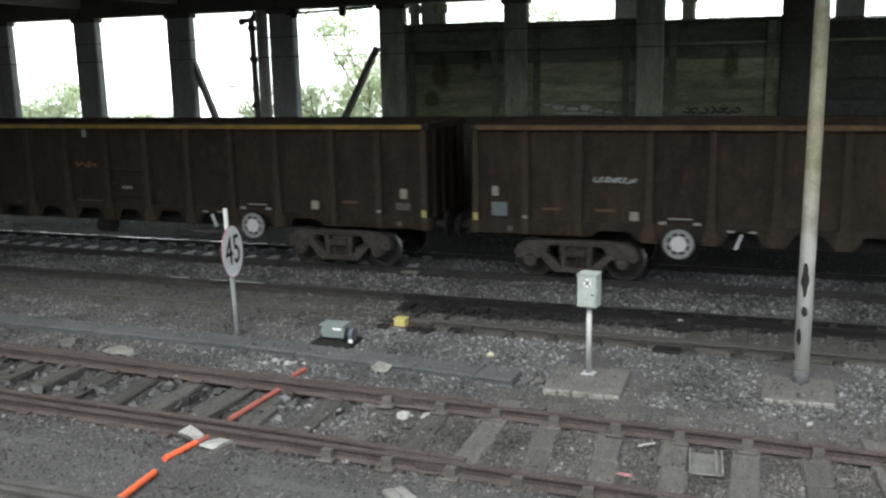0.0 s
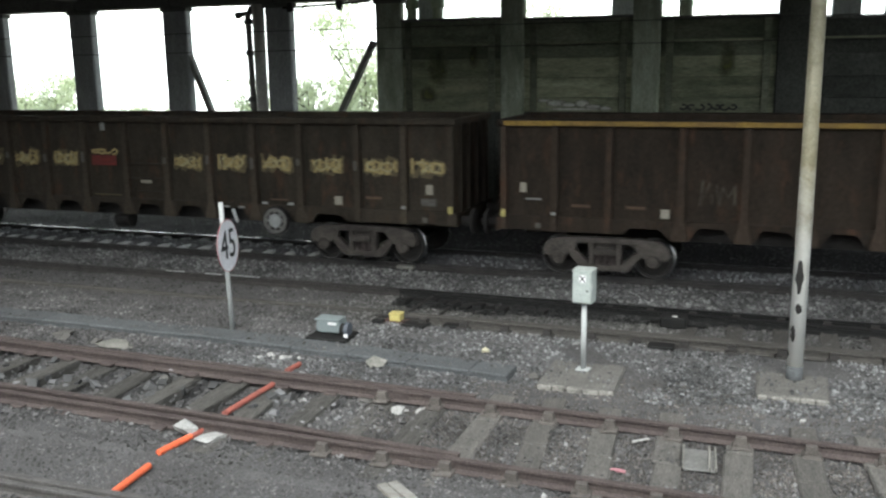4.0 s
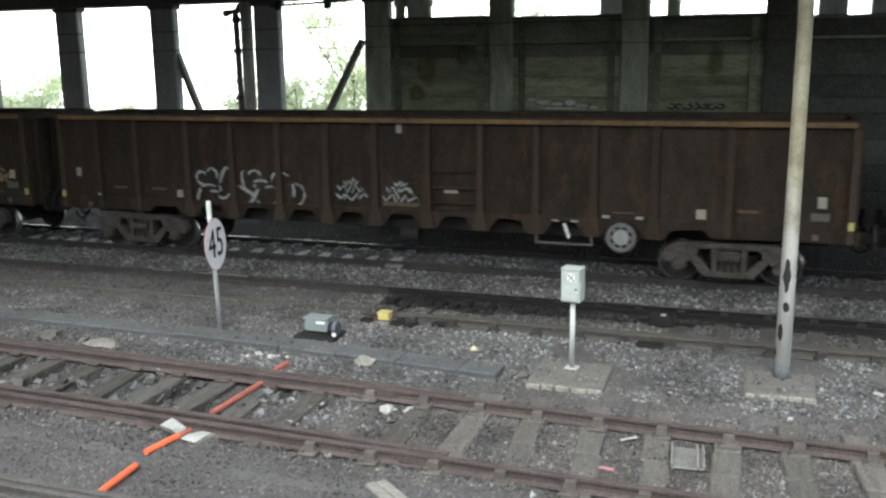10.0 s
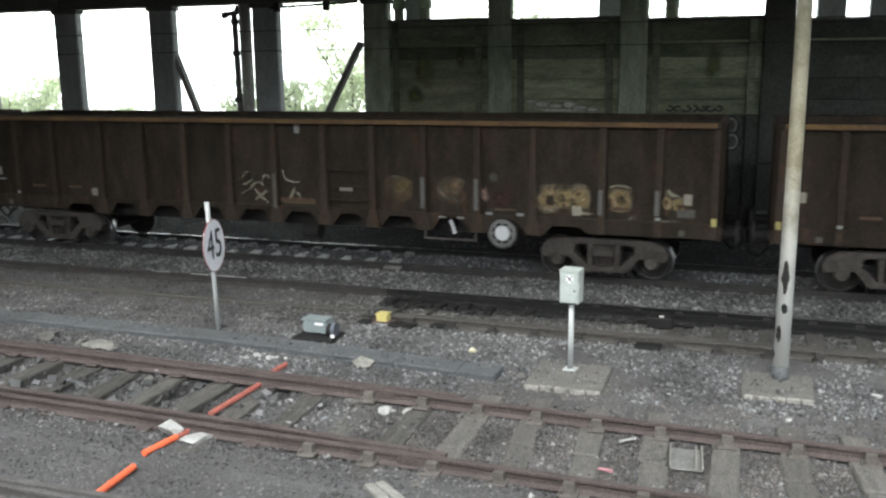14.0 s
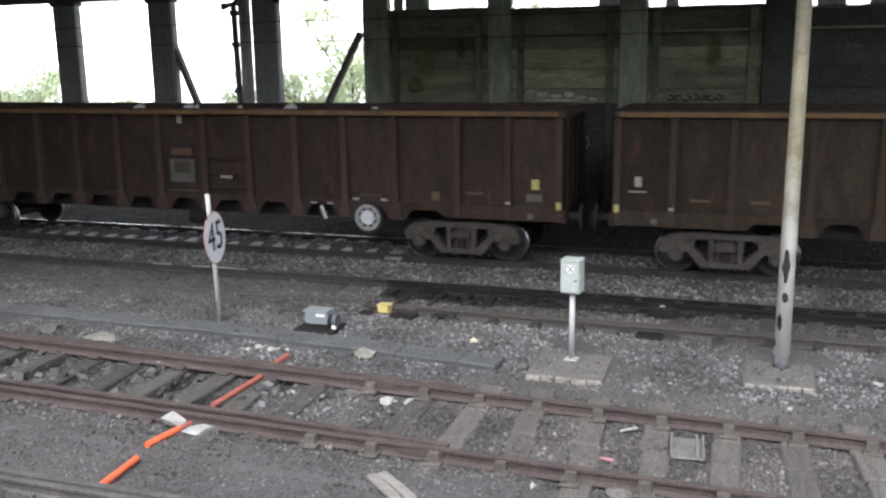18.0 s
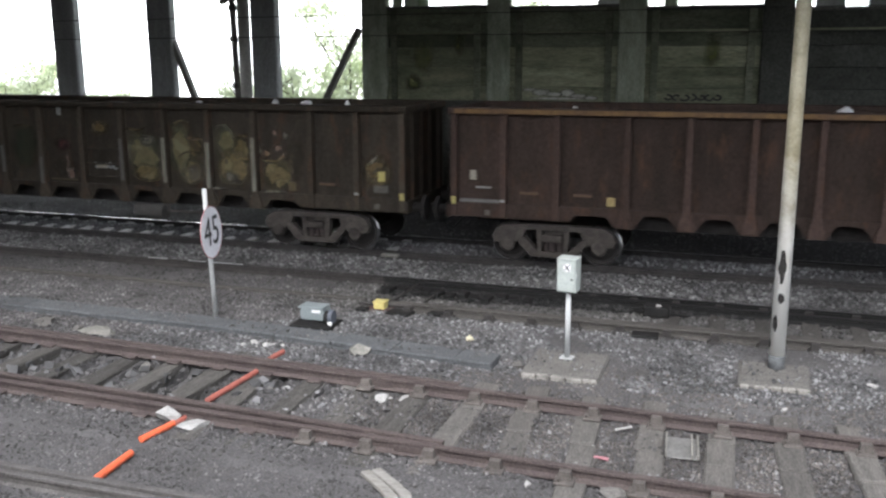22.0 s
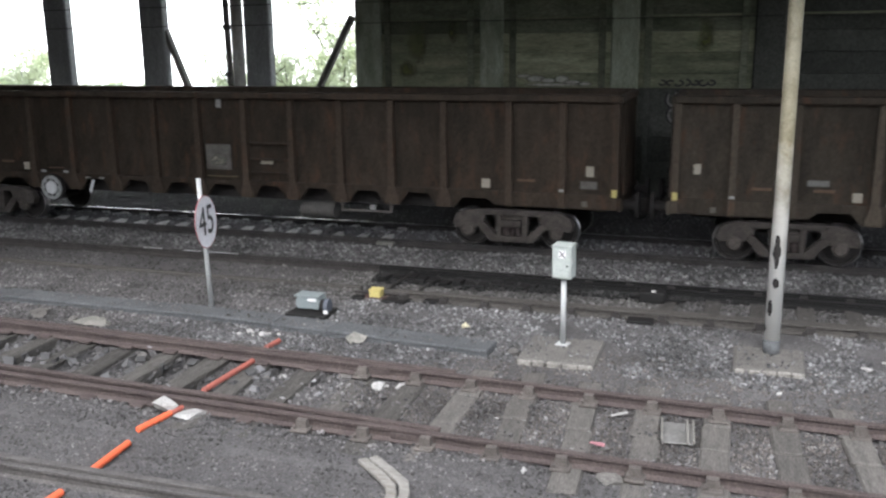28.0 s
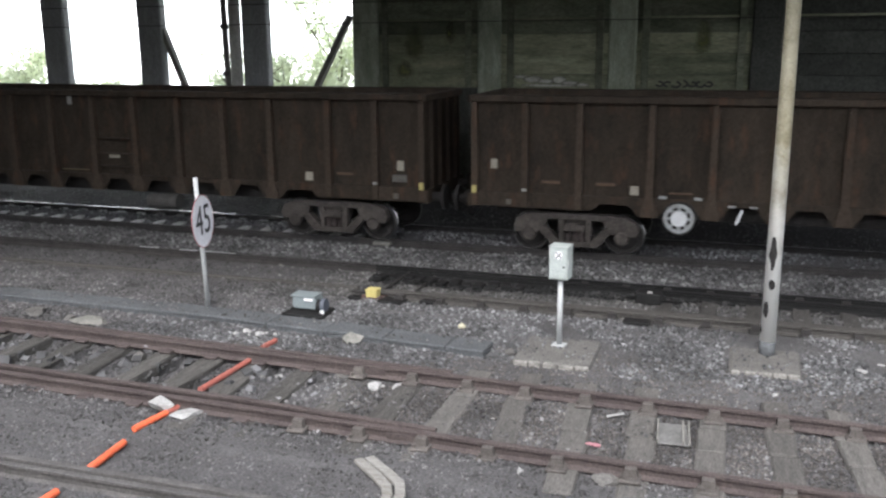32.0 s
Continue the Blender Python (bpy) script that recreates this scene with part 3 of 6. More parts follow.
        part("coping", B((x0, x1, WALL_Y - 0.12, WALL_Y + 0.14, top - 0.01, top + 0.06), bevel=0.012), M_BEAM, w)
    bm = B((COLUMN_X[4], COLUMN_X[8], WALL_Y + 0.1, WALL_Y + 0.16, -0.2, WALL_TOPS[7] - 0.02))
    part("backing", bm, M_BEAM, w)


panel_wall()


def column(x, wide=0.66, paint=None):
    c = root("column", pose(x, WALL_Y, 0), "tall grey concrete column carrying the shed roof beam", "column", "shed columns")
    low = 1.45 if x > -8 else 0.3
    part("shaft", B((-wide / 2, wide / 2, -0.15, 0.17, low, BEAM_Z), bevel=0.04), paint or M_COLUMN, c)
    # Darker colour paints the shade that lies low on the shaft.
    part("lower_shaft", B((-wide / 2, wide / 2, -0.15, 0.17, -0.3, low + 0.005), bevel=0.04), M_WALL_SHADE, c, "lower shaft with painted shade")
    part("base_block", B((-wide / 2 - 0.1, wide / 2 + 0.1, -0.25, 0.25, -0.3, 0.25), bevel=0.03), M_BEAM, c)
    part("capital", B((-wide / 2 - 0.06, wide / 2 + 0.06, -0.18, 0.2, BEAM_Z - 0.12, BEAM_Z - 0.003), bevel=0.02), M_BEAM, c)


# Eastern columns get the shade colour: less light falls at that end.
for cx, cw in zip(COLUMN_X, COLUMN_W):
    column(cx, cw, M_COLUMN_BACKLIT if cx < -11 else M_WALL_SHADE if cx > 0 else M_COLUMN)

roof_beam = root("roof_beam", pose(0, 0, 0), "sooty longitudinal concrete beam under the shed roof", "beam", kind="structure")
for i in range(len(COLUMN_X) - 1):
    part("beam_span", B((COLUMN_X[i] + 0.01, COLUMN_X[i + 1] - 0.01, WALL_Y - 0.32, WALL_Y + 0.32, BEAM_Z, BEAM_Z + 0.7), bevel=0.03), M_BEAM, roof_beam)
part("beam_span", B((-60, COLUMN_X[0] - 0.01, WALL_Y - 0.32, WALL_Y + 0.32, BEAM_Z, BEAM_Z + 0.7), bevel=0.03), M_BEAM, roof_beam)
part("beam_span", B((COLUMN_X[-1] + 0.01, 40, WALL_Y - 0.32, WALL_Y + 0.32, BEAM_Z, BEAM_Z + 0.7), bevel=0.03), M_BEAM, roof_beam)

# Unseen roof edges and the western slab are set to shape the light.
ROOF_Y0, ROOF_X1 = 9.1, 7.2
bm = B((-70, ROOF_X1, ROOF_Y0, 26.5, BEAM_Z + 0.71, BEAM_Z + 0.95), (-70, -14, 3, ROOF_Y0 - 0.01, BEAM_Z + 0.71, BEAM_Z + 0.95))
for i in range(-16, 3):
    box(bm, i * 3.55 + 0.5, i * 3.55 + 0.85, ROOF_Y0, WALL_Y - 0.33, BEAM_Z + 0.3, BEAM_Z + 0.705)
thing("ceiling", bm, M_CEIL, "unseen shed roof with cross beams, pale underneath to bounce light", "roof", kind="structure")
# Unseen block behind the camera, higher in the west, screens off low sky.
thing("building", B((-70, 30, -12, -7, -0.3, 7.0), (-70, -9, -11.9, -7.1, 7.0, 9)), M_BEAM, "unseen plain block to the south, added to hold back low sky light", "building", kind="structure")
# Added sheet that glows; no such surface stands outside the bays.
thing("backdrop", B((-140, 60, 52, 52.3, -0.3, 14)), M_GLOW, "glowing white sheet added for the bright distance outside the bays", "backdrop", kind="structure")
# the shed goes on to the east as a closed wall
thing("wall_east", B((COLUMN_X[-1] + 0.4, 45, WALL_Y - 0.1, WALL_Y + 0.2, -0.3, BEAM_Z)), M_BEAM, "plain concrete wall that closes the shed", "wall", kind="structure")

# steel struts against two columns, downpipe and conduit
for x0, z0, x1, z1 in ((-10.58, 4.57, -11.95, 2.1), (-16.74, 4.3, -15.5, 1.15)):
    s = root("strut", pose(0, WALL_Y + 0.05, 0), "grey diagonal strut propped against a concrete column", "strut", "steel struts")
    bm = bmesh.new()
    d = Vector((x1 - x0, 0, z1 - z0)).normalized()
    n = Vector((-d.z, 0, d.x)) * 0.075
    prism(bm, [(x0 + n.x, z0 + n.z), (x1 + n.x, z1 + n.z), (x1 - n.x, z1 - n.z), (x0 - n.x, z0 - n.z)], -0.1, 0.1)
    part("strut_bar", bm, M_CONC, s)
    bm = bmesh.new()
    tube(bm, (x1, -0.02, z1), (x1, -0.02, -0.2), 0.06)
    part("foot_post", bm, M_CONC, s)

downpipe = root("downpipe", pose(-14.53, WALL_Y - 0.1, 0), "grey cast-iron rainwater pipe with collars and a hopper", "pipe")
bm = bmesh.new()
tube(bm, (0.08, 0, -0.2), (0.0, 0, 5.45), 0.09, seg=14)
part("pipe", bm, M_CONC, downpipe, smooth=True)
for z in (2.9, 4.25, 5.15):
    bm = bmesh.new()
    tube(bm, (0, 0, z), (0, 0, z + 0.14), 0.125, seg=14)
    part("collar", bm, M_BEAM, downpipe)
bm = bmesh.new()
tube(bm, (0.14, 0, 5.49), (-0.26, 0, 5.43), 0.07, seg=12)
tube(bm, (-0.24, 0, 5.43), (-0.38, 0, 5.4), 0.1, seg=12)
tube(bm, (0.0, 0, 5.43), (0.14, 0, 5.65), 0.07, seg=12)
part("bend", bm, M_BEAM, downpipe, "rusty pipe bend")
pipe2 = bmesh.new()
tube(pipe2, (-14.21, WALL_Y - 0.05, -0.2), (-14.21, WALL_Y - 0.05, BEAM_Z), 0.18, seg=18)
thing("drain_pipe", pipe2, M_DRAIN, "thick grey vertical pipe beside a concrete column", "pipe", smooth=True)
conduit = root("conduit", pose(0, WALL_Y - 0.2, 5.57), "thin dark conduit slung under the roof beam", "pipe")
bm = bmesh.new()
tube(bm, (-13.3, 0, 0.0), (-10.55, 0, 0.09), 0.035, seg=8)
part("pipe", bm, M_IRON, conduit)
for x in (-13.05, -11.5):
    part("bracket", B((x - 0.09, x + 0.09, -0.06, 0.06, -0.12, 0.14), bevel=0.01), M_IRON, conduit)
for z, y in ((4.35, 23.72), (4.91, 23.74)):
    bm = bmesh.new()
    tube(bm, (-34, y, z), (14, y, z + 0.04), 0.011, seg=5)
    thing("wire", bm, M_IRON, "thin dark wire strung along the columns", "wire", "column wires")
# round columns and square piers outside, behind the slots over the wall
for x, rad in ((-10.18, 0.15), (-9.35, 0.16), (-2.22, 0.18)):
    c = root("outer_column", pose(x, 26.0, 0), "round concrete column standing outside behind the panel wall", "column", "outer columns")
    bm = bmesh.new()
    tube(bm, (0, 0, -0.3), (0, 0, BEAM_Z + 0.7), rad, seg=16)
    part("shaft", bm, M_COLUMN, c, smooth=True)
    bm = bmesh.new()
    tube(bm, (0, 0, BEAM_Z - 0.15), (0, 0, BEAM_Z + 0.1), rad + 0.05, seg=16)
    part("collar", bm, M_COLUMN, c)
for x0, x1 in ((-10.02, -9.52), (-4.24, -3.5), (1.45, 2.14), (2.72, 3.9)):
    thing("outer_pier", B((x0, x1, 26.1, 26.6, -0.3, BEAM_Z + 0.7), bevel=0.03), M_COLUMN_BACKLIT, "square concrete pier standing outside behind the panel wall", "pier", "outer piers")


# ---- trees beyond the open bays ----
def tree(x, y, h, spread, leaves, seed, label):
    rnd = random.Random(seed)
    t = root("tree", pose(x, y, -0.2), label, "tree", "trees outside")
    bm = bmesh.new()
    tube(bm, (0, 0, 0), (0.1, 0, h * 0.45), 0.12, 0.08, 9)
    tips = []
    for i in range(9):
        a, z0 = rnd.uniform(0, 6.28), h * rnd.uniform(0.12, 0.5)
        p1 = Vector((math.cos(a) * spread * rnd.uniform(0.4, 0.8), math.sin(a) * spread * rnd.uniform(0.3, 0.7), z0 + h * rnd.uniform(0.2, 0.45)))
        tube(bm, (0.05, 0, z0), p1, 0.05, 0.02, 6)
        tips.append(p1)
        for _ in range(4):
            p2 = p1 + Vector((rnd.uniform(-1, 1), rnd.uniform(-1, 1), rnd.uniform(0.0, 1.1))) * spread * 0.4
            tube(bm, p1, p2, 0.02, 0.008, 5)
            tips.append(p2)
    part("trunk", bm, M_BARK, t)
    vs, fs = [], []
    for i in range(leaves):
        c = rnd.choice(tips) + Vector((rnd.gauss(0, 0.24), rnd.gauss(0, 0.24), rnd.gauss(0, 0.2))) * spread * 0.5
        q = Euler((rnd.uniform(0, 6), rnd.uniform(0, 6), rnd.uniform(0, 6))).to_matrix()
        l = rnd.uniform(0.05, 0.11)
        k = len(vs)
        vs += [c + q @ Vector(p) * l for p in ((-1, 0, 0), (0, 0.5, 0.12), (1, 0, 0), (0, -0.5, 0.12))]
        fs += [(k, k + 1, k + 2), (k, k + 2, k + 3)]
    me = bpy.data.meshes.new("crown")
    me.from_pydata(vs, [], fs)
    me.materials.append(M_LEAF)
    part("crown", me, None, t)


for i, (x, y, h, sp, n) in enumerate(((-14.2, 31, 6.2, 2.2, 4200), (-14.6, 29, 3.7, 2.0, 3600), (-17.4, 30, 3.4, 1.8, 2600), (-29.0, 30.5, 3.6, 2.1, 3600), (-33.5, 33, 3.7, 2.3, 3400), (-25.8, 33, 3.1, 1.6, 1600), (-9.0, 33, 6.8, 2.5, 3000), (-4.0, 35, 7.5, 2.6, 3000))):
    tree(x, y, h, sp, n, 40 + i, "sunlit light-green leafy tree outside the open bays" if h > 5 else "low light-green bush outside the open bays")


# ---- tracks ----
def rail(bm, ys, head=0.036, z=0.0, h=0.145):
    """A flat-bottomed rail along (x, y) points."""
    prof = [(-0.065, -h), (0.065, -h), (0.065, -h + 0.012), (0.012, -h + 0.035), (0.01, -0.045), (head, -0.034), (head, -0.004), (head - 0.008, 0), (-head + 0.008, 0), (-head, -0.004), (-head, -0.034), (-0.01, -0.045), (-0.012, -h + 0.035), (-0.065, -h + 0.012)]
    rings = [[bm.verts.new((x, y + p, z + q)) for p, q in prof] for x, y in ys]
    n = len(prof)
    for a, b in zip(rings, rings[1:]):
        for i in range(n):
            bm.faces.new((a[i], a[(i + 1) % n], b[(i + 1) % n], b[i]))
    bm.faces.new(rings[0])
    bm.faces.new(rings[-1][::-1])


def line(f, x0, x1, step=0.8):
    n = max(1, int((x1 - x0) / step))
    return [(x0 + (x1 - x0) * i / n, f(x0 + (x1 - x0) * i / n)) for i in range(n + 1)]


def rail_part(parent, f, x0, x1, material, label="", shiny=None, **kw):
    bm = bmesh.new()
    rail(bm, line(f, x0, x1), **kw)
    r = part("rail", bm, material, parent, label)
    if shiny:
        bm = bmesh.new()
        pts = line(f, x0, x1)
        for (xa, ya), (xb, yb) in zip(pts, pts[1:]):
            vs = [bm.verts.new(p) for p in ((xa, ya - 0.017, 0.003), (xb, yb - 0.017, 0.003), (xb, yb + 0.017, 0.003), (xa, ya + 0.017, 0.003))]
            bm.faces.new(vs)
        part("running_surface", bm, shiny, r, "polished rail top")
    return r


def sleeper_mesh(length, width, seed, material, height=0.14):
    rnd = random.Random(seed)
    bm = bmesh.new()
    n = 9
    prof = [(-0.5, -height), (-0.5, -0.02), (-0.44, 0.0), (-0.15, -0.004), (0.15, 0.003), (0.44, 0.0), (0.5, -0.02), (0.5, -height)]
    rings = []
    for j in range(n):
        y = length * (j / (n - 1) - 0.5) + (rnd.uniform(-0.03, 0.03) if j in (0, n - 1) else 0)
        rings.append([bm.verts.new((p * width + rnd.uniform(-0.012, 0.012), y + rnd.uniform(-0.015, 0.015), q + (rnd.uniform(-0.012, 0.006) if q > -0.03 else 0))) for p, q in prof])
    for a, b in zip(rings, rings[1:]):
        for i in range(len(prof)):
            bm.faces.new((a[i], a[(i + 1) % len(prof)], b[(i + 1) % len(prof)], b[i]))
    bm.faces.new(rings[0])
    bm.faces.new(rings[-1][::-1])
    return done("sleeper", bm, material)


siding = root("siding_track", pose(0, 0, 0), "disused siding with rusty rails on weathered wooden sleepers", "railway track")
rail_part(siding, far_rail_y, -40, 25, M_RUST)
rail_part(siding, near_rail_y, -40, 25, M_RUST)
# the switch blade that lies against the near rail
rail_part(siding, lambda x: near_rail_y(x) + 0.13 + 0.08 * min(1.0, max(0.0, (-2.8 - x) / 2.5)), -16, -2.8, M_RUST, "rusty switch blade", z=-0.006)
rail_part(siding, lambda x: far_rail_y(x) + 0.15, -16, -3.15, M_RUST, "rusty check rail", z=-0.012)
SLP = [sleeper_mesh(2.75, 0.3, i, M_SLEEPER_W) for i in range(6)]


def block_sleeper(seed):
    """Sleeper of three weathered blocks with open joints."""
    r = random.Random(seed)
    bm = bmesh.new()
    for a, b in ((-1.38, -0.62), (-0.605, 0.0), (0.015, 0.6), (0.615, 1.42)):
        dx = r.uniform(-0.02, 0.02)
        box(bm, -0.147 + dx, 0.147 + dx, a, b, -0.14, r.uniform(-0.012, 0.01), bevel=0.02)
    for v in bm.verts:
        v.co += Vector((r.uniform(-1, 1) * 0.008, r.uniform(-1, 1) * 0.008, r.uniform(-1, 1) * 0.005))
    return done("sleeper", bm, M_SLEEPER)


SLB = [block_sleeper(60 + i) for i in range(4)]
bm = bmesh.new()
box(bm, -0.1, 0.1, -0.19, 0.17, 0.0, 0.035, bevel=0.01)
box(bm, -0.05, 0.05, 0.035, 0.11, 0.03, 0.115, bevel=0.015)
prism(bm, [(-0.07, 0.03), (0.07, 0.03), (0.055, 0.12), (-0.055, 0.12)], -0.115, -0.038)
tube(bm, (0.06, 0.14, 0.03), (0.06, 0.14, 0.07), 0.02, seg=6)
tube(bm, (-0.06, -0.15, 0.03), (-0.06, -0.15, 0.07), 0.022, seg=6)
CHAIR = done("chair", bm, M_CHAIR)
bm = bmesh.new()
box(bm, -0.09, 0.09, -0.15, 0.15, 0.0, 0.03, bevel=0.01)
CHAIR_LOW = done("chair", bm, M_RUST)
rnd = random.Random(5)
for i in range(-32, 16):
    x = SLEEPER_X0 + SLEEPER_STEP * i
    ang = 1.5
    yc = (far_rail_y(x) + near_rail_y(x)) / 2
    z = -0.142
    part("sleeper", (SLB[i % 4] if x > -3.3 else SLP[i % 6]), None, siding, m=pose(x, yc + rnd.uniform(-0.08, 0.08) + 0.04, z + (rnd.uniform(-0.004, 0.012) if x > -3.3 else rnd.uniform(-0.035, 0.0)), rnd.uniform(-0.6, 0.6), rnd.uniform(-2.5, 2.5), ang + rnd.uniform(-3, 3)))
    for f in (far_rail_y, near_rail_y):
        part("rail_chair", CHAIR if x > -4.4 else CHAIR_LOW, None, siding, m=pose(x, f(x), -0.142, 0, 0, ang))
fish = done("fishplate", B((-0.24, 0.24, -0.034, -0.02, -0.115, -0.045), bevel=0.006), M_RUST)
for x, f in ((-3.05, near_rail_y), (-4.2, far_rail_y)):
    part("fishplate", fish, None, siding, m=pose(x, f(x), 0))

branch = root("branch_track", pose(0, 0, 0), "dirty grooved rail of the branch line next to the siding", "railway track")
rail_part(branch, lambda x: 6.425 + 0.006 * (x + 5.4), -30, 12, M_BRANCH)
rail_part(branch, lambda x: 6.315 + 0.006 * (x + 5.4), -30, 12, M_BRANCH, z=-0.01)

middle = root("middle_track", pose(0, 0, 0), "middle running line with dark greasy rails half sunk in ballast", "railway track")
rail_part(middle, lambda x: RAIL_MID[1], -60, -6.05, M_RAIL_D)
far = rail_part(middle, lambda x: RAIL_MID[1], -6.05, 40, M_PIT)
for x0, x1 in ((-11.05, -10.62), (-10.14, -9.76), (-9.6, -8.93)):
    part("running_surface", B((x0, x1, RAIL_MID[1] - 0.022, RAIL_MID[1] + 0.022, 0.001, 0.004)), M_SHINE, far, "polished rail top")
part("running_surface", B((-6.15, 40, RAIL_MID[1] - 0.012, RAIL_MID[1] + 0.012, 0.001, 0.003)), M_DULL, far, "greasy rail top")
rail_part(middle, lambda x: RAIL_MID[0] + 0.1 * max(0, min(1, (-x - 1.9) / 3.8)), -4.95, 40, M_LEDGE)
part("guard_timber", B((-40, -5.9, 13.39, 13.5, -0.2, -0.095), bevel=0.02), M_LEDGE, middle, "buried timber edge")
part("guard_timber", B((-5.4, 40, 13.13, 13.31, -0.2, -0.05), bevel=0.02), M_LEDGE, middle, "dusty timber guard beside the rail")
rail_part(middle, lambda x: RAIL_MID[1] - 0.155 - 0.03 * max(0, x + 4.8), -5.35, 3.4, M_PIT, "dark switch blade", z=-0.004)
SLD = [sleeper_mesh(1.7, 0.25, 10 + i, M_SLEEPER_D) for i in range(3)]
for i in range(-7, 15):
    x = -0.28 + 0.668 * i
    part("sleeper", SLD[i % 3], None, middle, m=pose(x, 13.78, -0.118 if x > -1.15 else -0.15, 0, 0, rnd.uniform(-0.6, 0.6)))
    if x > -5.5:
        for y in RAIL_MID:
            part("rail_chair", CHAIR, M_IRON, middle, m=pose(x, y, -0.142))

main = root("main_track", pose(0, 0, 0), "running line with shiny rails on pale concrete sleepers", "railway track")
for y in RAIL_TRAIN:
    rail_part(main, lambda x, y=y: y, -80, 60, M_RAIL_D, shiny=M_SHINE if y > 17 else None)
SLC = [sleeper_mesh(1.76, 0.18, 20 + i, M_SLEEPER_C, 0.18) for i in range(3)]
for i in range(-28, 36):
    x = -6.92 + 0.553 * i
    part("sleeper", SLC[i % 3], None, main, m=pose(x, 17.72, -0.075 if i < 1 else -0.13 if i < 3 else -0.15, 0, 0, rnd.uniform(-0.5, 0.5)))


# ---- wagons ----
LENGTH, PITCH, X_START = 16.2, 17.133, -5.237
TRAIN_Y, SAG, WHEEL_R, INSET = 17.36, -0.105, 0.37, 0.24
RIBS = [0.06, 1.02, 2.02, 3.29, 4.36, 5.43, 6.5, 7.55, 8.65, 9.7, 10.77, 11.84, 12.91, 14.18, 15.18, 16.14]
TOP, SILL, FOOT = 3.03, 0.97, 0.89


def shared(cache={}):
    """Meshes that all wagons share."""
    if cache:
        return cache
    bm = bmesh.new()
    prism(bm, [(-0.055, TOP - 0.13), (0.055, TOP - 0.13), (0.055, 1.25), (0.14, 1.02), (0.14, FOOT), (-0.14, FOOT), (-0.14, 1.02), (-0.055, 1.25)], -1.4, -1.26)
    bmesh.ops.bevel(bm, geom=[e for e in bm.edges if abs(e.verts[0].co.y + 1.4) < 1e-4 and abs(e.verts[1].co.y + 1.4) < 1e-4], offset=0.014, segments=1, affect="EDGES")
    cache["rib"] = done("rib", bm, M_BODY[0])
    bm = bmesh.new()
    prism(bm, [(-0.055, TOP - 0.13), (0.055, TOP - 0.13), (0.06, SILL), (-0.06, SILL)], -1.4, -1.26)
    cache["end_rib"] = done("rib", bm, M_BODY[0])
    for i, (a, b) in enumerate(zip(RIBS, RIBS[1:])):
        bm = bmesh.new()
        w = b - a - 0.11
        # a slightly dished plate
        nx, nz = 4, 5
        rows = []
        r = random.Random(100 + i)
        for j in range(nz + 1):
            z = 1.16 + (TOP - 0.12 - 1.16) * j / nz
            rows.append([bm.verts.new((w * k / nx, -1.27 + (0.02 + r.uniform(-0.014, 0.014)) * (0 < k < nx) * (0 < j < nz), z)) for k in range(nx + 1)])
        for ra, rb in zip(rows, rows[1:]):
            for k in range(nx):
                bm.faces.new((ra[k], ra[k + 1], rb[k + 1], rb[k]))
        ext = bmesh.ops.extrude_face_region(bm, geom=list(bm.faces))
        for v in ext["geom"]:
            if isinstance(v, bmesh.types.BMVert):
                v.co.y += 0.02
        cache["panel", i] = done("side_panel", bm, M_BODY[0])
        bm = bmesh.new()
        if i < 2 or i > 12:
            o = [(0, SILL), (w, SILL), (w, 1.24), (0, 1.24)]
        elif i == 2:
            o = [(0, SILL), (0.2, SILL), (0.34, 1.09), (w - 0.3, 1.09), (w - 0.12, FOOT), (w, FOOT), (w, 1.24), (0, 1.24)]
        elif i == 12:
            o = [(0, FOOT), (0.12, FOOT), (0.3, 1.09), (w - 0.34, 1.09), (w - 0.2, SILL), (w, SILL), (w, 1.24), (0, 1.24)]
        else:
            o = [(0, FOOT), (0.1, FOOT), (0.27, 1.14), (w - 0.27, 1.14), (w - 0.1, FOOT), (w, FOOT), (w, 1.24), (0, 1.24)]
        prism(bm, o, -1.36, -1.325)
        cache["sill", i] = done("side_sill", bm, M_BODY[0])
    cache["top_rail"] = done("top_rail", B((0, LENGTH, -1.42, -1.28, TOP - 0.13, TOP), bevel=0.02), M_BODY[0])
    cache["stripe"] = done("stripe", B((0.08, LENGTH - 0.08, -1.424, -1.41, TOP - 0.115, TOP - 0.03)), M_STRIPE)
    cache["end"] = done("end_wall", B((0, 0.05, -1.1, 1.1, 1.0, TOP - 0.02)), M_BODY[0])
    cache["end_rail"] = done("end_rail", B((-0.06, 0.0, -1.18, 1.18, TOP - 0.14, TOP - 0.01), bevel=0.015), M_BODY[0])
    cache["headstock"] = done("headstock", B((-0.08, 0.0, -1.18, 1.18, 0.95, 1.2), bevel=0.015), M_BODY[0])
    cache["end_post"] = done("end_post", B((-0.07, 0.0, -0.06, 0.06, 1.2, TOP - 0.14), bevel=0.01), M_BODY[0])
    cache["floor"] = done("floor", B((0.06, LENGTH - 0.06, -1.09, 1.09, 1.16, 1.22)), M_INNER)
    bm = B((0.3, LENGTH - 0.3, -0.35, 0.35, 0.78, 1.155), (3.2, LENGTH - 3.2, -0.75, -0.65, 0.82, 1.155), (3.2, LENGTH - 3.2, 0.65, 0.75, 0.82, 1.155))
    for x in RIBS[3:13]:
        box(bm, x - 0.06, x + 0.06, -1.1, 1.1, 0.95, 1.158)
    cache["underframe"] = done("underframe", bm, M_UNDER)
    bm = bmesh.new()
    tube(bm, (0, 0, 0), (-0.3, 0, 0), 0.09, seg=12)
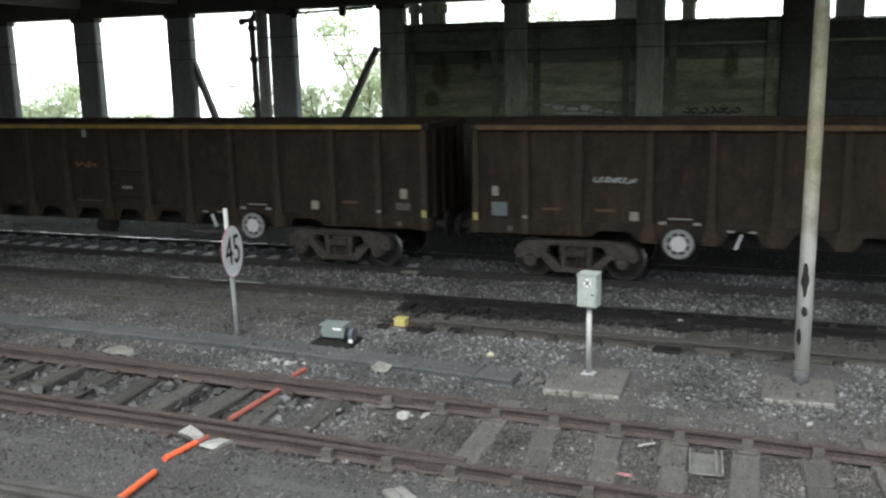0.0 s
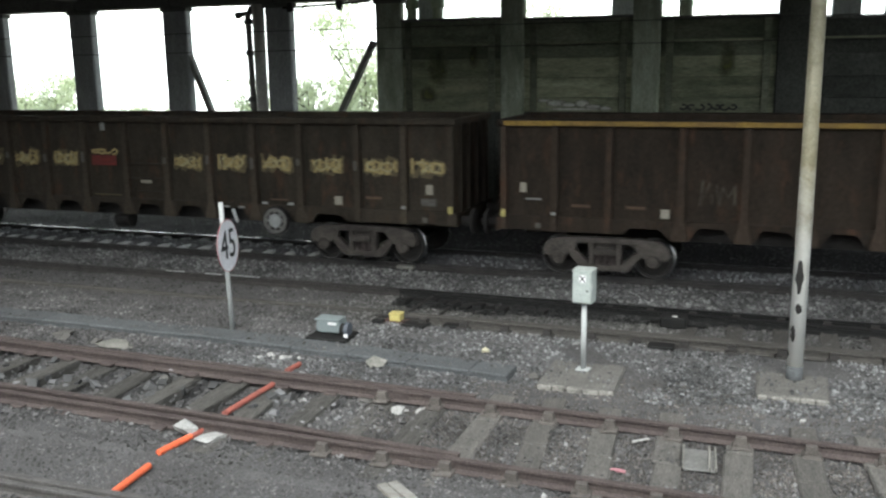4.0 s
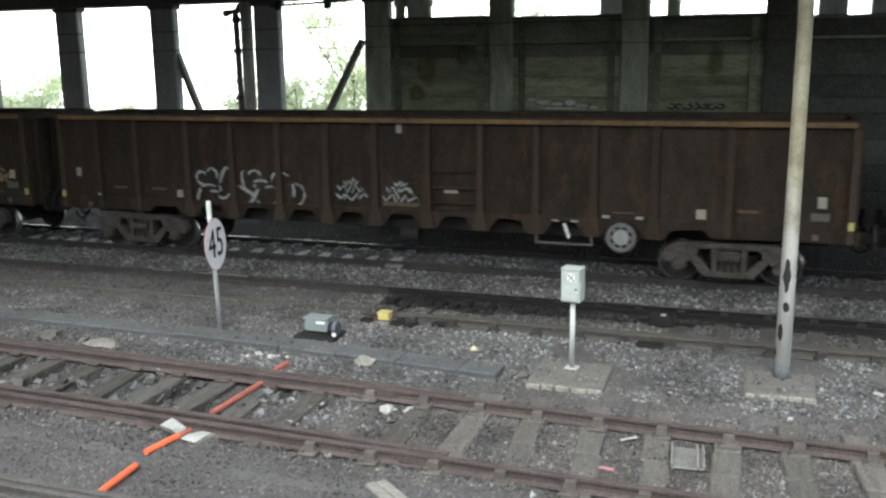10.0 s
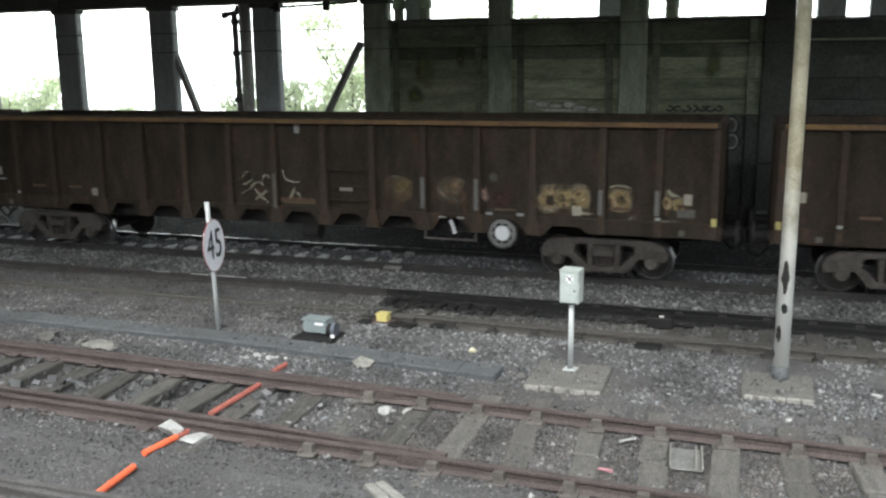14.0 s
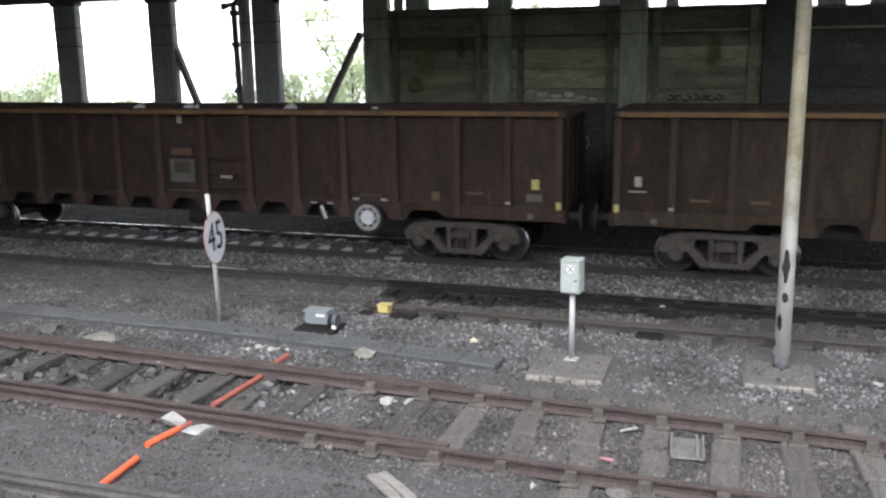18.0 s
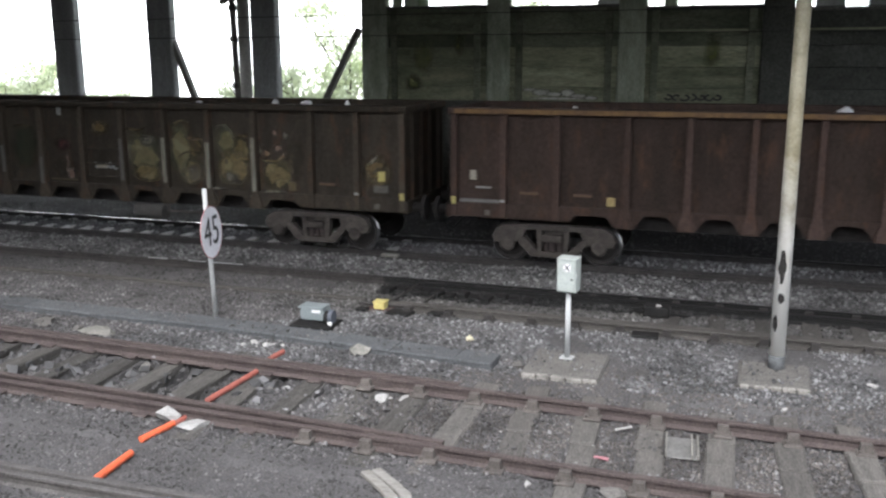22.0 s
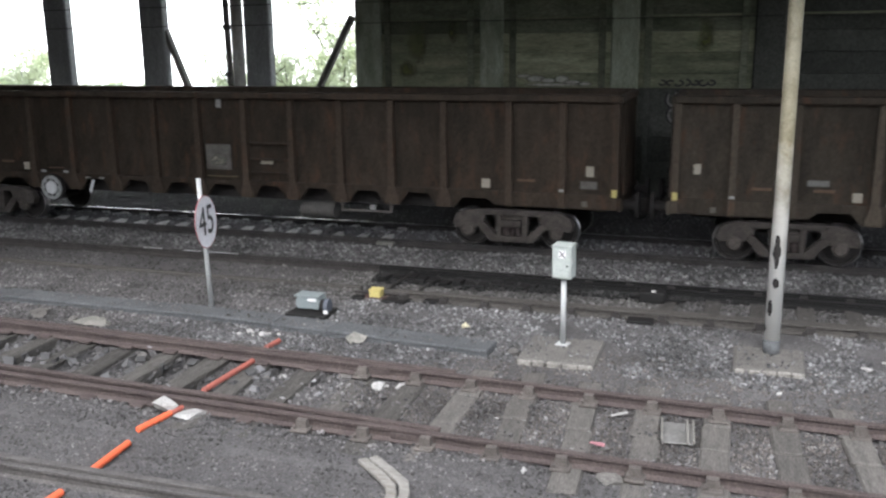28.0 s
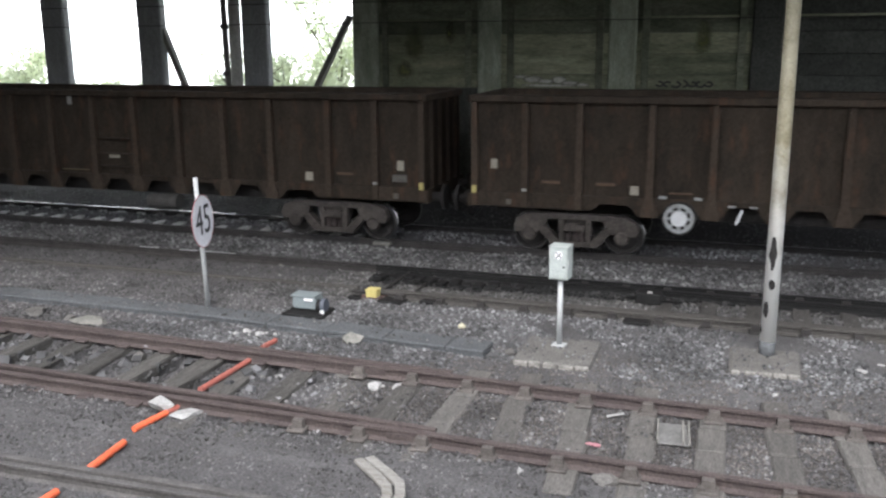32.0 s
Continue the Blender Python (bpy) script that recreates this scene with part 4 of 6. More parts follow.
    tube(bm, (-0.3, 0, 0), (-0.36, 0, 0), 0.24, seg=18)
    cache["buffer"] = done("buffer", bm, M_UNDER)
    bm = B((-0.46, 0.35, -0.1, 0.1, 0.82, 1.0), (-0.46, -0.3, -0.16, 0.16, 0.76, 1.05), bevel=0.03)
    cache["coupler"] = done("coupler", bm, M_UNDER)
    bm = bmesh.new()
    pts = [(0.02, 0.0, 0.9), (-0.08, 0, 0.7), (-0.22, 0, 0.56), (-0.36, 0, 0.6), (-0.44, 0, 0.75)]
    for a, b in zip(pts, pts[1:]):
        tube(bm, a, b, 0.022, seg=7)
    cache["hose"] = done("brake_hose", bm, M_BLACK)
    # bogie
    cache["bolster"] = done("bogie", B((-0.2, 0.2, -1.0, 1.0, 0.45, 0.78), (-0.3, 0.3, -0.3, 0.3, 0.7, 0.8), bevel=0.03), M_BOGIE)
    bm = bmesh.new()
    # cast side frame: an outer and an inner outline with two windows
    def frame_piece(o, a=-0.09, b=0.09):
        prism(bm, o, a, b)
        prism(bm, [(-x, z) for x, z in o][::-1], a, b)
    frame_piece([(-1.13, 0.5), (-1.17, 0.62), (-1.1, 0.77), (-0.92, 0.85), (-0.68, 0.87), (-0.58, 0.765), (-0.62, 0.64), (-0.66, 0.54), (-0.74, 0.5)])
    frame_piece([(-0.68, 0.87), (0.0, 0.87), (0.0, 0.77), (-0.58, 0.765)])
    frame_piece([(-0.66, 0.54), (-0.62, 0.64), (-0.52, 0.6), (-0.29, 0.38), (-0.28, 0.26), (-0.4, 0.26), (-0.46, 0.3)])
    frame_piece([(-0.29, 0.38), (-0.31, 0.765), (-0.2, 0.765), (-0.2, 0.36)])
    frame_piece([(-0.28, 0.26), (-0.29, 0.38), (-0.2, 0.36), (0.0, 0.36), (0.0, 0.26)])
    frame_piece([(-0.58, 0.765), (-0.5, 0.766), (-0.54, 0.7), (-0.56, 0.62), (-0.62, 0.64)], -0.08, 0.08)
    bmesh.ops.bevel(bm, geom=[e for e in bm.edges if all(abs(v.co.y + 0.09) < 1e-4 for v in e.verts)], offset=0.012, segments=1, affect="EDGES")
    cache["frame"] = done("side_frame", bm, M_BOGIE)
    bm = bmesh.new()
    lathe(bm, [(0.0, 0.36)] + [(r, 0.36 + 0.021 * j + dz) for j in range(10) for r, dz in ((0.055, 0.003), (0.055, 0.012), (0.042, 0.017))] + [(0.0, 0.57)], 12)
    bmesh.ops.rotate(bm, verts=bm.verts, cent=(0, 0, 0), matrix=Matrix.Rotation(math.pi / 2, 3, "X"))
    cache["spring"] = done("spring", bm, M_RUST)
    bm = bmesh.new()
    lathe(bm, [(0.0, 0.0), (0.1, 0.0), (0.13, 0.03), (0.14, 0.1)], 14)
    cache["axle_cap"] = done("axle_cap", bm, M_BOGIE)
    bm = bmesh.new()
    tube(bm, (0, -1.0, 0), (0, 1.0, 0), 0.085, seg=12)
    for s in (-1, 1):
        lathe(bm, [(0.09, s * 0.83), (0.13, s * 0.84), (0.15, s * 0.79), (0.335, s * 0.77), (0.355, s * 0.82), (0.41, s * 0.82)], 32)
        lathe(bm, [(0.09, s * 0.70), (0.335, s * 0.72), (0.355, s * 0.69), (0.44, s * 0.69)], 32)
        for j in range(6):
            a = j * math.pi / 3
            tube(bm, (0.24 * math.cos(a), s * 0.79, 0.24 * math.sin(a)), (0.24 * math.cos(a), s * 0.8, 0.24 * math.sin(a)), 0.035, seg=8)
    n0 = len(bm.faces)
    for s in (-1, 1):
        lathe(bm, [(0.41, s * 0.821), (0.423, s * 0.8), (0.428, s * 0.73), (0.45, s * 0.715), (0.44, s * 0.689)], 32)
    bm.faces.ensure_lookup_table()
    for f in bm.faces[n0:]:
        f.material_index = 1
    bmesh.ops.scale(bm, vec=(WHEEL_R / 0.43, 1, WHEEL_R / 0.43), verts=bm.verts)
    cache["wheelset"] = done("wheelset", bm, M_WHEEL)
    cache["wheelset"].materials.append(M_TYRE)
    cache["bolster_end"] = done("bolster_end", B((-0.19, 0.19, -0.14, -0.02, 0.56, 0.69), (-0.13, 0.13, -0.155, -0.14, 0.585, 0.665), bevel=0.012), M_BOGIE)
    # brake wheel
    bm = bmesh.new()
    lathe(bm, [(0.2, 0.0), (0.2, -0.025), (0.262, -0.025), (0.262, 0.0), (0.2, 0.0)], 32)
    for j in range(8):
        a = j * math.pi / 4
        ca, sa = math.cos(a), math.sin(a)
        vs = []
        for r, w in ((0.12, 0.02), (0.205, 0.028)):
            for s in (-1, 1):
                vs.append(bm.verts.new((r * ca - s * w * sa, -0.02, r * sa + s * w * ca)))
        bm.faces.new((vs[0], vs[1], vs[3], vs[2]))
    cache["brake_wheel"] = done("brake_wheel", bm, M_GRAF_W)
    bm = bmesh.new()
    lathe(bm, [(0.0, -0.035), (0.135, -0.035), (0.145, 0.0)], 24)
    cache["brake_hub"] = done("brake_hub", bm, M_WHITE)
    bm = bmesh.new()
    tube(bm, (0, 0.0, 0), (0, 0.06, 0), 0.3, seg=28)
    cache["brake_disc"] = done("backing_disc", bm, M_UNDER)
    bm = bmesh.new()
    prism(bm, [(-0.022, 0.0), (0.022, 0.0), (0.05, -0.27), (0.0, -0.29)], -0.02, 0.02)
    cache["lever"] = done("brake_lever", bm, M_WHITE)
    bm = bmesh.new()
    tube(bm, (-0.42, 0, 0), (0.42, 0, 0), 0.17, seg=16)
    cache["tank"] = done("air_tank", bm, M_UNDER)
    cache["plate"] = done("plate", B((-0.5, 0.5, -0.006, 0.006, -0.5, 0.5)), M_WHITE)
    cache["step"] = done("step", B((0.0, 0.93, -1.36, -1.3, -0.02, 0.02), bevel=0.006), M_BODY[0])
    return cache


def zigzag(seed, x0, x1, z0, z1, n):
    """A jagged tag inside a rectangle."""
    r = random.Random(seed)
    pts = []
    for i in range(n * 3 + 1):
        u = i / (n * 3)
        pts.append((x0 + (x1 - x0) * min(1, max(0, u + r.uniform(-0.1, 0.1))), r.uniform(z0, z0 + (z1 - z0) * 0.4) if i % 2 else r.uniform(z1 - (z1 - z0) * 0.4, z1)))
    return pts


def squiggle(seed, x0, x1, z0, z1, loops):
    """A looping stroke inside a rectangle."""
    r = random.Random(seed)
    pts = []
    w = (x1 - x0) / loops
    zc, zh = (z0 + z1) / 2, (z1 - z0) / 2
    for j in range(loops):
        cx, rx, rz = x0 + w * (j + 0.5), w * r.uniform(0.42, 0.6), zh * r.uniform(0.7, 1.0)
        a0, da = r.uniform(0.5, 2.6), r.choice((-1, 1)) * r.uniform(3.6, 5.6)
        dz = r.uniform(-0.15, 0.15) * zh
        for i in range(11):
            a = a0 + da * i / 10
            pts.append((cx + rx * math.cos(a) * (1 - 0.25 * abs(math.sin(a))), zc + dz + rz * math.sin(a)))
    return pts


WAGONS = [
    dict(body=0, stripe=M_STRIPE_D, left=True, label="faded brown bogie box wagon with white brake wheel, rolling by"),
    dict(body=1, stripe=M_STRIPE, left=False, label="rusty maroon bogie box wagon with a bright yellow top stripe"),
    dict(body=2, stripe=None, left=False, label="dark brown bogie box wagon with yellow graffiti along its side"),
    dict(body=1, stripe=M_STRIPE_D, left=False, label="maroon bogie box wagon with bold white graffiti"),
    dict(body=0, stripe=M_STRIPE_D, left=False, label="brown bogie box wagon with yellow and orange graffiti"),
    dict(body=3, stripe=M_STRIPE_D, left=False, label="red-brown bogie box wagon loaded to the brim with scrap"),
    dict(body=4, stripe=None, left=True, label="dark brown bogie box wagon covered in faded graffiti"),
    dict(body=0, stripe=None, left=True, label="weathered brown bogie box wagon with plain ribbed side"),
    dict(body=0, stripe=None, left=True, label="dark brown bogie box wagon in the shade"),
]
MOVING, WHEELSETS = [], []


def wagon(k, spec):
    c = shared()
    paint = M_BODY[spec["body"]]
    w = root("box_wagon", pose(X_START - PITCH * k, TRAIN_Y, SAG), spec["label"], "goods wagon", "wagons of the train")
    MOVING.append((w, k))
    turn = Matrix.Translation((LENGTH, 0, 0)) @ Matrix.Rotation(math.pi, 4, "Z")
    for far in (False, True):
        side = turn if far else Matrix.Identity(4)
        for i, x in enumerate(RIBS):
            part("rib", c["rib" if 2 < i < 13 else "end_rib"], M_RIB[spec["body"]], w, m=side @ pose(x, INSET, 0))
        for i, x in enumerate(RIBS[:-1]):
            part("side_panel", c["panel", i], paint, w, m=side @ pose(x + 0.055, INSET, 0))
            part("side_sill", c["sill", i], paint, w, m=side @ pose(x + 0.055, INSET, 0))
        part("top_rail", c["top_rail"], paint, w, m=side @ pose(0, INSET, 0))
        if spec["stripe"] and not far:
            part("top_stripe", c["stripe"], spec["stripe"], w, "faded yellow stripe", m=side @ pose(0, INSET, 0))
        part("end_wall", c["end"], paint, w, m=side)
        part("end_rail", c["end_rail"], paint, w, m=side)
        part("headstock", c["headstock"], paint, w, m=side)
        for y in (-0.78, -0.26, 0.26, 0.78):
            part("end_post", c["end_post"], paint, w, m=side @ pose(0, y, 0))
        part("coupler", c["coupler"], None, w, m=side)
        part("brake_hose", c["hose"], None, w, m=side @ pose(0, -0.3, 0))
        for y in (-0.87, 0.87):
            part("buffer", c["buffer"], None, w, m=side @ pose(0, y, 1.05))
    part("floor", c["floor"], None, w)
    part("underframe", c["underframe"], None, w)
    for x in (1.97, LENGTH - 1.97):
        b = part("bogie", c["bolster"], None, w, "cast-steel three-piece bogie", m=pose(x, 0, 0))
        for y in (-1.0, 1.0):
            part("side_frame", c["frame"], None, b, m=pose(0, y, 0))
            part("bolster_end", c["bolster_end"], None, b, m=pose(0, y, 0, 0, 0, 0 if y < 0 else 180))
            for sx in (-0.13, 0.0, 0.13):
                part("spring", c["spring"], None, b, m=pose(sx, y, 0))
            for dx in (-0.86, 0.86):
                part("axle_cap", c["axle_cap"], None, b, m=pose(dx, y - 0.13 if y < 0 else y + 0.13, 0.47, 0, 0, 0 if y < 0 else 180))
        for dx in (-0.86, 0.86):
            ws = part("wheelset", c["wheelset"], None, b, m=pose(dx, 0, WHEEL_R - SAG))
            WHEELSETS.append((ws, dx))
    left = spec["left"]
    bx = 3.83 if left else LENGTH - 3.83
    sgn = 1 if left else -1
    d = part("brake_disc", c["brake_disc"], None, w, m=pose(bx, -1.26, 0.93))
    part("brake_wheel", c["brake_wheel"], M_GRAF_W if k not in (2, 3, 4, 6) else M_GRAF_G, d, "grubby white spoked brake wheel", m=pose(0, -0.01, 0))
    part("brake_hub", c["brake_hub"], M_WHITE if k not in (2, 3, 6) else M_GRAF_W, d, "white hub", m=pose(0, -0.01, 0))
    part("brake_lever", c["lever"], M_WHITE, w, "white brake lever", m=pose(bx + sgn * 1.05, -1.18, 1.12, 0, 25 if left else -15, 0))
    part("air_tank", c["tank"], M_TANK if left else M_UNDER, w, "dusty grey air reservoir" if left else "", m=pose(10.18 if left else 8.1, -0.9 if left else -0.6, 0.67) @ Matrix.Diagonal((0.87 if left else 0.45, 1, 0.95, 1)))
    # hatch steps in the bay beside the middle
    hx = RIBS[8]
    for z in (1.4, 1.68, 2.0):
        part("step", c["step"], paint, w, m=pose(hx + 0.06, INSET, z))
    return w


def plate(w, x, z, sx, sz, material, label="", y=-1.3):
    ob = part("plate", shared()["plate"], material, w, label, m=pose(x, y + INSET, z))
    ob.scale = (sx, 1, sz)


def stroke(w, pts, width, material, label, y=-1.29):
    """One sprayed line through a few (x, z) points, its corners rounded off."""
    for _ in range(3):
        q = [pts[0]]
        for (a, c), (d, e) in zip(pts, pts[1:]):
            q += [(a * 0.75 + d * 0.25, c * 0.75 + e * 0.25), (a * 0.25 + d * 0.75, c * 0.25 + e * 0.75)]
        pts = q + [pts[-1]]
    bm = bmesh.new()
    ribbon(bm, pts, width, y + INSET)
    part("graffiti", bm, material, w, label)


def scrawl(w, strokes, material, label, y=-1.288, width=0.05, shape=squiggle):
    for i, (seed, x0, x1, z0, z1, loops) in enumerate(strokes):
        bm = bmesh.new()
        ribbon(bm, shape(seed, x0, x1, z0, z1, loops), width, y + INSET - 0.001 * i)
        part("graffiti", bm, material, w, label)


for k, spec in enumerate(WAGONS):
    w = wagon(k, spec)
    spec["ob"] = w


# ---- how the train rolls ----
RUN = [(0, -0.02), (1.5, 6.77), (3, 13.39), (5.5, 24.1), (7.5, 32.23), (9.5, 40.19), (12, 49.67), (14.5, 58.92), (17, 67.91), (19, 75.02), (21.5, 83.81), (25, 96.33), (28.5, 108.63), (30.5, 115.43), (32, 120.42)]


def travelled(t):
    """Metres that the train has gone, by a natural cubic through RUN."""
    if not hasattr(travelled, "m2"):
        x, y = np.array([a for a, b in RUN]), np.array([b for a, b in RUN])
        n, h = len(x), np.diff(x)
        A, b = np.eye(n), np.zeros(n)
        for i in range(1, n - 1):
            A[i, i - 1], A[i, i], A[i, i + 1] = h[i - 1], 2 * (h[i - 1] + h[i]), h[i]
            b[i] = 6 * ((y[i + 1] - y[i]) / h[i] - (y[i] - y[i - 1]) / h[i - 1])
        travelled.m2 = (x, y, h, np.linalg.solve(A, b))
    x, y, h, m = travelled.m2
    i = int(min(max(np.searchsorted(x, t, side="right") - 1, 0), len(x) - 2))
    d = t - x[i]
    return float(y[i] + d * ((y[i + 1] - y[i]) / h[i] - h[i] * (2 * m[i] + m[i + 1]) / 6) + d * d * m[i] / 2 + d ** 3 * (m[i + 1] - m[i]) / (6 * h[i]))


def motions():
    for w, k in MOVING:
        walk(w, [(t, pose(X_START - PITCH * k + travelled(t), TRAIN_Y, SAG)) for t in range(33)])
    turns = []
    last = -9.0
    for f in range(0, 961):
        s = travelled(f / 30)
        if s - last > 0.48 or f in (0, 960):
            turns.append((f / 30, math.degrees(s / WHEEL_R)))
            last = s
    for ws, dx in WHEELSETS:
        walk(ws, [(t, pose(dx, 0, WHEEL_R - SAG, 0, a % 360, 0)) for t, a in turns])


def slash(seed, x0, x1, z0, z1, n):
    """A jittery stroke that falls from the upper left to the lower right."""
    r = random.Random(seed)
    return [(x0 + (x1 - x0) * i / 13 + r.uniform(-0.05, 0.05), z1 + (z0 - z1) * i / 13 + (0.05 if i % 2 else -0.05) + r.uniform(-0.03, 0.03)) for i in range(14)]


def lettering(w, seed, x0, x1, z0, z1, n, material, label, width=0.07, y=-1.289):
    """n fat hand-sprayed glyphs that mean nothing: uprights, bars and bows."""
    r = random.Random(seed)
    cell = (x1 - x0) / n
    k = 0
    for i in range(n):
        a, b = x0 + cell * (i - 0.1), x0 + cell * (i + 1.05)
        lo, hi = z0 + r.uniform(-0.03, 0.05), z1 + r.uniform(-0.06, 0.05)
        mid = lo + (hi - lo) * r.uniform(0.35, 0.6)
        strokes = r.sample([
            [(a, hi), (a + cell * 0.12, mid), (a + cell * 0.05, lo)],
            [(a, mid), ((a + b) / 2, mid + 0.05), (b, mid - 0.03)],
            [(b, hi), (b - cell * 0.15, mid), (b, lo)],
            [(a, lo), ((a + b) / 2, lo + 0.05), (b, hi)],
            [(a, hi - 0.04), ((a + b) / 2, lo), (b, hi - 0.08)],
            [(a, mid), (a + cell * 0.25, hi), (b - cell * 0.2, hi - 0.04), (b, mid), (b - cell * 0.3, lo), (a + cell * 0.2, lo + 0.03), (a, mid)],
        ], 3)
        for pts in strokes:
            k += 1
            bm = bmesh.new()
            ribbon(bm, [(p + r.uniform(-0.015, 0.015), q + r.uniform(-0.015, 0.015)) for p, q in pts], width * r.uniform(0.7, 1.25), y + INSET - 0.0012 * k)
            part("graffiti", bm, material, w, label)


def smear(w, x, z, sx, sz, material, label, y=-1.3):
    """A worn paint patch with a ragged outline."""
    bm = bmesh.new()
    n = 26
    pts = []
    for i in range(n):
        a = 2 * math.pi * i / n
        rr = 0.9 + 0.28 * noise.noise((math.cos(a) * 1.7 + x, math.sin(a) * 1.7, z))
        c, s = math.cos(a), math.sin(a)
        k = rr / max(abs(c), abs(s)) ** 0.6
        pts.append((x + c * k * sx / 2, z + s * k * sz / 2))
    bm.faces.new([bm.verts.new((a, y + INSET, c)) for a, c in pts])
    part("graffiti", bm, material, w, label)


# ---- markings and load on the wagons ----
def common_marks(w, k):
    plate(w, 8.05, 2.8, 0.11, 0.17, M_PLASTIC, "small white plate")
    plate(w, 9.1, 1.64, 0.27, 0.11, M_PLATE, "white data plate", y=-1.304)
    plate(w, 3.02, 1.36, 0.15, 0.16, M_PLATE if k != 5 else M_GRAF_Y)
    plate(w, 13.72, 1.37, 0.16, 0.17, M_PLATE if k not in (5, 6) else M_FADE_Y)
    plate(w, 0.42, 1.76, 0.12, 0.18, M_PLATE)
    plate(w, 15.68, 1.65, 0.14, 0.19, M_YELLOW if k in (5, 6) else M_PLATE)
    plate(w, 15.66, 1.4, 0.3, 0.14, M_FADE_G, "grubby grey-blue plate")
    for x in (1.5, 2.5, 14.5):
        plate(w, x, 1.45, 0.34, 0.05, M_FADE_O)
    for x in (0.72, 15.6):
        plate(w, x, 1.06, 0.1, 0.1, M_FADE_G, y=-1.368)
    for x in (1.02, 15.18):
        plate(w, x, 1.3, 0.09, 0.05, M_GRAF_W, y=-1.408)
    plate(w, 0.06, 1.28, 0.09, 0.14, M_YELLOW, "yellow end marker", y=-1.408)
    plate(w, 16.14, 1.28, 0.09, 0.14, M_YELLOW, "yellow end marker", y=-1.408)
    left = WAGONS[k]["left"]
    bx = 3.83 if left else LENGTH - 3.83
    plate(w, bx, 1.34, 0.42, 0.025, M_FADE_O if k not in (0, 1) else M_PLASTIC)
    for dx in (-0.3, 0.3):
        plate(w, bx + dx, 1.27, 0.13, 0.05, M_GRAF_W, y=-1.37)
    lx = bx + (1.05 if left else -1.05)
    for dx in (-0.18, 0.18):
        plate(w, lx + dx, 1.16, 0.13, 0.035, M_PLASTIC, y=-1.37)
    plate(w, 8.05, 1.3, 0.72, 0.022, M_FADE_Y)


for k, spec in enumerate(WAGONS):
    common_marks(spec["ob"], k)

w = WAGONS[0]["ob"]
plate(w, 0.5, 1.42, 0.3, 0.26, M_MOTOR, "grey-blue panel")
scrawl(w, [(1, 2.28, 3.05, 1.96, 2.06, 7)], M_GRAF_W, "thin pale spray line", width=0.03)
w = WAGONS[1]["ob"]
scrawl(w, [(3, 7.75, 8.3, 2.02, 2.2, 4)], M_GRAF_O, "faded orange lettering", width=0.05, shape=zigzag)
plate(w, 0.62, 1.55, 0.3, 0.03, M_PLASTIC)
scrawl(w, [(2, 3.6, 4.2, 1.5, 2.0, 3)], M_SMEAR_D, "faint grey scrawl", width=0.05, shape=zigzag)
w = WAGONS[2]["ob"]
scrawl(w, [(21, 0.3, 0.8, 1.55, 2.1, 1)], M_FADE_Y, "faded yellow spray streak", width=0.05, shape=slash)
scrawl(w, [(22, 0.3, 0.78, 1.6, 2.2, 2)], M_GRAF_Y, "yellow spray streak", width=0.03, shape=slash)
scrawl(w, [(23, 2.3, 3.0, 1.45, 1.7, 4)], S_OCHRE, "faded yellow spray", width=0.06)
for i, (x, n) in enumerate(((3.75, 3), (4.85, 3), (5.88, 3), (6.98, 4), (10.2, 4), (11.28, 4), (12.35, 4), (13.5, 4), (14.68, 4), (15.66, 3))):
    lettering(w, 30 + i, x - 0.33, x + 0.33, 1.92, 2.24, n, M_FADE_Y, "faded yellow spray tag", width=0.085)
    lettering(w, 50 + i, x - 0.31, x + 0.31, 1.96, 2.2, n, M_GRAF_Y if x > 5 else M_FADE_Y, "yellow spray tag", width=0.055, y=-1.304)
    scrawl(w, [(32 + 3 * i, x - 0.28, x + 0.28, 1.97, 2.2, 2)], M_GRAF_P, "pale spray tag", width=0.022, y=-1.32)
for i, x in enumerate((5.43, 6.5, 7.55, 9.7, 10.77, 11.84, 12.91, 14.18)):
    plate(w, x - 0.02, 2.13 - 0.04 * (i % 2), 0.07, 0.13 + 0.05 * (i % 3), M_FADE_G, "pale overspray on the rib", y=-1.409)
plate(w, 8.02, 2.06, 0.66, 0.22, M_RED_D, "red painted patch")
scrawl(w, [(77, 7.7, 8.4, 2.2, 2.32, 4)], M_GRAF_Y, "yellow spray tag", width=0.045)
w = WAGONS[3]["ob"]
BAY_ONE = (
    ((3.39, 1.2), (3.41, 1.35), (3.5, 1.51)),
    ((3.57, 1.57), (3.44, 1.6), (3.39, 1.73), (3.45, 1.84), (3.59, 1.86), (3.65, 1.77)),
    ((3.65, 1.85), (3.72, 1.93), (3.83, 1.92), (3.92, 1.81), (3.89, 1.69)),
    ((3.5, 1.52), (3.62, 1.58), (3.78, 1.58), (3.86, 1.54)),
    ((3.89, 1.61), (3.96, 1.63), (4.01, 1.76), (4.07, 1.89), (4.16, 1.96), (4.27, 1.97)),
    ((3.68, 1.42), (3.82, 1.45), (3.95, 1.41), (4.0, 1.48), (3.94, 1.58)),
    ((3.89, 1.35), (4.0, 1.29), (4.11, 1.32), (4.16, 1.4), (4.24, 1.39), (4.3, 1.24)),
)
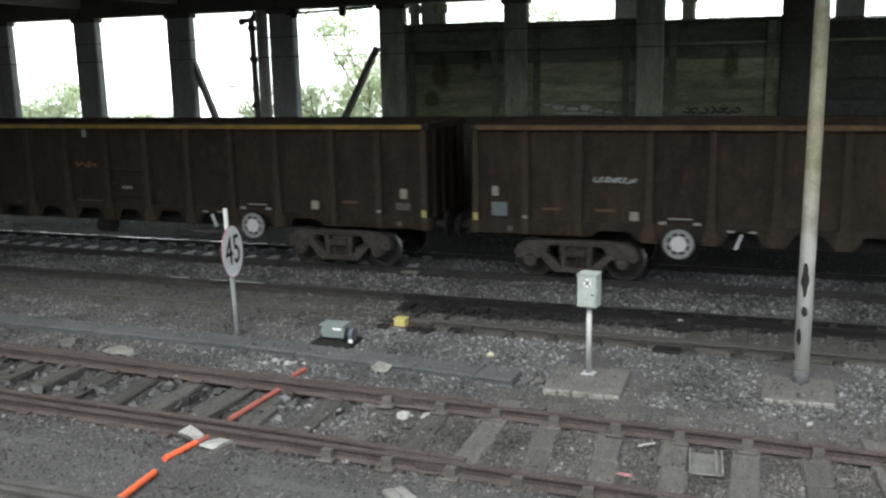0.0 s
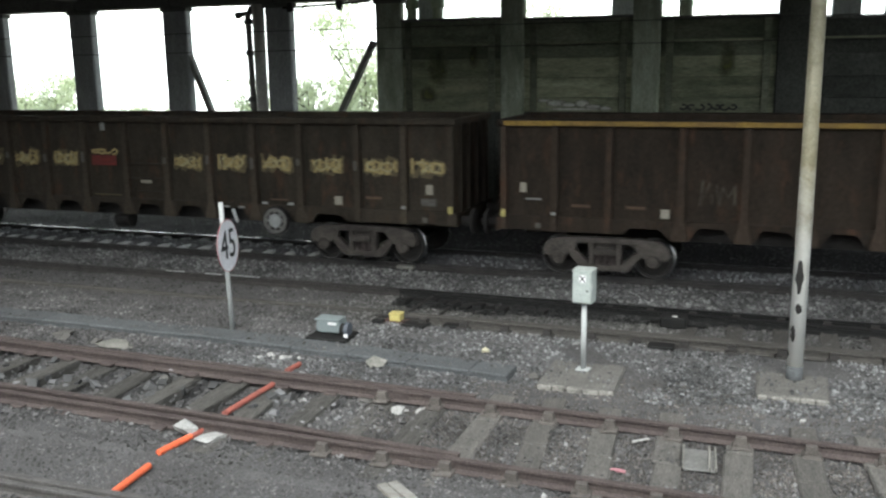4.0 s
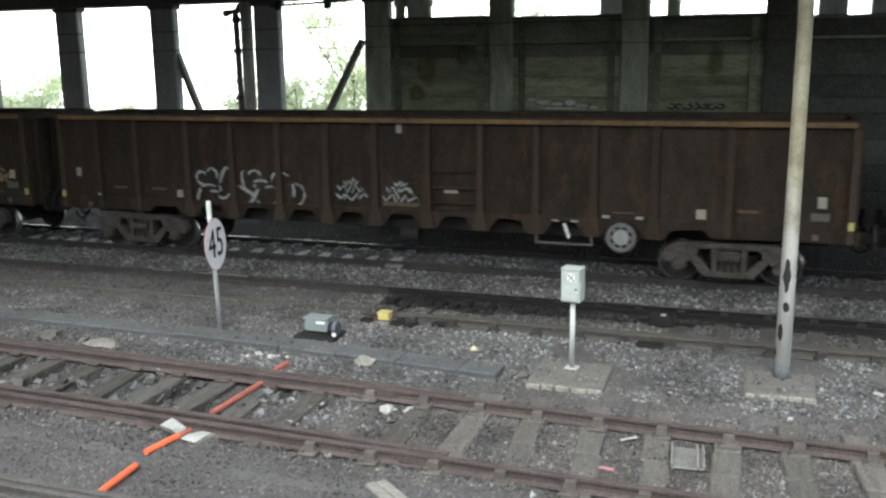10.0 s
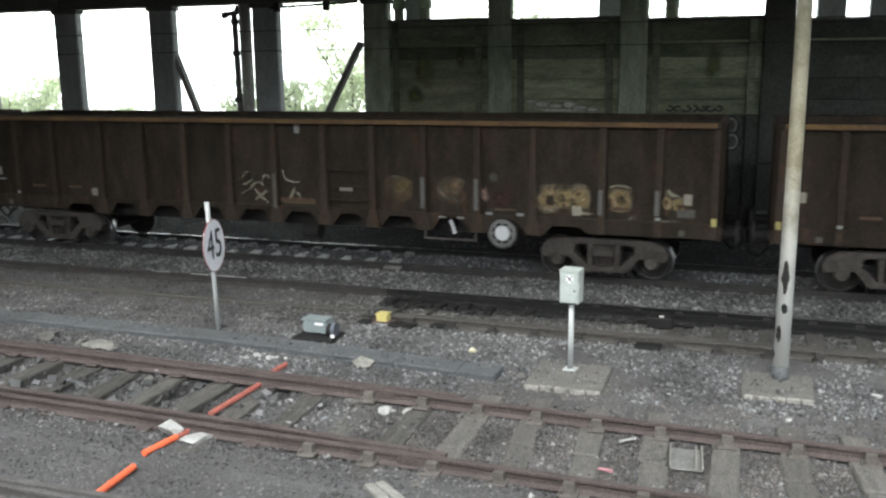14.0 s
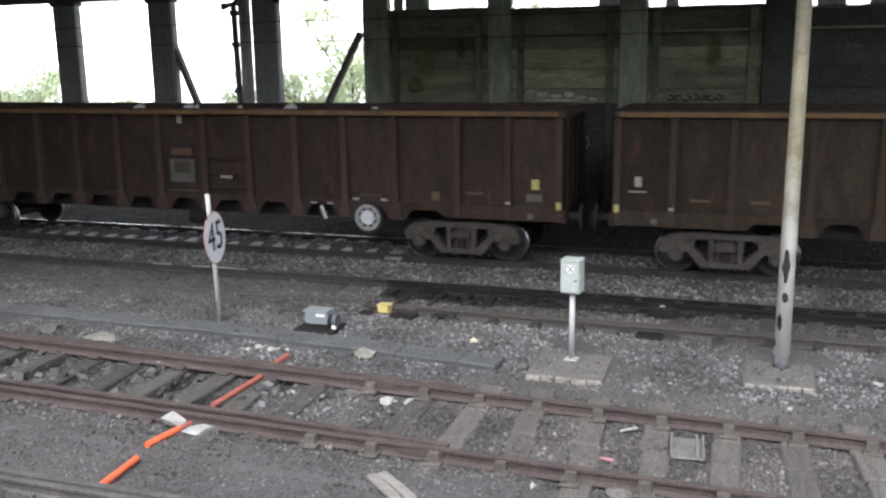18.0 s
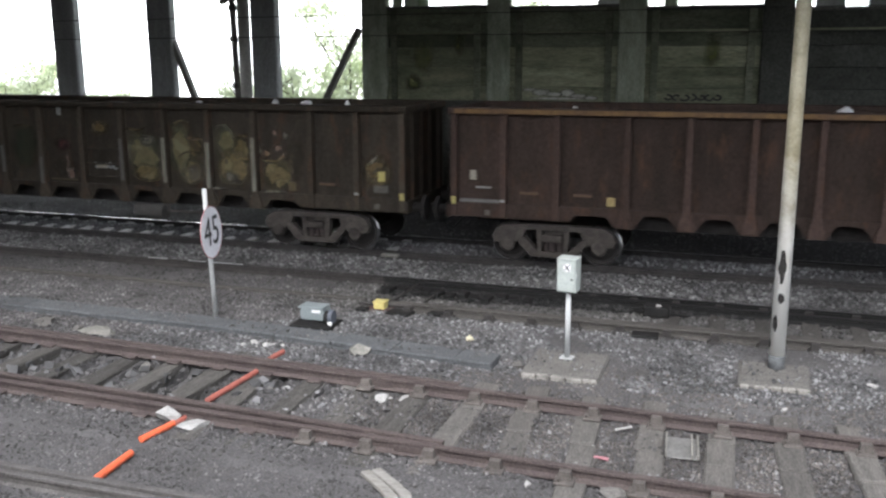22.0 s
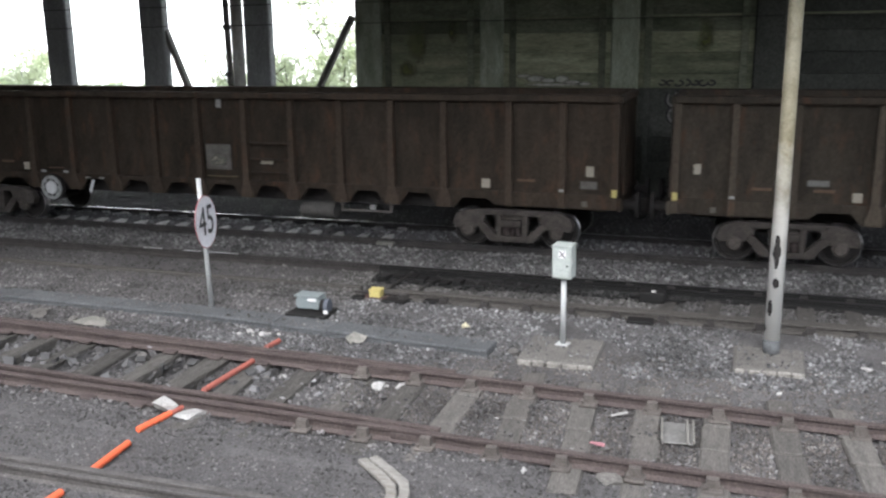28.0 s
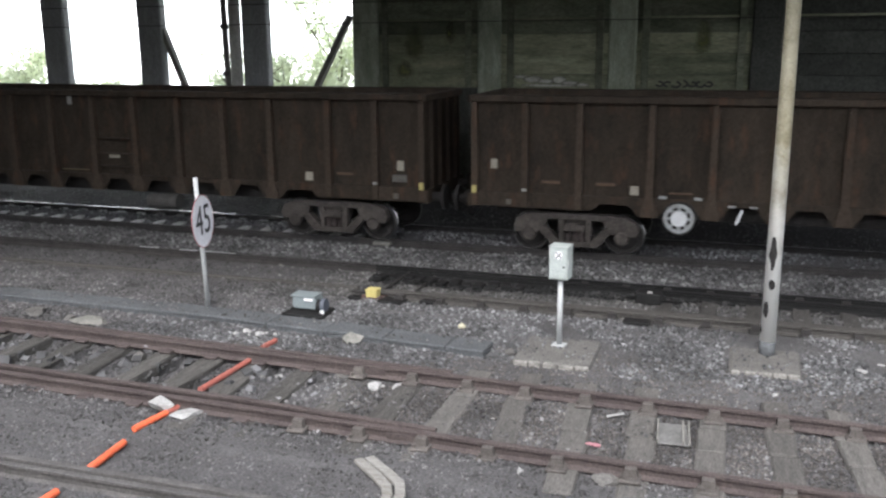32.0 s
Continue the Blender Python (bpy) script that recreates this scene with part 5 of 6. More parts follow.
BAY_TWO = (
    ((4.31, 1.63), (4.55, 1.51), (4.74, 1.4), (4.86, 1.29)),
    ((4.55, 1.5), (4.51, 1.66), (4.48, 1.81), (4.52, 1.9), (4.61, 1.89)),
    ((4.64, 1.82), (4.74, 1.91), (4.86, 1.91), (4.95, 1.81), (4.95, 1.75)),
    ((4.75, 1.66), (4.87, 1.7), (5.02, 1.71), (5.09, 1.66)),
    ((4.75, 1.6), (4.87, 1.58), (4.86, 1.5), (4.78, 1.39), (4.7, 1.25), (4.63, 1.2)),
)
BAY_THREE = (
    ((4.78, 1.33), (4.94, 1.16), (5.14, 1.15), (5.27, 1.23), (5.35, 1.39), (5.33, 1.52), (5.23, 1.6), (5.04, 1.57)),
    ((5.18, 1.64), (5.19, 1.76), (5.25, 1.86), (5.37, 1.89), (5.52, 1.87), (5.59, 1.82)),
    ((5.57, 1.66), (5.77, 1.66), (5.9, 1.59), (5.95, 1.45), (5.89, 1.28), (5.72, 1.18)),
    ((5.67, 1.64), (5.69, 1.5), (5.7, 1.39)),
)
for j, pts in enumerate(BAY_ONE + BAY_TWO + BAY_THREE):
    stroke(w, [(a + 0.04, c) for a, c in pts], 0.075 if j in (0, 4, 7, 11, 15) else 0.055, S_WHITE, "bold white graffiti strokes", y=-1.288 - 0.001 * j)
for i, x0 in enumerate((6.6, 7.66)):
    scrawl(w, [(95 + i, x0, x0 + 0.8, 1.35, 1.55, 3), (97 + i, x0 + 0.1, x0 + 0.7, 1.5, 1.7, 3), (99 + i, x0 + 0.25, x0 + 0.55, 1.62, 1.82, 2)], S_WHITE, "scribbled white tag", width=0.05, shape=zigzag)
plate(w, 8.08, 1.34, 0.75, 0.035, M_FADE_Y, "yellowish line")
w = WAGONS[4]["ob"]
LETTER, LETTER_O = "blurred yellow graffiti letter", "dull orange graffiti letter"
for i, (x, z, sx, sz) in enumerate(((13.19, 1.58, 0.52, 0.62), (13.48, 1.6, 0.52, 0.58), (13.77, 1.6, 0.46, 0.6), (14.5, 1.6, 0.56, 0.56), (15.32, 1.58, 0.3, 0.42), (15.52, 1.54, 0.3, 0.36))):
    if i in (0, 2):
        smear(w, x, z, sx, sz, S_CREAM, "cream rim of a graffiti letter", y=-1.288 - 0.0007 * i)
    smear(w, x + 0.01, z, sx * 0.94, sz * 0.92, S_LETTER, LETTER, y=-1.291 - 0.0007 * i)
for i, (x, z, sx, sz, m4) in enumerate(((13.22, 1.55, 0.15, 0.2, M_BODY[0]), (13.5, 1.78, 0.16, 0.16, S_DIM), (13.62, 1.52, 0.2, 0.2, S_OCHRE), (14.52, 1.6, 0.24, 0.26, S_DIM), (15.3, 1.58, 0.14, 0.2, S_DIM), (13.42, 1.6, 0.16, 0.2, S_OCHRE))):
    smear(w, x, z, sx, sz, m4, "dark centre of a sprayed letter", y=-1.2965 - 0.0005 * i)
stroke(w, [(13.7, 1.36), (13.86, 1.32), (14.06, 1.33)], 0.05, S_CREAM, "cream spray line", y=-1.297)
stroke(w, [(14.28, 1.8), (14.4, 1.88), (14.6, 1.86), (14.72, 1.78)], 0.035, S_CREAM, "cream spray line", y=-1.297)
stroke(w, [(15.3, 1.84), (15.4, 1.72), (15.56, 1.7)], 0.05, S_CREAM, "cream spray line", y=-1.297)
smear(w, 14.72, 1.26, 0.3, 0.22, S_GREY, "pale grey overspray", y=-1.297)
smear(w, 15.3, 1.24, 0.6, 0.16, S_GREY, "pale grey overspray", y=-1.297)
for i, (x, z, sx, sz, m4) in enumerate(((10.22, 1.62, 0.74, 0.62, S_LETTER_O), (10.3, 1.75, 0.5, 0.4, S_OCHRE), (11.25, 1.66, 0.8, 0.66, S_LETTER_O), (11.35, 1.78, 0.5, 0.36, S_LETTER_O), (11.95, 1.6, 0.26, 0.34, S_PINK), (12.32, 1.52, 0.55, 0.42, S_RED), (12.14, 1.95, 0.26, 0.28, S_GREY))):
    smear(w, x, z, sx, sz, m4, LETTER_O, y=-1.29 - 0.001 * i)
for i, pts in enumerate((((9.9, 1.85), (10.1, 1.92), (10.45, 1.9)), ((10.95, 1.9), (11.1, 1.6), (11.4, 1.38)), ((11.1, 1.92), (11.4, 1.94), (11.62, 1.8)), ((11.3, 1.55), (11.5, 1.4), (11.6, 1.6)), ((12.02, 1.33), (12.3, 1.34), (12.5, 1.33)))):
    stroke(w, list(pts), 0.035, S_PALE, "thin pale outline", y=-1.299 - 0.001 * i)
for i, pts in enumerate((((6.66, 1.74), (6.85, 1.92), (7.05, 1.88), (6.95, 1.7), (6.75, 1.64)), ((6.7, 1.45), (7.0, 1.62), (7.15, 1.4), (7.42, 1.24)), ((6.9, 1.55), (7.1, 1.75), (7.3, 1.6)),
                         ((7.2, 1.75), (7.3, 1.9), (7.42, 1.75)), ((7.0, 1.32), (7.25, 1.48), (7.4, 1.6)), ((7.68, 2.0), (7.72, 1.8), (7.9, 1.72), (8.15, 1.74)), ((7.78, 1.3), (7.9, 1.5), (7.98, 1.66)), ((8.0, 1.28), (8.12, 1.45), (7.95, 1.55)))):
    stroke(w, list(pts), 0.05, S_CREAM, "scratchy pale graffiti", y=-1.29 - 0.001 * i)
for x, z, sz in ((7.55, 1.55, 0.7), (10.75, 1.62, 0.6), (11.82, 1.62, 0.6), (14.16, 1.56, 0.46), (15.16, 1.58, 0.44)):
    plate(w, x, z, 0.075, sz, M_FADE_G if x < 8 else M_GRAF_G, "pale paint on the rib", y=-1.409)
plate(w, 8.0, 1.36, 0.8, 0.08, M_FADE_O)
plate(w, 0.42, 1.58, 0.32, 0.03, M_PLASTIC)
w = WAGONS[5]["ob"]
plate(w, 8.05, 1.72, 0.6, 0.48, M_FADE_G, "pale worn painted square")
plate(w, 8.05, 1.8, 0.4, 0.24, M_SMEAR_D, y=-1.308)
plate(w, 8.05, 2.12, 0.5, 0.14, M_FADE_O)
plate(w, 0.62, 1.53, 0.3, 0.03, M_PLASTIC)
plate(w, 0.55, 1.2, 0.8, 0.2, M_GRAF_G)
w = WAGONS[6]["ob"]
MURAL, CURVE = "washed-out ochre and olive graffiti across the panel", "faded pale spray curve"
for i, (x0, x1, z0, z1, m6) in enumerate((
        (9.78, 10.66, 1.26, 2.44, S_MURAL), (9.9, 10.6, 1.3, 1.75, S_MURAL_B), (10.84, 11.4, 1.45, 2.66, S_MURAL), (11.1, 11.76, 1.85, 2.36, S_MURAL_B), (11.0, 11.72, 1.26, 1.9, S_MURAL_B),
        (11.9, 12.82, 1.28, 2.1, S_MURAL_B), (11.92, 12.5, 1.6, 2.62, S_MURAL), (12.3, 12.84, 1.7, 2.34, S_MURAL_B), (12.97, 13.75, 1.28, 1.9, S_MURAL_B), (13.5, 14.1, 1.4, 2.5, S_DIM),
        (15.24, 15.95, 1.38, 2.14, S_OCHRE), (15.5, 16.0, 1.5, 1.9, S_DIM), (8.8, 9.36, 2.28, 2.62, S_OCHRE), (7.72, 8.36, 1.9, 2.26, S_RED), (7.68, 8.5, 1.3, 1.8, S_DIM),
        (4.44, 5.36, 1.3, 2.55, S_MURAL_D), (5.5, 6.42, 1.3, 2.55, S_MURAL_D), (6.58, 7.48, 1.25, 2.6, S_MURAL_D), (5.55, 6.0, 1.9, 2.4, S_DIM), (3.4, 4.3, 1.4, 2.3, S_DIM))):
    smear(w, (x0 + x1) / 2, (z0 + z1) / 2, x1 - x0, z1 - z0, m6, MURAL, y=-1.287 - 0.0014 * (i % 3))
for i, (x, z, sx, sz, m6) in enumerate(((11.4, 1.55, 0.5, 0.5, S_GREY), (13.16, 2.03, 0.36, 0.24, S_LETTER_O), (13.35, 2.46, 0.2, 0.22, S_PINK), (13.44, 2.14, 0.26, 0.17, S_PINK), (13.6, 2.4, 0.2, 0.24, S_GREY), (10.3, 2.2, 0.5, 0.3, S_GREY), (12.3, 1.5, 0.6, 0.3, S_GREY), (8.26, 1.42, 0.26, 0.3, S_PINK), (4.86, 1.38, 0.3, 0.3, S_LETTER_O))):
    smear(w, x, z, sx, sz, m6, "pale patch of old spray paint", y=-1.2925 - 0.0005 * (i % 3))
PANEL_CURVES = (
    (((9.82, 1.62), (9.95, 1.42), (10.2, 1.33), (10.5, 1.36), (10.66, 1.52)), S_OCHRE, 0.05), (((9.62, 2.42), (9.9, 2.46), (10.1, 2.42), (10.34, 2.5)), S_OCHRE, 0.04), (((9.84, 2.3), (9.8, 1.95), (9.86, 1.65)), S_PALE, 0.04),
    (((11.06, 1.3), (11.1, 1.62), (11.24, 1.84), (11.46, 1.88), (11.64, 1.76), (11.66, 1.3)), S_PALE, 0.04), (((10.9, 2.5), (11.1, 2.66), (11.36, 2.66), (11.4, 2.5)), S_OCHRE, 0.04), (((11.16, 2.34), (11.4, 2.28), (11.72, 2.24)), S_LETTER_O, 0.06), (((10.98, 1.82), (11.2, 2.0), (11.5, 2.02), (11.76, 1.94)), S_OCHRE, 0.04),
)
MIDDLE_CURVES = (
    (((11.92, 2.36), (12.0, 2.55), (12.16, 2.61), (12.32, 2.5), (12.4, 2.32)), S_PALE, 0.045), (((12.44, 2.32), (12.6, 2.36), (12.8, 2.4)), S_OCHRE, 0.05), (((12.0, 2.16), (12.12, 1.98), (12.24, 1.78)), M_BODY[4], 0.04), (((12.4, 1.9), (12.6, 1.94), (12.82, 1.86)), S_OCHRE, 0.04),
    (((12.98, 2.32), (13.04, 2.2), (13.02, 2.02), (12.97, 1.92)), S_PALE, 0.05), (((13.0, 1.9), (13.3, 1.86), (13.6, 1.9)), S_OCHRE, 0.04), (((13.3, 1.8), (13.5, 1.95), (13.64, 2.1)), S_LETTER_O, 0.05),
)
END_CURVES = (
    (((15.26, 2.1), (15.34, 1.86), (15.46, 1.9), (15.62, 2.1)), S_PALE, 0.04), (((15.4, 1.6), (15.56, 1.76), (15.7, 1.9)), S_PALE, 0.035),
    (((5.66, 2.3), (5.72, 2.44), (5.88, 2.46), (6.06, 2.4)), S_OCHRE, 0.045), (((4.7, 1.22), (4.84, 1.36), (5.0, 1.56)), S_PINK, 0.05), (((4.94, 2.4), (5.1, 2.26), (5.3, 2.2)), S_PALE, 0.03), (((6.7, 2.42), (7.0, 2.5), (7.3, 2.4)), S_OCHRE, 0.03), (((8.12, 1.9), (8.22, 1.7), (8.14, 1.5)), S_PINK, 0.04)
)
for i, (pts, m6, sw) in enumerate(PANEL_CURVES + MIDDLE_CURVES + END_CURVES):
    stroke(w, list(pts), sw, m6, CURVE, y=-1.2955 - 0.0008 * (i % 4))
for x, z, sx, sz in ((12.86, 1.12, 0.3, 0.26), (13.3, 1.26, 0.7, 0.09), (11.82, 1.16, 0.34, 0.22), (12.0, 1.28, 0.5, 0.1)):
    smear(w, x, z, sx, sz, S_PALE, "pale paint run down over the sill", y=-1.372)
for x, z, sz in ((5.43, 1.8, 0.42), (6.5, 1.72, 0.6), (7.55, 1.5, 0.6), (9.7, 1.8, 0.9), (10.77, 1.82, 0.95), (11.84, 1.75, 0.95), (12.91, 1.8, 1.1)):
    plate(w, x - 0.01, z, 0.085, sz, M_DRIP if x > 10 else M_FADE_G, "pale paint on the rib", y=-1.409)
scrawl(w, [(190, 8.85, 9.5, 1.58, 1.7, 5)], M_GRAF_W, "pale scrawl", width=0.04)
plate(w, 2.4, 1.58, 0.34, 0.1, M_GRAF_G)
w = WAGONS[7]["ob"]
plate(w, 7.98, 1.7, 0.58, 0.52, M_FADE_G, "worn pale square")
smear(w, 7.98, 1.62, 0.6, 0.36, S_PALE, "scuffed white paint on the square", y=-1.312)
plate(w, 11.4, 0.8, 0.12, 0.1, M_PLASTIC)
for k in (1, 3, 4, 6, 7):
    part("foot_rail", B((10.77, 11.84, -1.16, -1.12, 0.72, 0.76), (10.77, 10.81, -1.16, -1.12, 0.76, 0.95), (11.8, 11.84, -1.16, -1.12, 0.76, 0.95)), M_CHAIR, WAGONS[k]["ob"])


def shard(seed, sx, sy, sz):
    """A crumpled sheet with some thickness."""
    r = random.Random(seed)
    bm = bmesh.new()
    bmesh.ops.create_icosphere(bm, subdivisions=1 if sx < 0.45 else 2, radius=0.5)
    for v in bm.verts:
        n = noise.noise(v.co * 2.3 + Vector((seed, 0, 0)))
        v.co = Vector((v.co.x * sx * (1 + n * 0.8 + r.uniform(-0.25, 0.25)), v.co.y * sy * (1 + n * 0.7 + r.uniform(-0.3, 0.3)), max(v.co.z * sz * (1 + 0.9 * r.uniform(-0.5, 0.5)), -sz * 0.3)))
    return bm


def load(k, pieces, pile):
    w = WAGONS[k]["ob"]
    if pile:
        r = random.Random(k)
        bm = bmesh.new()
        nx, ny = 60, 8
        g = [[bm.verts.new((0.15 + 15.9 * i / nx, -1.05 + 2.1 * j / ny, 2.86 + pile * noise.noise((i * 0.5, j * 0.6, k)) + r.uniform(-0.05, 0.08))) for j in range(ny + 1)] for i in range(nx + 1)]
        for i in range(nx):
            for j in range(ny):
                bm.faces.new((g[i][j], g[i + 1][j], g[i + 1][j + 1], g[i][j + 1]))
        part("scrap_load", bm, M_INNER, w, "rusty heap of scrap metal")
    for i, (x, s) in enumerate(pieces):
        bm = bmesh.new()
        prism(bm, [(-s, -0.1), (s, -0.1), (s * 0.9, -0.02), (s * 0.3, 0.05 if i % 2 else 0.0), (-s * 0.6, -0.03)], -0.06, 0.02)
        part("scrap_sheet", bm, M_WHITE, w, "white sheet scrap poking over the edge", m=pose(x, -1.0 + 0.3 * (i % 3), 3.07, 12 * (i % 3), 0, 10 * i))


load(5, ((2.3, 0.05), (6.8, 0.15), (7.84, 0.12), (8.46, 0.06), (9.31, 0.05), (10.32, 0.14), (12.45, 0.06)), 0.12)
load(6, ((11.6, 0.07), (13.2, 0.08), (13.75, 0.12), (14.95, 0.05)), 0.05)


# ---- wall paint ----
wall = bpy.data.objects["wall_north"]
for i in range(7):
    bm = bmesh.new()
    ribbon(bm, squiggle(200 + i, -2.13 + 0.2 * i, -1.9 + 0.2 * i, 2.69, 2.84, 1), 0.05, WALL_Y - 0.087)
    part("graffiti", bm, M_BLACK, wall, "black spray lettering that cannot be read")
for i, (x, z, sx, sz) in enumerate(((-5.62, 2.93, 0.5, 0.1), (-5.3, 2.86, 0.6, 0.2), (-4.95, 2.82, 0.5, 0.14), (-4.62, 2.85, 0.45, 0.22), (-4.3, 2.78, 0.55, 0.12), (-3.98, 2.73, 0.4, 0.12), (-4.9, 2.71, 1.6, 0.08))):
    smear(wall, x, z, sx, sz, S_WASH, "smeared pale paint", y=WALL_Y - 0.086 - 0.002 * (i % 3) - INSET)
for x, z, sx, sz in ((-8.6, 3.75, 0.8, 1.3), (-8.9, 3.1, 0.7, 0.7), (-7.6, 4.2, 0.4, 1.0), (-1.0, 3.9, 0.5, 1.2)):
    smear(wall, x, z, sx, sz, S_MOSS, "yellow-green moss stain", y=WALL_Y - 0.088 - INSET)
# round letters sprayed over the lower courses: pale rings with black outlines
for x0, n, z0 in ((-1.72, 4, 2.36), (-1.68, 4, 1.96), (-5.9, 5, 2.1), (-5.8, 5, 1.6)):
    for i in range(n):
        turn = 0.7 * i + z0
        for rr, width, paint in ((0.2, 0.05, M_BLACK), (0.15, 0.06, M_GRAF_G)):
            bm = bmesh.new()
            ribbon(bm, [(x0 + 0.4 * i + rr * math.cos(turn + q * 0.44), z0 + 1.15 * rr * math.sin(turn + q * 0.44)) for q in range(13)], width, WALL_Y - 0.087)
            part("graffiti", bm, paint, wall, "round pale graffiti letter" if rr < 0.2 else "black outline of a graffiti letter")


# ---- speed sign ----
def speed_sign():
    s = root("speed_sign", pose(-7.72, 11.75, -0.17, 0, -2.2, 0), "round white 45 speed sign with red rim on galvanised post", "sign")
    bm = bmesh.new()
    tube(bm, (0, 0, -0.1), (0, 0, 2.2), 0.038, seg=12)
    part("post", bm, M_GALV, s, smooth=True)
    face = Matrix.Translation((0.05, 0.006, 1.49)) @ Matrix.Rotation(radians(10 + 90), 4, "Z")
    bm = bmesh.new()
    lathe(bm, [(0, -0.012), (0.417, -0.012), (0.417, 0.004), (0, 0.004)], 40)
    d = part("disc", bm, M_SIGN, s, m=face)
    bm = bmesh.new()
    lathe(bm, [(0.419, -0.0122), (0.429, -0.0122), (0.429, -0.004), (0.419, -0.004), (0.419, -0.0122)], 40)
    part("rim", bm, M_RED, d, "red rim")
    cu = bpy.data.curves.new("digits", "FONT")
    cu.body, cu.size, cu.align_x, cu.align_y, cu.extrude = "45", 0.6, "CENTER", "CENTER", 0.002
    tmp = bpy.data.objects.new("digits", cu)
    me = bpy.data.meshes.new_from_object(tmp)
    bpy.data.objects.remove(tmp)
    me.materials.clear()
    me.materials.append(M_BLACK)
    part("digits", me, None, d, "black figures 45", m=Matrix.Translation((0, -0.017, 0)) @ Matrix.Rotation(radians(90), 4, "X") @ Matrix.Diagonal((1.0, 1.12, 1, 1)))
    s.scale = (0.945, 0.945, 0.945)
    for z in (1.3, 1.64):
        part("clamp", B((-0.03, 0.05, -0.07, 0.07, z, z + 0.06), bevel=0.006), M_GALV, s)


speed_sign()


# ---- control box on a post, with its pad ----
def pad(x0, x1, y0, y1, h, label):
    bm = B((x0, x1, y0, y1, -0.3, h), bevel=0.025)
    r = random.Random(int(x0 * 100))
    for v in bm.verts:
        v.co += Vector((r.uniform(-1, 1) * 0.015, r.uniform(-1, 1) * 0.015, r.uniform(-1, 1) * 0.01))
    p = thing("concrete_pad", bm, M_PAD, label, "pad", "concrete pads")
    n = 5
    for i in range(n):
        a, b = x0 + (x1 - x0) * i / n, x0 + (x1 - x0) * (i + 1) / n
        part("edge_piece", B((a + 0.02 * r.random(), b - 0.05 * r.random(), y0 - 0.035, y0 + 0.03 * r.random(), -0.25, h + 0.012 * r.uniform(-1, 1)), bevel=0.015), M_PADEDGE, p, "pale broken edge")


pad(-2.6, -1.6, 10.77, 11.78, -0.1, "low weathered concrete pad under the control box post")
pad(0.07, 0.92, 11.23, 12.16, -0.108, "low weathered concrete pad round the foot of the pole")


def control_box():
    c = root("control_box", pose(-2.13, 11.48, -0.1, 0, 0, -7), "pale grey-green steel cabinet on a slim galvanised post", "cabinet")
    bm = bmesh.new()
    tube(bm, (0, 0, 0), (0, 0, 1.0), 0.038, seg=14)
    part("post", bm, M_GALV, c, smooth=True)
    part("foot_plate", B((-0.09, 0.09, -0.09, 0.09, -0.005, 0.02), bevel=0.004), M_GALV, c)
    body = part("body", B((-0.145, 0.13, -0.11, 0.13, 0.985, 1.45), bevel=0.012), M_BOX, c)
    part("door", B((-0.13, 0.115, -0.122, -0.108, 1.005, 1.43), bevel=0.005), M_BOX, body)
    part("roof_cap", B((-0.15, 0.135, -0.125, 0.14, 1.446, 1.468), bevel=0.006), M_BOX, body)
    part("lock", B((0.06, 0.095, -0.132, -0.12, 1.17, 1.19), bevel=0.003), M_BLACK, body, "small black lock")
    part("hinge", B((0.13, 0.142, -0.09, -0.05, 1.2, 1.26)), M_GALV, body)
    q = part("sticker", B((-0.045, 0.055, -0.1255, -0.1215, 1.29, 1.4)), M_WHITE, body, "white sticker with a black cross")
    bm = bmesh.new()
    ribbon(bm, [(-0.035, 1.3), (0.045, 1.39)], 0.014, -0.1285)
    ribbon(bm, [(-0.035, 1.39), (0.045, 1.3)], 0.014, -0.1295)
    part("cross", bm, M_BLACK, q)
    c.scale = (0.945, 0.945, 0.945)


control_box()


def tall_pole():
    p = root("pole", pose(0.52, 11.97, -0.12), "tall cream pole with flaking paint and bare rust patches", "pole")
    bm = bmesh.new()
    tube(bm, (0, 0, 0.2), (0.0, 0, 6.45), 0.104, 0.09, 18)
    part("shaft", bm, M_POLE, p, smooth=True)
    bm = bmesh.new()
    tube(bm, (0, 0, -0.05), (0, 0, 0.2), 0.107, 0.106, 18)
    part("base_sleeve", bm, M_DUCT, p, "bare grey steel sleeve", smooth=True)
    p.scale = (0.945, 0.945, 0.945)
    r = random.Random(9)
    for z0, z1, a0, aw in ((1.22, 1.68, -100, 26), (0.95, 1.09, -94, 24), (0.55, 0.78, -124, 20), (0.3, 0.42, -165, 18)):
        bm = bmesh.new()
        n = 7
        rows = []
        for i in range(n + 1):
            u = i / n
            wd = aw * (0.35 + math.sin(math.pi * min(1, max(0, u))) * 0.8) * r.uniform(0.75, 1.15)
            z = z0 + (z1 - z0) * u
            off = r.uniform(-4, 4)
            rad = 0.104 - 0.0022 * z + 0.003
            rows.append([bm.verts.new((rad * math.cos(radians(a0 + off + wd * s)), rad * math.sin(radians(a0 + off + wd * s)), z)) for s in (-1, -0.5, 0, 0.5, 1)])
        for a, b in zip(rows, rows[1:]):
            for j in range(4):
                bm.faces.new((a[j], a[j + 1], b[j + 1], b[j]))
        part("rust_patch", bm, M_POLE_RUST, p, "dark patch where the paint has flaked")


tall_pole()


# ---- cable troughing ----
def duct_y(x):
    return 11.46 if x < -7.5 else 11.46 - 0.078 * (x + 7.5)


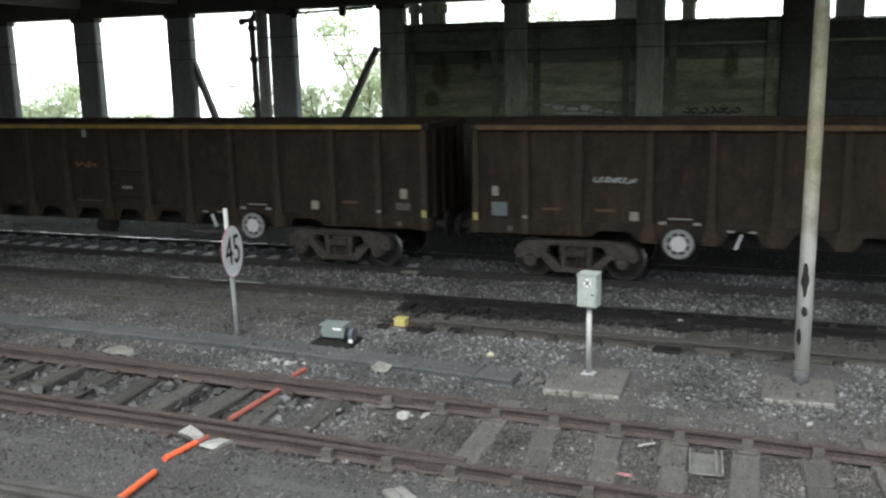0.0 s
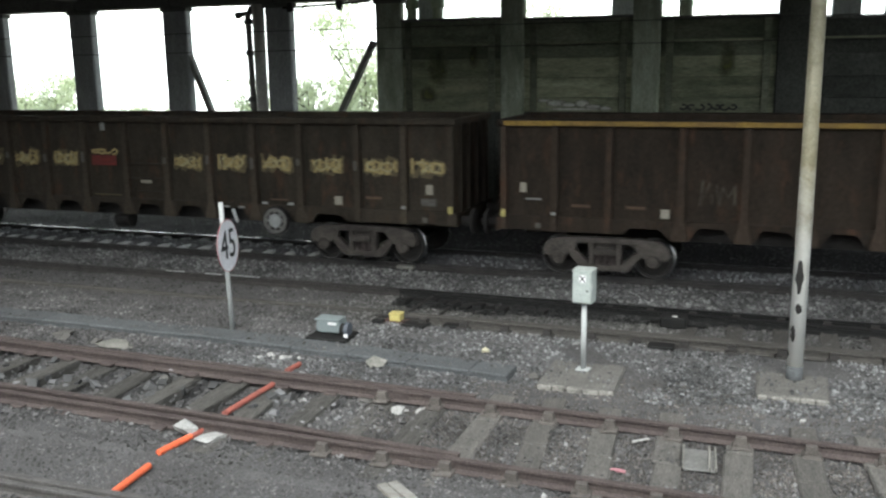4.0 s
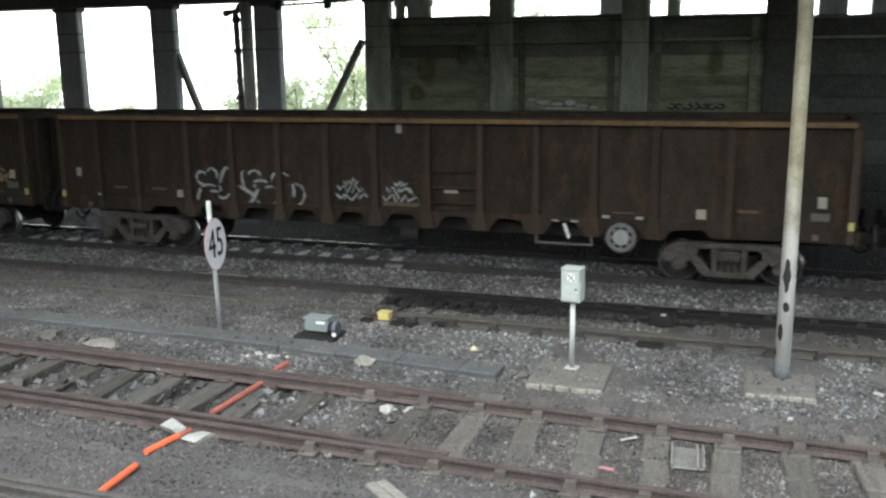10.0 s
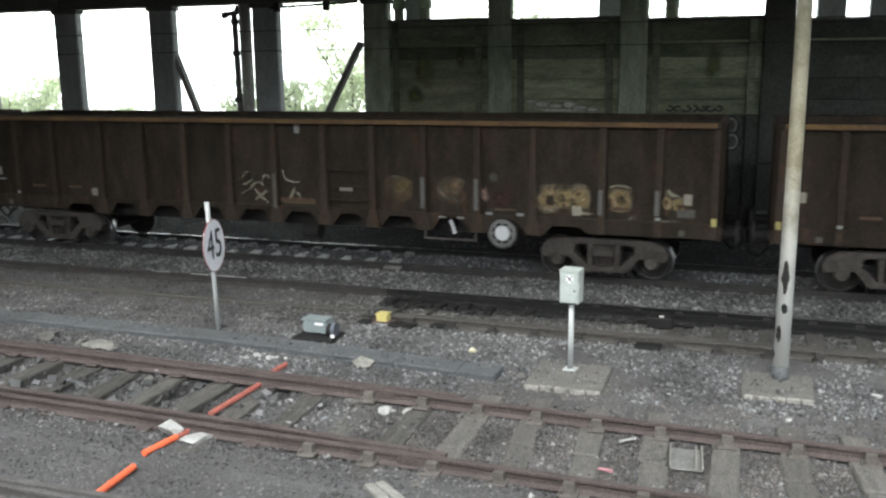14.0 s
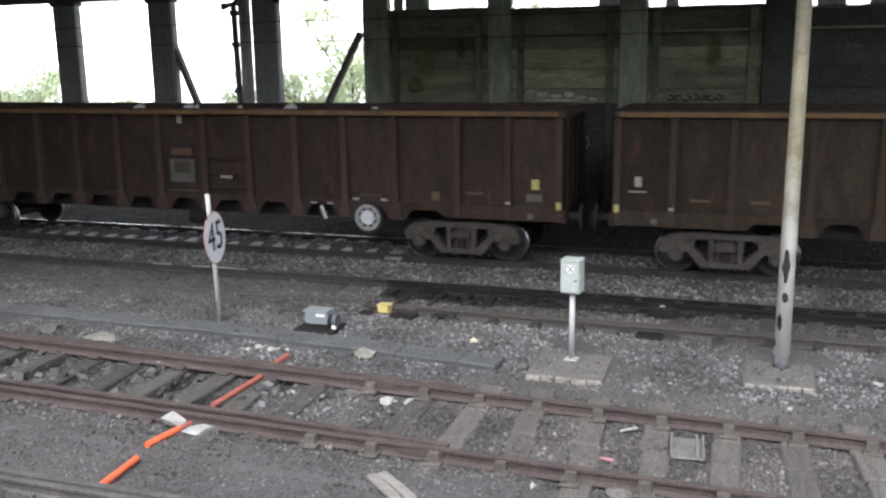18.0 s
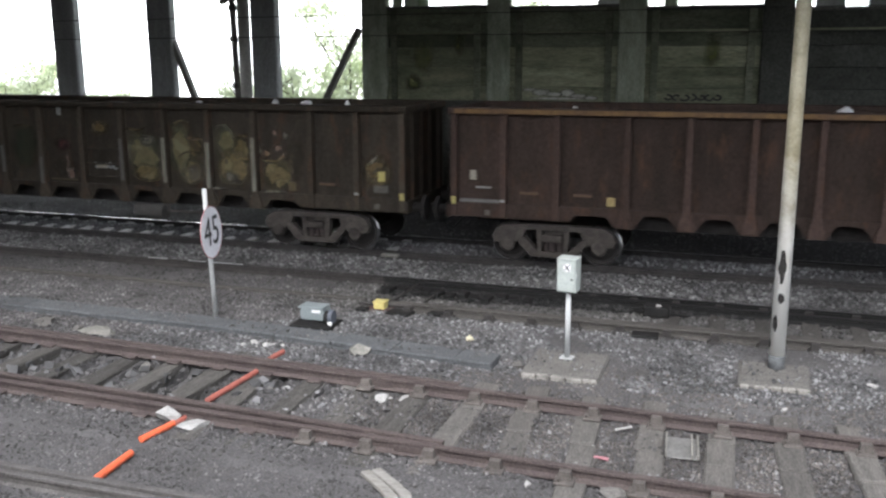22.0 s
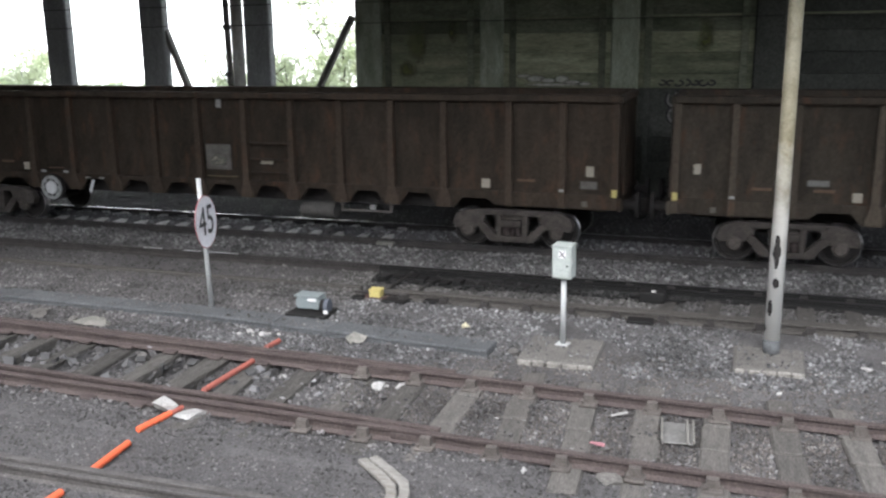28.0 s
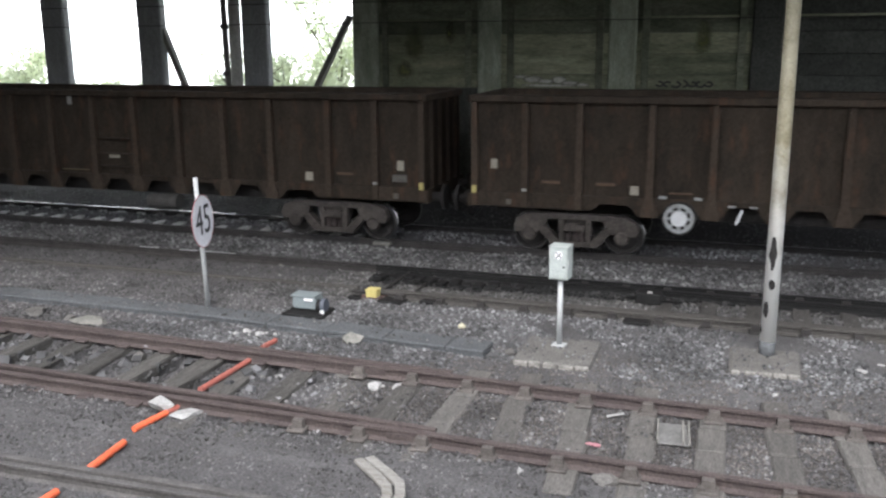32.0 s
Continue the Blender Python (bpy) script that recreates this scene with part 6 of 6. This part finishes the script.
duct = root("cable_duct", pose(0, 0, 0), "low grey concrete cable troughing with flat lids along the track", "cable duct")
r = random.Random(3)
x = -24.0
while x < -3.1:
    l = min(0.93, -3.0 - x)
    yc = duct_y(x + l / 2)
    ang = math.degrees(math.atan2(duct_y(x + l) - duct_y(x), l))
    part("lid", B((-l / 2 + 0.002, l / 2 - 0.002, -0.21, 0.21, 0.0, 0.055), bevel=0.012), M_DUCT, duct, m=pose(x + l / 2, yc - 0.05 + r.uniform(-0.006, 0.006), -0.115 + r.uniform(-0.003, 0.003), r.uniform(-0.5, 0.5), r.uniform(-0.2, 0.2), ang))
    part("trough", B((-l / 2, l / 2, -0.2, 0.2, -0.15, 0.0)), M_DUCT, duct, m=pose(x + l / 2, yc - 0.05, -0.118, 0, 0, ang))
    x += 0.93


PITS = ((-5.06, 12.82, 0.4, 0.26, -8), (-4.44, 12.96, 0.36, 0.17, -5), (-1.25, 12.83, 0.38, 0.26, 0), (-5.71, 12.84, 0.2, 0.14, 10))

# ---- point machine, yellow box, point gear ----
def point_machine():
    m = root("point_machine", pose(-6.11, 12.04, -0.15), "small grey-green point motor with a pale end bell", "machine")
    # Plate made wide and black to paint the shadow under the motor.
    part("base_plate", B((-0.32, 0.38, -0.38, 0.16, -0.03, 0.06), bevel=0.01), M_PIT, m, "black base plate, widened for the dark under the motor")
    for x in (-0.12, 0.1):
        part("foot", B((x - 0.04, x + 0.04, -0.1, 0.12, 0.03, 0.09), bevel=0.008), M_PIT, m)
    bm = bmesh.new()
    prism(bm, [(-0.22, 0.09), (0.16, 0.09), (0.18, 0.13), (0.18, 0.25), (0.14, 0.29), (-0.2, 0.29), (-0.24, 0.25), (-0.24, 0.13)], -0.14, 0.14)
    bmesh.ops.bevel(bm, geom=list(bm.edges), offset=0.014, segments=2, affect="EDGES")
    body = part("casing", bm, M_MOTOR, m)
    part("lid", B((-0.27, 0.17, -0.15, 0.15, 0.285, 0.31), bevel=0.008), M_MOTOR, body)
    part("handle", B((-0.02, 0.13, -0.165, -0.14, 0.225, 0.27), bevel=0.006), M_WHITE, body, "pale handle")
    bm = bmesh.new()
    tube(bm, (0.18, -0.06, 0.14), (0.26, -0.06, 0.14), 0.11, seg=20)
    part("neck", bm, M_PIT, m)
    bm = bmesh.new()
    tube(bm, (0.26, -0.06, 0.15), (0.32, -0.06, 0.15), 0.12, 0.11, seg=20)
    bell = part("end_bell", bm, M_BELL, m, "dull blue-grey end bell")
    m.scale = (0.945, 0.945, 0.945)
    part("tag", B((0.28, 0.35, -0.22, -0.19, 0.02, 0.11), bevel=0.006), M_WHITE, bell, "white tag")


point_machine()
y = root("yellow_box", pose(-5.46, 13.01, -0.15), "small faded yellow box on a rusty red base", "box")
part("body", B((-0.1, 0.09, -0.08, 0.1, 0.03, 0.15), bevel=0.015), M_YELLOW, y)
part("lid", B((-0.11, 0.1, -0.09, 0.11, 0.145, 0.162), bevel=0.006), M_YELLOW, y)
part("base", B((-0.22, 0.2, -0.2, 0.16, -0.06, 0.035), bevel=0.012), M_BRICKRED, y)

# Black plates stand for the dark inside open cable pits.
for (hx, hy, wx, wy, a) in PITS:
    c = thing("pit_cover", B((-wx / 2, wx / 2, -wy / 2, wy / 2, -0.06, 0.035), bevel=0.01), M_PIT, "black plate for the dark of an open cable pit", "cover", "pit covers", m=pose(hx, hy, -0.115, 0, 0, a))

gear = root("point_gear", pose(-4.98, 14.05, -0.13), "greasy black switch rods and slide chairs between the rails", "switch gear")
bm = bmesh.new()
tube(bm, (0.1, -1.0, 0.03), (0.1, 0.5, 0.03), 0.022, seg=8)
part("stretcher_bar", bm, M_IRON, gear)
bm = bmesh.new()
tube(bm, (-0.45, -0.9, 0.04), (-0.4, 0.5, 0.04), 0.022, seg=8)
part("stretcher_bar", bm, M_IRON, gear)
part("grease_tray", B((-0.8, 0.2, 0.0, 0.36, -0.03, 0.03), bevel=0.01), M_PIT, gear, "black grease-soaked tray")
part("drive_rod", B((-0.9, 0.2, -0.95, -0.9, 0.02, 0.06), bevel=0.008), M_IRON, gear)
r = random.Random(8)
for i in range(12):
    px, py = -0.75 + 0.22 * i, -0.05 + 0.28 * r.random()
    part("slide_chair", B((-0.08, 0.08, -0.13, 0.13, 0, 0.05 + 0.04 * r.random()), bevel=0.012), M_PIT, gear, m=pose(px, py, 0, 0, 0, r.uniform(-15, 15)))
dev = root("track_device", pose(-1.19, 13.99, -0.13), "small black lineside device with a white cap", "device")
part("case", B((-0.2, 0.2, -0.13, 0.13, 0, 0.17), bevel=0.02), M_PIT, dev)
part("cap", B((-0.02, 0.06, -0.08, -0.02, 0.16, 0.19), bevel=0.005), M_PLASTIC, dev)
part("arm", B((-0.36, -0.2, -0.03, 0.03, 0.03, 0.1), bevel=0.01), M_PIT, dev)
part("arm", B((0.2, 0.5, -0.02, 0.02, 0.02, 0.06), bevel=0.008), M_PIT, dev)

# ---- orange pipe that crosses under the siding ----
pipe = root("orange_pipe", pose(0, 0, 0), "bright orange plastic pipe laid across the siding, partly buried", "pipe")
for i, (y0, y1, dx0, dx1, dz) in enumerate(((5.8, 6.12, -5.77, -5.77, -0.1), (6.52, 7.19, -5.78, -5.84, -0.1), (7.5, 7.98, -5.95, -5.88, -0.105), (7.98, 8.3, -5.88, -5.87, -0.125), (8.7, 9.78, -5.91, -5.87, -0.118), (10.3, 10.64, -5.965, -5.95, -0.13))):
    bm = bmesh.new()
    tube(bm, (dx0, y0, dz), (dx1, y1, dz - 0.004), 0.036, seg=14)
    part("pipe_length", bm, M_ORANGE_D if i > 2 else M_ORANGE, pipe, "dusty red-orange length" if i > 2 else "")

# ---- litter ----
def litter(name, x, y, sx, sy, sz, seed, material, label, cat="litter", rz=0):
    return thing(name, shard(seed, sx, sy, sz), material, label, cat, "litter on the ballast" if cat == "litter" else "loose stones", m=pose(x, y, ground_z(x, y) + sz * 0.3, 0, 0, rz))


for i, (x, y, sx, sy, sz) in enumerate(((-6.04, 8.11, 0.34, 0.22, 0.2), (-5.63, 8.04, 0.5, 0.18, 0.12), (-3.74, 9.62, 0.34, 0.16, 0.05), (-4.0, 9.52, 0.24, 0.2, 0.11), (-6.54, 10.89, 0.24, 0.12, 0.08), (-6.31, 10.83, 0.16, 0.1, 0.08), (0.59, 10.57, 0.15, 0.07, 0.04), (-1.82, 7.91, 0.2, 0.07, 0.04), (1.65, 11.72, 0.2, 0.1, 0.06), (-6.23, 10.91, 0.14, 0.05, 0.05))):
    litter("plastic_scrap", x, y, sx * 0.8, sy * 0.8, sz, 300 + i, M_PLASTIC, "crumpled scrap of white plastic on the ballast", rz=40 * i)
for i, (x, y, s) in enumerate(((-6.12, 10.93, 0.09), (-5.29, 9.52, 0.1), (-5.09, 9.59, 0.1), (-0.57, 8.89, 0.05), (-3.32, 9.39, 0.05), (-6.53, 11.53, 0.09), (1.89, 12.03, 0.1), (1.04, 11.31, 0.07), (-2.39, 8.99, 0.07), (-8.69, 8.02, 0.1), (-2.36, 9.74, 0.06), (-6.68, 10.81, 0.1), (-6.44, 10.77, 0.05), (-5.93, 10.86, 0.06), (-3.93, 9.59, 0.09))):
    litter("plastic_scrap", x, y, s, s * (0.5 + 0.2 * (i % 3)), 0.04, 340 + i, M_PLASTIC, "small torn bit of white plastic on the ballast", rz=55 * i)
litter("pink_wrapper", -1.23, 8.68, 0.18, 0.07, 0.05, 330, M_PINK, "crumpled pink wrapper between the sleepers")
litter("brown_paper", -0.97, 7.99, 0.3, 0.22, 0.08, 331, M_PAD, "crumpled brown paper beside the rail")
litter("yellow_lump", -3.64, 11.94, 0.11, 0.09, 0.09, 332, M_CREAM, "pale cream lump of rubble on the ballast")
for i, (x, y, sx, sy, sz) in enumerate(((-9.02, 10.61, 0.5, 0.3, 0.12), (-4.93, 10.91, 0.34, 0.22, 0.16), (-7.41, 9.6, 0.2, 0.18, 0.16), (-8.35, 9.9, 0.26, 0.2, 0.1), (-9.43, 10.66, 0.2, 0.16, 0.08), (-10.19, 10.81, 0.5, 0.3, 0.08), (-8.95, 9.2, 0.2, 0.16, 0.1), (-6.91, 9.0, 0.18, 0.14, 0.08), (-6.57, 9.5, 0.16, 0.12, 0.08), (-7.92, 8.9, 0.16, 0.14, 0.09), (-2.71, 11.11, 0.2, 0.16, 0.1), (-1.97, 11.42, 0.16, 0.12, 0.09), (-5.45, 9.39, 0.16, 0.1, 0.06), (-4.54, 9.74, 0.2, 0.14, 0.06))):
    litter("stone", x, y, sx, sy, sz, 350 + i, M_CONC if i < 2 else M_PAD, "pale flat slab of stone lying by the rail" if i < 2 else "loose lump of stone between the rails", cat="stone", rz=25 * i)

tray = root("plastic_tray", pose(-0.46, 9.11, -0.135, 0, 0, 4), "grubby pale plastic tray lying between sleepers", "tray")
part("bottom", B((-0.16, 0.16, -0.26, 0.26, 0, 0.015), bevel=0.006), M_TRAY, tray)
for x in (-0.17, 0.15, 0.09):
    part("rim", B((x, x + 0.02, -0.27, 0.27, 0.02, 0.06), bevel=0.005), M_CONC, tray)
t = root("bent_strip", pose(0, 0, -0.13), "grey weathered double strip bent at an angle on the dirt", "timber")


def flat_strip(pts, w, h):
    """A strip of width w and height h along (x, y) points on the ground."""
    bm = bmesh.new()
    P = [Vector((a, b, 0)) for a, b in pts]
    rows = []
    for i, p in enumerate(P):
        d = (P[min(i + 1, len(P) - 1)] - P[max(i - 1, 0)]).normalized()
        n = Vector((-d.y, d.x, 0)) * w / 2
        rows.append([bm.verts.new(q) for q in (p + n, p - n, p - n + Vector((0, 0, h)), p + n + Vector((0, 0, h)))])
    for a, b in zip(rows, rows[1:]):
        for i in range(4):
            bm.faces.new((a[i], a[(i + 1) % 4], b[(i + 1) % 4], b[i]))
    bm.faces.new(rows[0][::-1])
    bm.faces.new(rows[-1])
    bmesh.ops.bevel(bm, geom=list(bm.edges), offset=0.008, segments=1, affect="EDGES")
    return bm


part("strip", flat_strip(((-3.28, 7.6), (-2.98, 7.36), (-2.8, 7.19), (-2.72, 7.0), (-2.68, 6.72)), 0.1, 0.05), M_TIMBER, t)
part("strip", flat_strip(((-3.37, 7.54), (-3.07, 7.28), (-2.9, 7.11), (-2.83, 6.95), (-2.79, 6.7)), 0.1, 0.045), M_TIMBER, t)
t2 = thing("stick", B((-0.11, 0.11, -0.015, 0.015, 0, 0.025), bevel=0.008), M_PLASTIC, "short pale stick lying between the sleepers", "stick", m=pose(-1.1, 9.39, -0.12, 0, 0, 40))
br = thing("broken_slab", B((-0.18, 0.18, -0.07, 0.07, 0, 0.06), bevel=0.012), M_CONC, "pale broken slab lying by the running line", "slab", m=pose(-6.7, 16.5, -0.1, 0, 0, 4))


# ---- ballast stones ----
def stones(name, label, count, y0, y1, smin, smax, material, seed, keep=None, sink=0.3, lift=0.0):
    g = np.random.default_rng(seed)
    ys = g.uniform(y0, y1, count)
    xs = ys * g.uniform(-1.12, 0.24, count)
    if keep is not None:
        k = np.array([keep(a, b) for a, b in zip(xs, ys)])
        xs, ys = xs[k], ys[k]
    n = len(xs)
    cube = np.array([(-1, -1, -1), (1, -1, -1), (1, 1, -1), (-1, 1, -1), (-1, -1, 1), (1, -1, 1), (1, 1, 1), (-1, 1, 1)], float) * 0.5
    v = cube[None] * (1 + g.uniform(-0.38, 0.38, (n, 8, 3)))
    s = g.uniform(0, 1, n) ** 2 * (smax - smin) + smin
    v *= (s[:, None] * g.uniform(0.65, 1.15, (n, 3)))[:, None, :]
    a, b = g.uniform(0, 6.28, n), g.uniform(-0.7, 0.7, n)
    ca, sa, cb, sb = np.cos(a), np.sin(a), np.cos(b), np.sin(b)
    x1, z1 = v[:, :, 0] * cb[:, None] + v[:, :, 2] * sb[:, None], -v[:, :, 0] * sb[:, None] + v[:, :, 2] * cb[:, None]
    x2, y2 = x1 * ca[:, None] - v[:, :, 1] * sa[:, None], x1 * sa[:, None] + v[:, :, 1] * ca[:, None]
    zs = np.array([ground_z(p, q) for p, q in zip(xs, ys)]) + s * (0.5 - sink) + lift
    verts = np.stack([x2 + xs[:, None], y2 + ys[:, None], z1 + zs[:, None]], -1).reshape(-1, 3)
    quad = np.array([(0, 3, 2, 1), (4, 5, 6, 7), (0, 1, 5, 4), (1, 2, 6, 5), (2, 3, 7, 6), (3, 0, 4, 7)])
    faces = (quad[None] + 8 * np.arange(n)[:, None, None]).reshape(-1, 4)
    me = bpy.data.meshes.new(name)
    me.from_pydata(verts, [], faces)
    me.materials.append(material)
    thing(name, me, None, label, "ballast", kind="stuff")


def greasy(x, y):
    return -5.95 < x < 1.45 and 14.55 > y > 13.88 + 0.25 * noise.noise((x * 1.3, 2, 0)) + 0.08 * max(0, x + 4)


def open_bed(x, y):
    if y > 12.5 and any(abs(x - p[0]) < p[2] / 2 + 0.03 and abs(y - p[1]) < p[3] / 2 + 0.03 for p in PITS):
        return False
    return abs(y - duct_y(x)) > 0.24 or x > -3.0


def verge_edge(x, y):
    """Where the dusty western verge gives way to loose ballast."""
    return -7.4 + 1.6 * (y - 11.6) + 3 * noise.noise((x * 0.6, y, 5))


def clear_pads(x, y):
    on = (-2.64 < x < -1.56 and 10.7 < y < 11.82) or (0.03 < x < 0.96 and 11.16 < y < 12.2)
    bare = noise.noise((x * 0.8, y * 1.1, 7)) < -0.18 and x > -4
    dirt = x > -3.3 and y < 10.7 + 0.6 * noise.noise((x * 0.9, y, 21))
    return open_bed(x, y) and not on and not bare and not dirt


stones("siding_ballast", "small brown-grey stones between the siding sleepers", 11000, 7.82, 10.3, 0.012, 0.04, M_STONE_D, 1, lambda x, y: ground_z(x, y) > -0.3)
stones("front_dirt", "fine grey gravel and dirt before the siding", 13000, 5.9, 8.01, 0.008, 0.028, M_STONE_F, 2, lambda x, y: noise.noise((x * 0.9, y * 1.5, 41)) > -0.22)
stones("oily_dirt", "dark oil-soaked gravel in patches before the siding", 9000, 5.9, 7.9, 0.008, 0.026, M_STONE_O, 27, lambda x, y: noise.noise((x * 0.9, y * 1.5, 41)) < -0.12)
stones("duct_grit", "grit and dust strewn over the duct lids", 2600, 11.0, 11.75, 0.008, 0.03, M_STONE_F, 28, lambda x, y: x < -3.1 and abs(y - duct_y(x) + 0.05) < 0.2 and noise.noise((x * 1.3, y * 3, 12)) > -0.05, lift=0.1)
stones("verge_ballast", "loose grey ballast on the verge", 24000, 10.2, 12.88, 0.014, 0.046, M_STONE, 3, lambda x, y: clear_pads(x, y) and x > verge_edge(x, y))
stones("dusty_verge", "brown dusty gravel on the western verge", 17000, 10.2, 12.88, 0.014, 0.042, M_STONE_D, 23, lambda x, y: clear_pads(x, y) and x <= verge_edge(x, y))
stones("bright_ballast", "clean pale ballast by the pole", 3000, 10.4, 12.77, 0.018, 0.05, M_STONE_L, 4, lambda x, y: clear_pads(x, y) and x > -4 + 2 * noise.noise((x, y, 1)))
stones("middle_ballast", "dark oily ballast on the middle line", 15000, 12.93, 14.75, 0.02, 0.05, M_STONE_O, 5, lambda x, y: x > -7 - 3 * noise.noise((x, y, 3)) and not greasy(x, y))
stones("dusty_ballast", "dusty ballast over the disused end of the middle line", 9000, 12.3, 14.8, 0.014, 0.036, M_STONE_O, 15, lambda x, y: x < -5 and not greasy(x, y))
stones("shoulder_ballast", "grey ballast heaped between the running lines", 15000, 14.69, 16.6, 0.025, 0.06, M_STONE_S, 6)
stones("main_ballast", "ballast under the passing train", 9000, 16.6, 18.4, 0.025, 0.06, M_STONE_L, 7, lambda x, y: x > -6.6 or y > 17.22)
stones("crib_ballast", "dark ballast low between the concrete sleepers", 5000, 16.68, 17.25, 0.02, 0.04, M_STONE_O, 29, lambda x, y: x < -6.4, sink=0.5)
# Pale stones stand in for the light that falls beyond the train.
stones("far_ballast", "grey ballast beyond the running line", 12000, 18.3, 23.4, 0.015, 0.035, M_STONE_LIT, 8, sink=0.42)

stones("greasy_ballast", "black grease-soaked ballast round the switch rods", 10000, 13.6, 14.55, 0.02, 0.06, M_STONE_B, 16, greasy, lift=0.015)
stones("sleeper_debris", "grit and small stones lying on the siding sleepers", 5000, 8.01, 9.99, 0.01, 0.04, M_STONE_D, 17, lambda x, y: noise.noise((x * 1.7, y * 1.7, 11)) > (-0.05 if x < -3.3 else 0.22), lift=0.03)
stones("siding_rubble", "broken lumps of stone strewn between the siding rails", 420, 8.21, 9.99, 0.04, 0.13, M_STONE, 18, lambda x, y: x < -4.5)
stones("fine_grit", "fine grey grit between the ballast stones", 12000, 7.82, 12.88, 0.008, 0.022, M_STONE, 19, open_bed)
stones("pad_grit", "grit and small stones strewn on the concrete pads", 6000, 10.7, 12.35, 0.008, 0.035, M_STONE, 20, lambda x, y: (-2.58 < x < -1.62 and 10.85 < y < 11.75) or (0.1 < x < 0.9 and 11.32 < y < 12.12), lift=0.055)
stones("brown_dirt", "brown dusty dirt between the siding and the pads", 9000, 9.79, 11.42, 0.008, 0.03, M_STONE_N, 22, lambda x, y: x > -3.5)
stones("crib_gravel", "pale fine gravel between the siding sleepers", 22000, 8.16, 9.89, 0.008, 0.026, M_STONE_N, 24, lambda x, y: x > -4.2 and near_rail_y(x) + 0.1 < y < far_rail_y(x) - 0.1 and abs((x - SLEEPER_X0) / SLEEPER_STEP % 1 - 0.5) < 0.28 and noise.noise((x * 1.2, y * 1.2, 31)) > -0.42, lift=0.012)


motions()
